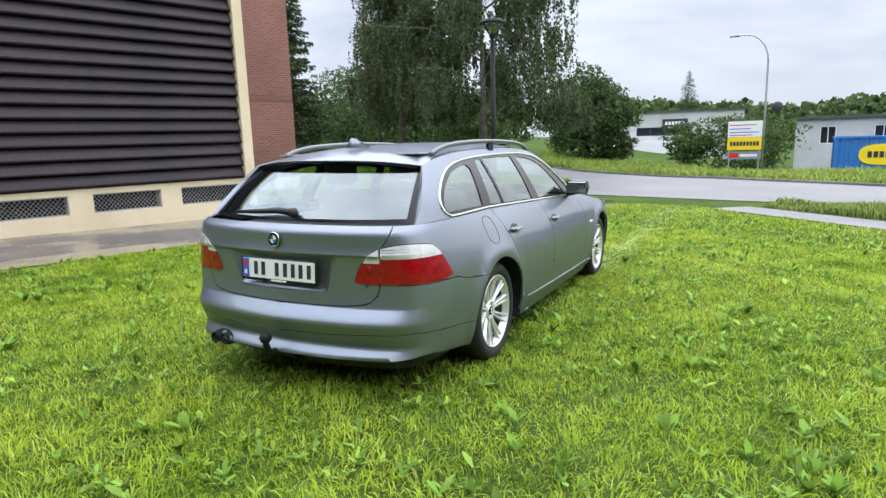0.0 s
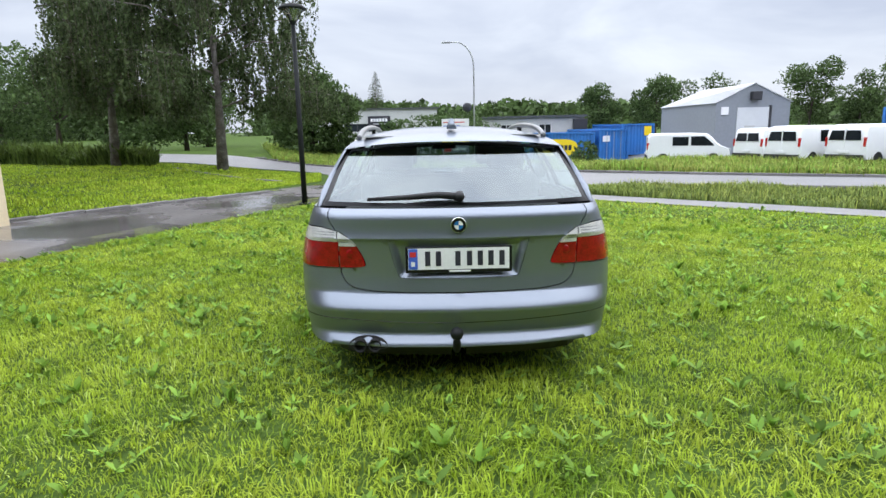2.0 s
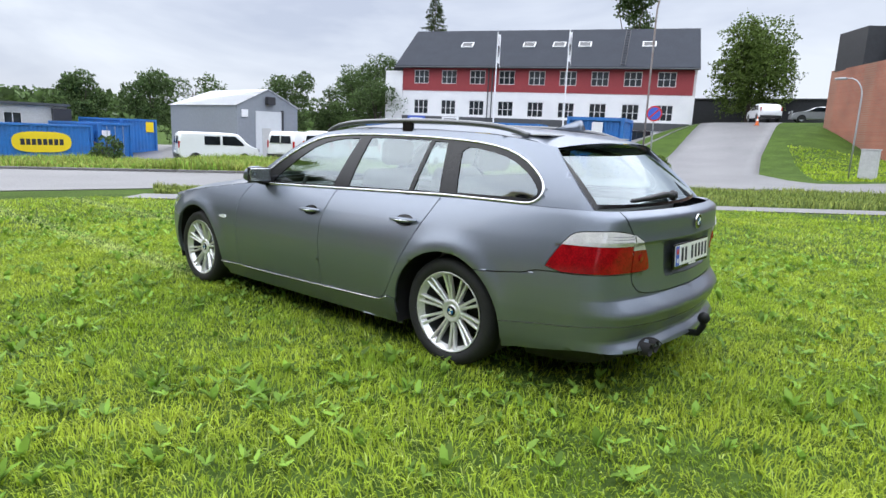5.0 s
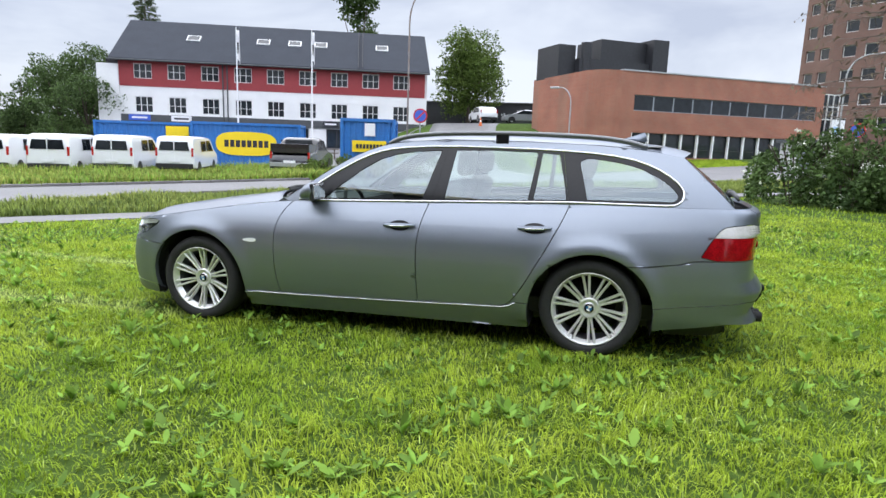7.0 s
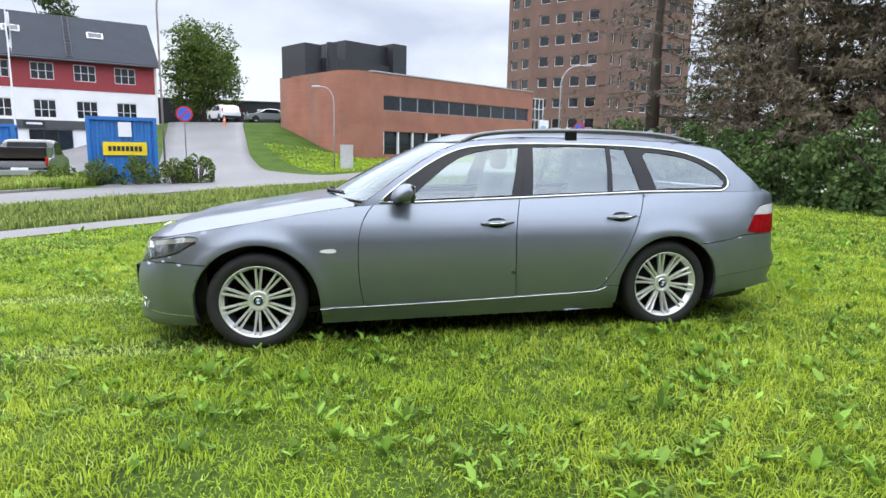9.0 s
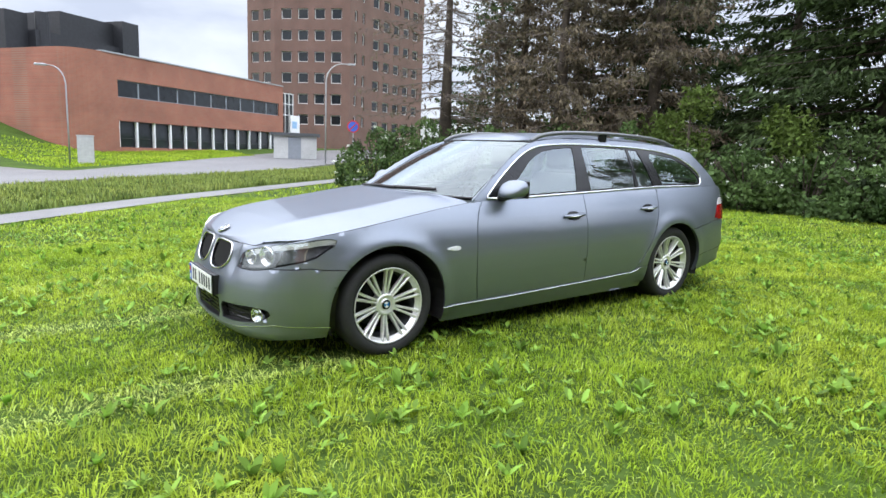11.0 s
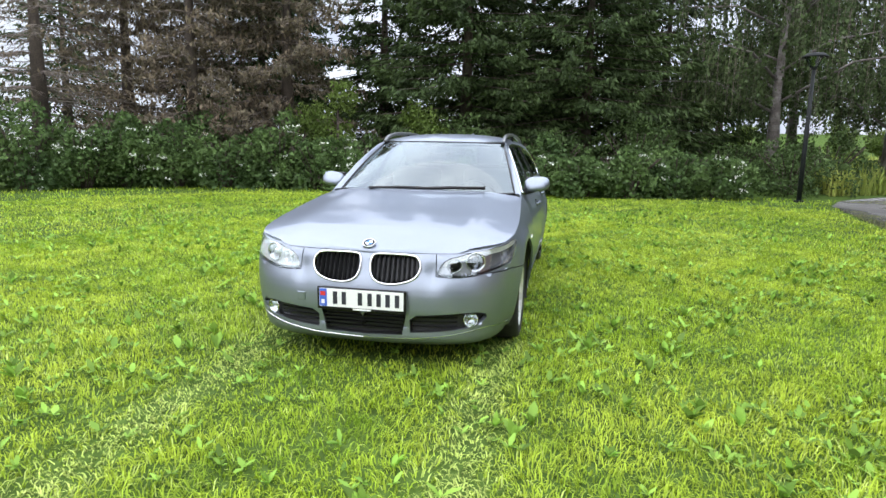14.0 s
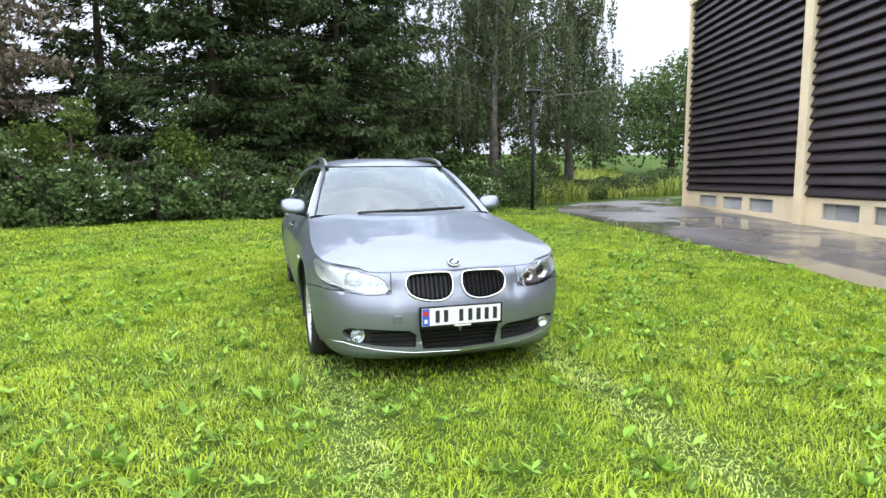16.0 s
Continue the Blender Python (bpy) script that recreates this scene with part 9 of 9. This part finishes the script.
def plantain(n, r1):
    """Clumps of long, upright, folded leaves among the lawn."""
    P = scatter(n, -r1, r1, -r1, r1)
    P = P[on_lawn(P) & (np.hypot(P[:, 0], P[:, 1]) < r1) & ((np.abs(P[:, 0]) > 1.0) | (np.abs(P[:, 1]) > 2.6))]
    P = P[patch(P, 0.8, 7.5) > rng.uniform(0.25, 0.95, len(P))]
    Q = lift(P)
    m = len(Q)
    size = rng.uniform(0.05, 0.12, m)
    V, F, o = [], [], 0
    for k in range(7):
        a = rng.uniform(0, 2 * math.pi, m)
        L = size * rng.uniform(0.6, 1.15, m)
        w = L * rng.uniform(0.13, 0.22, m)
        out = rng.uniform(0.25, 1.0, m)
        d = np.stack([np.cos(a), np.sin(a), np.zeros(m)], -1)
        s = np.stack([-np.sin(a), np.cos(a), np.zeros(m)], -1)
        up = np.array([[0, 0, 1.0]])
        rows = []
        for f, wf in ((0.0, 0.3), (0.35, 0.9), (0.7, 1.0), (1.0, 0.12)):
            c = Q + up * (L * (f - 0.35 * out * f * f))[:, None] + d * (L * out * (0.25 * f + 0.6 * f * f))[:, None]
            rows += [c - s * (w * wf)[:, None], c - up * (w * wf * 0.5)[:, None], c + s * (w * wf)[:, None]]
        vv = np.stack(rows, 1).reshape(-1, 3)
        q = np.arange(m)[:, None] * 12 + o
        V.append(vv)
        F += [q + np.array([[3 * r + c, 3 * r + c + 1, 3 * r + c + 4, 3 * r + c + 3]]) for r in range(3) for c in range(2)]
        o += len(vv)
    tagged(np_mesh("plantain_clumps", np.concatenate(V), np.concatenate(F), M_WEED), "clumps of long-leaved plantain and dandelion in the lawn", "weeds", kind="stuff")


plantain(4200, 8.0)


def strip(n, near, far, tall, width, material, name, label, noise_f=0.4):
    """Tall rough growth between two lines on the plan."""
    A, B = np.array(near, float), np.array(far, float)
    da = np.r_[0, np.cumsum(np.hypot(*np.diff(A, axis=0).T))]
    db = np.r_[0, np.cumsum(np.hypot(*np.diff(B, axis=0).T))]
    t, u = rng.uniform(size=n), rng.uniform(size=n)
    pa = np.stack([np.interp(t * da[-1], da, A[:, k]) for k in (0, 1)], -1)
    pb = np.stack([np.interp(t * db[-1], db, B[:, k]) for k in (0, 1)], -1)
    P = pa * (1 - u[:, None]) + pb * u[:, None]
    h = tall * (0.35 + 1.1 * patch(P, noise_f, 3.0)) * rng.uniform(0.5, 1.3, n)
    return blades(name, lift(P), h, width * rng.uniform(0.6, 1.4, n), rng.uniform(0.1, 0.9, n), material, label)


VERGE_N = [(2.5, 9.9), (5.4, 6.9), (7.1, 5.2), (8.7, 3.8), (11.4, 1.1), (17.0, -5.4), (23, -12.8), (31, -23)]
VERGE_F = [(2.9, 10.9), (8.2, 9.8), (12.4, 7.0), (18.2, 1.9), (22.8, -4.3), (30, -12.2), (37.8, -20.3), (46, -29)]
strip(48000, VERGE_N, VERGE_F, 0.17, 0.026, M_VERGE, "verge_plants", "rough clover and weeds on the verge", 0.6)
strip(22000, VERGE_N, VERGE_F, 0.22, 0.014, M_MEADOW, "verge_grass", "rough yellow-green grass on the verge", 0.6)
FAR_N = [(-9.5, 31.5), (-3.0, 25.9), (1.9, 21.3), (6.0, 18.0), (9.5, 15.1), (15.0, 11.3), (17.6, 9.8)]
FAR_F = [(-14, 46), (-4, 42), (6, 38), (14, 31), (20, 22), (23.5, 15.0), (25.5, 9.8)]
strip(80000, FAR_N, FAR_F, 0.42, 0.03, M_MEADOW, "tall_meadow_grass", "tall yellow-green meadow grass beyond the road", 0.25)
strip(22000, FAR_N, FAR_F, 0.4, 0.06, M_WEED, "meadow_weeds", "dark green weeds in the tall meadow", 0.25)
strip(42000, [(-7.8, 5.4), (-7.2, 7.0), (-5.9, 9.3), (-5.2, 11.6), (-3.9, 15.6)], [(-26, 20), (-24, 27), (-14, 25.4), (-9.6, 23.9), (-4.8, 20.6)], 0.10, 0.03, M_GRASS, "far_lawn_grass", "mown grass beyond the footpath", 0.6)
strip(9000, [(-30, 29.5), (-25, 28.0), (-18, 25.0), (-13.2, 23.6)], [(-30, 32.6), (-25, 31.0), (-18, 27.4), (-13.6, 25.2)], 0.9, 0.09, M_LEAFLIGHT, "tall_weeds", "tall pale weeds along the road", 0.4)
strip(16000, [(-8.4, -13.2), (-12, -15.4), (-18, -17.5)], [(-9, -30), (-16, -34), (-26, -36)], 0.7, 0.05, M_MEADOW, "slope_grass", "tall grass on the slope beyond the path", 0.3)
strip(12000, [(29, 1.5), (33, -3), (42, -12)], [(44, 6), (43.5, 1.5), (50, -11)], 0.12, 0.05, M_GRASS, "hall_lawn_grass", "mown grass slope before the brick hall", 0.5)
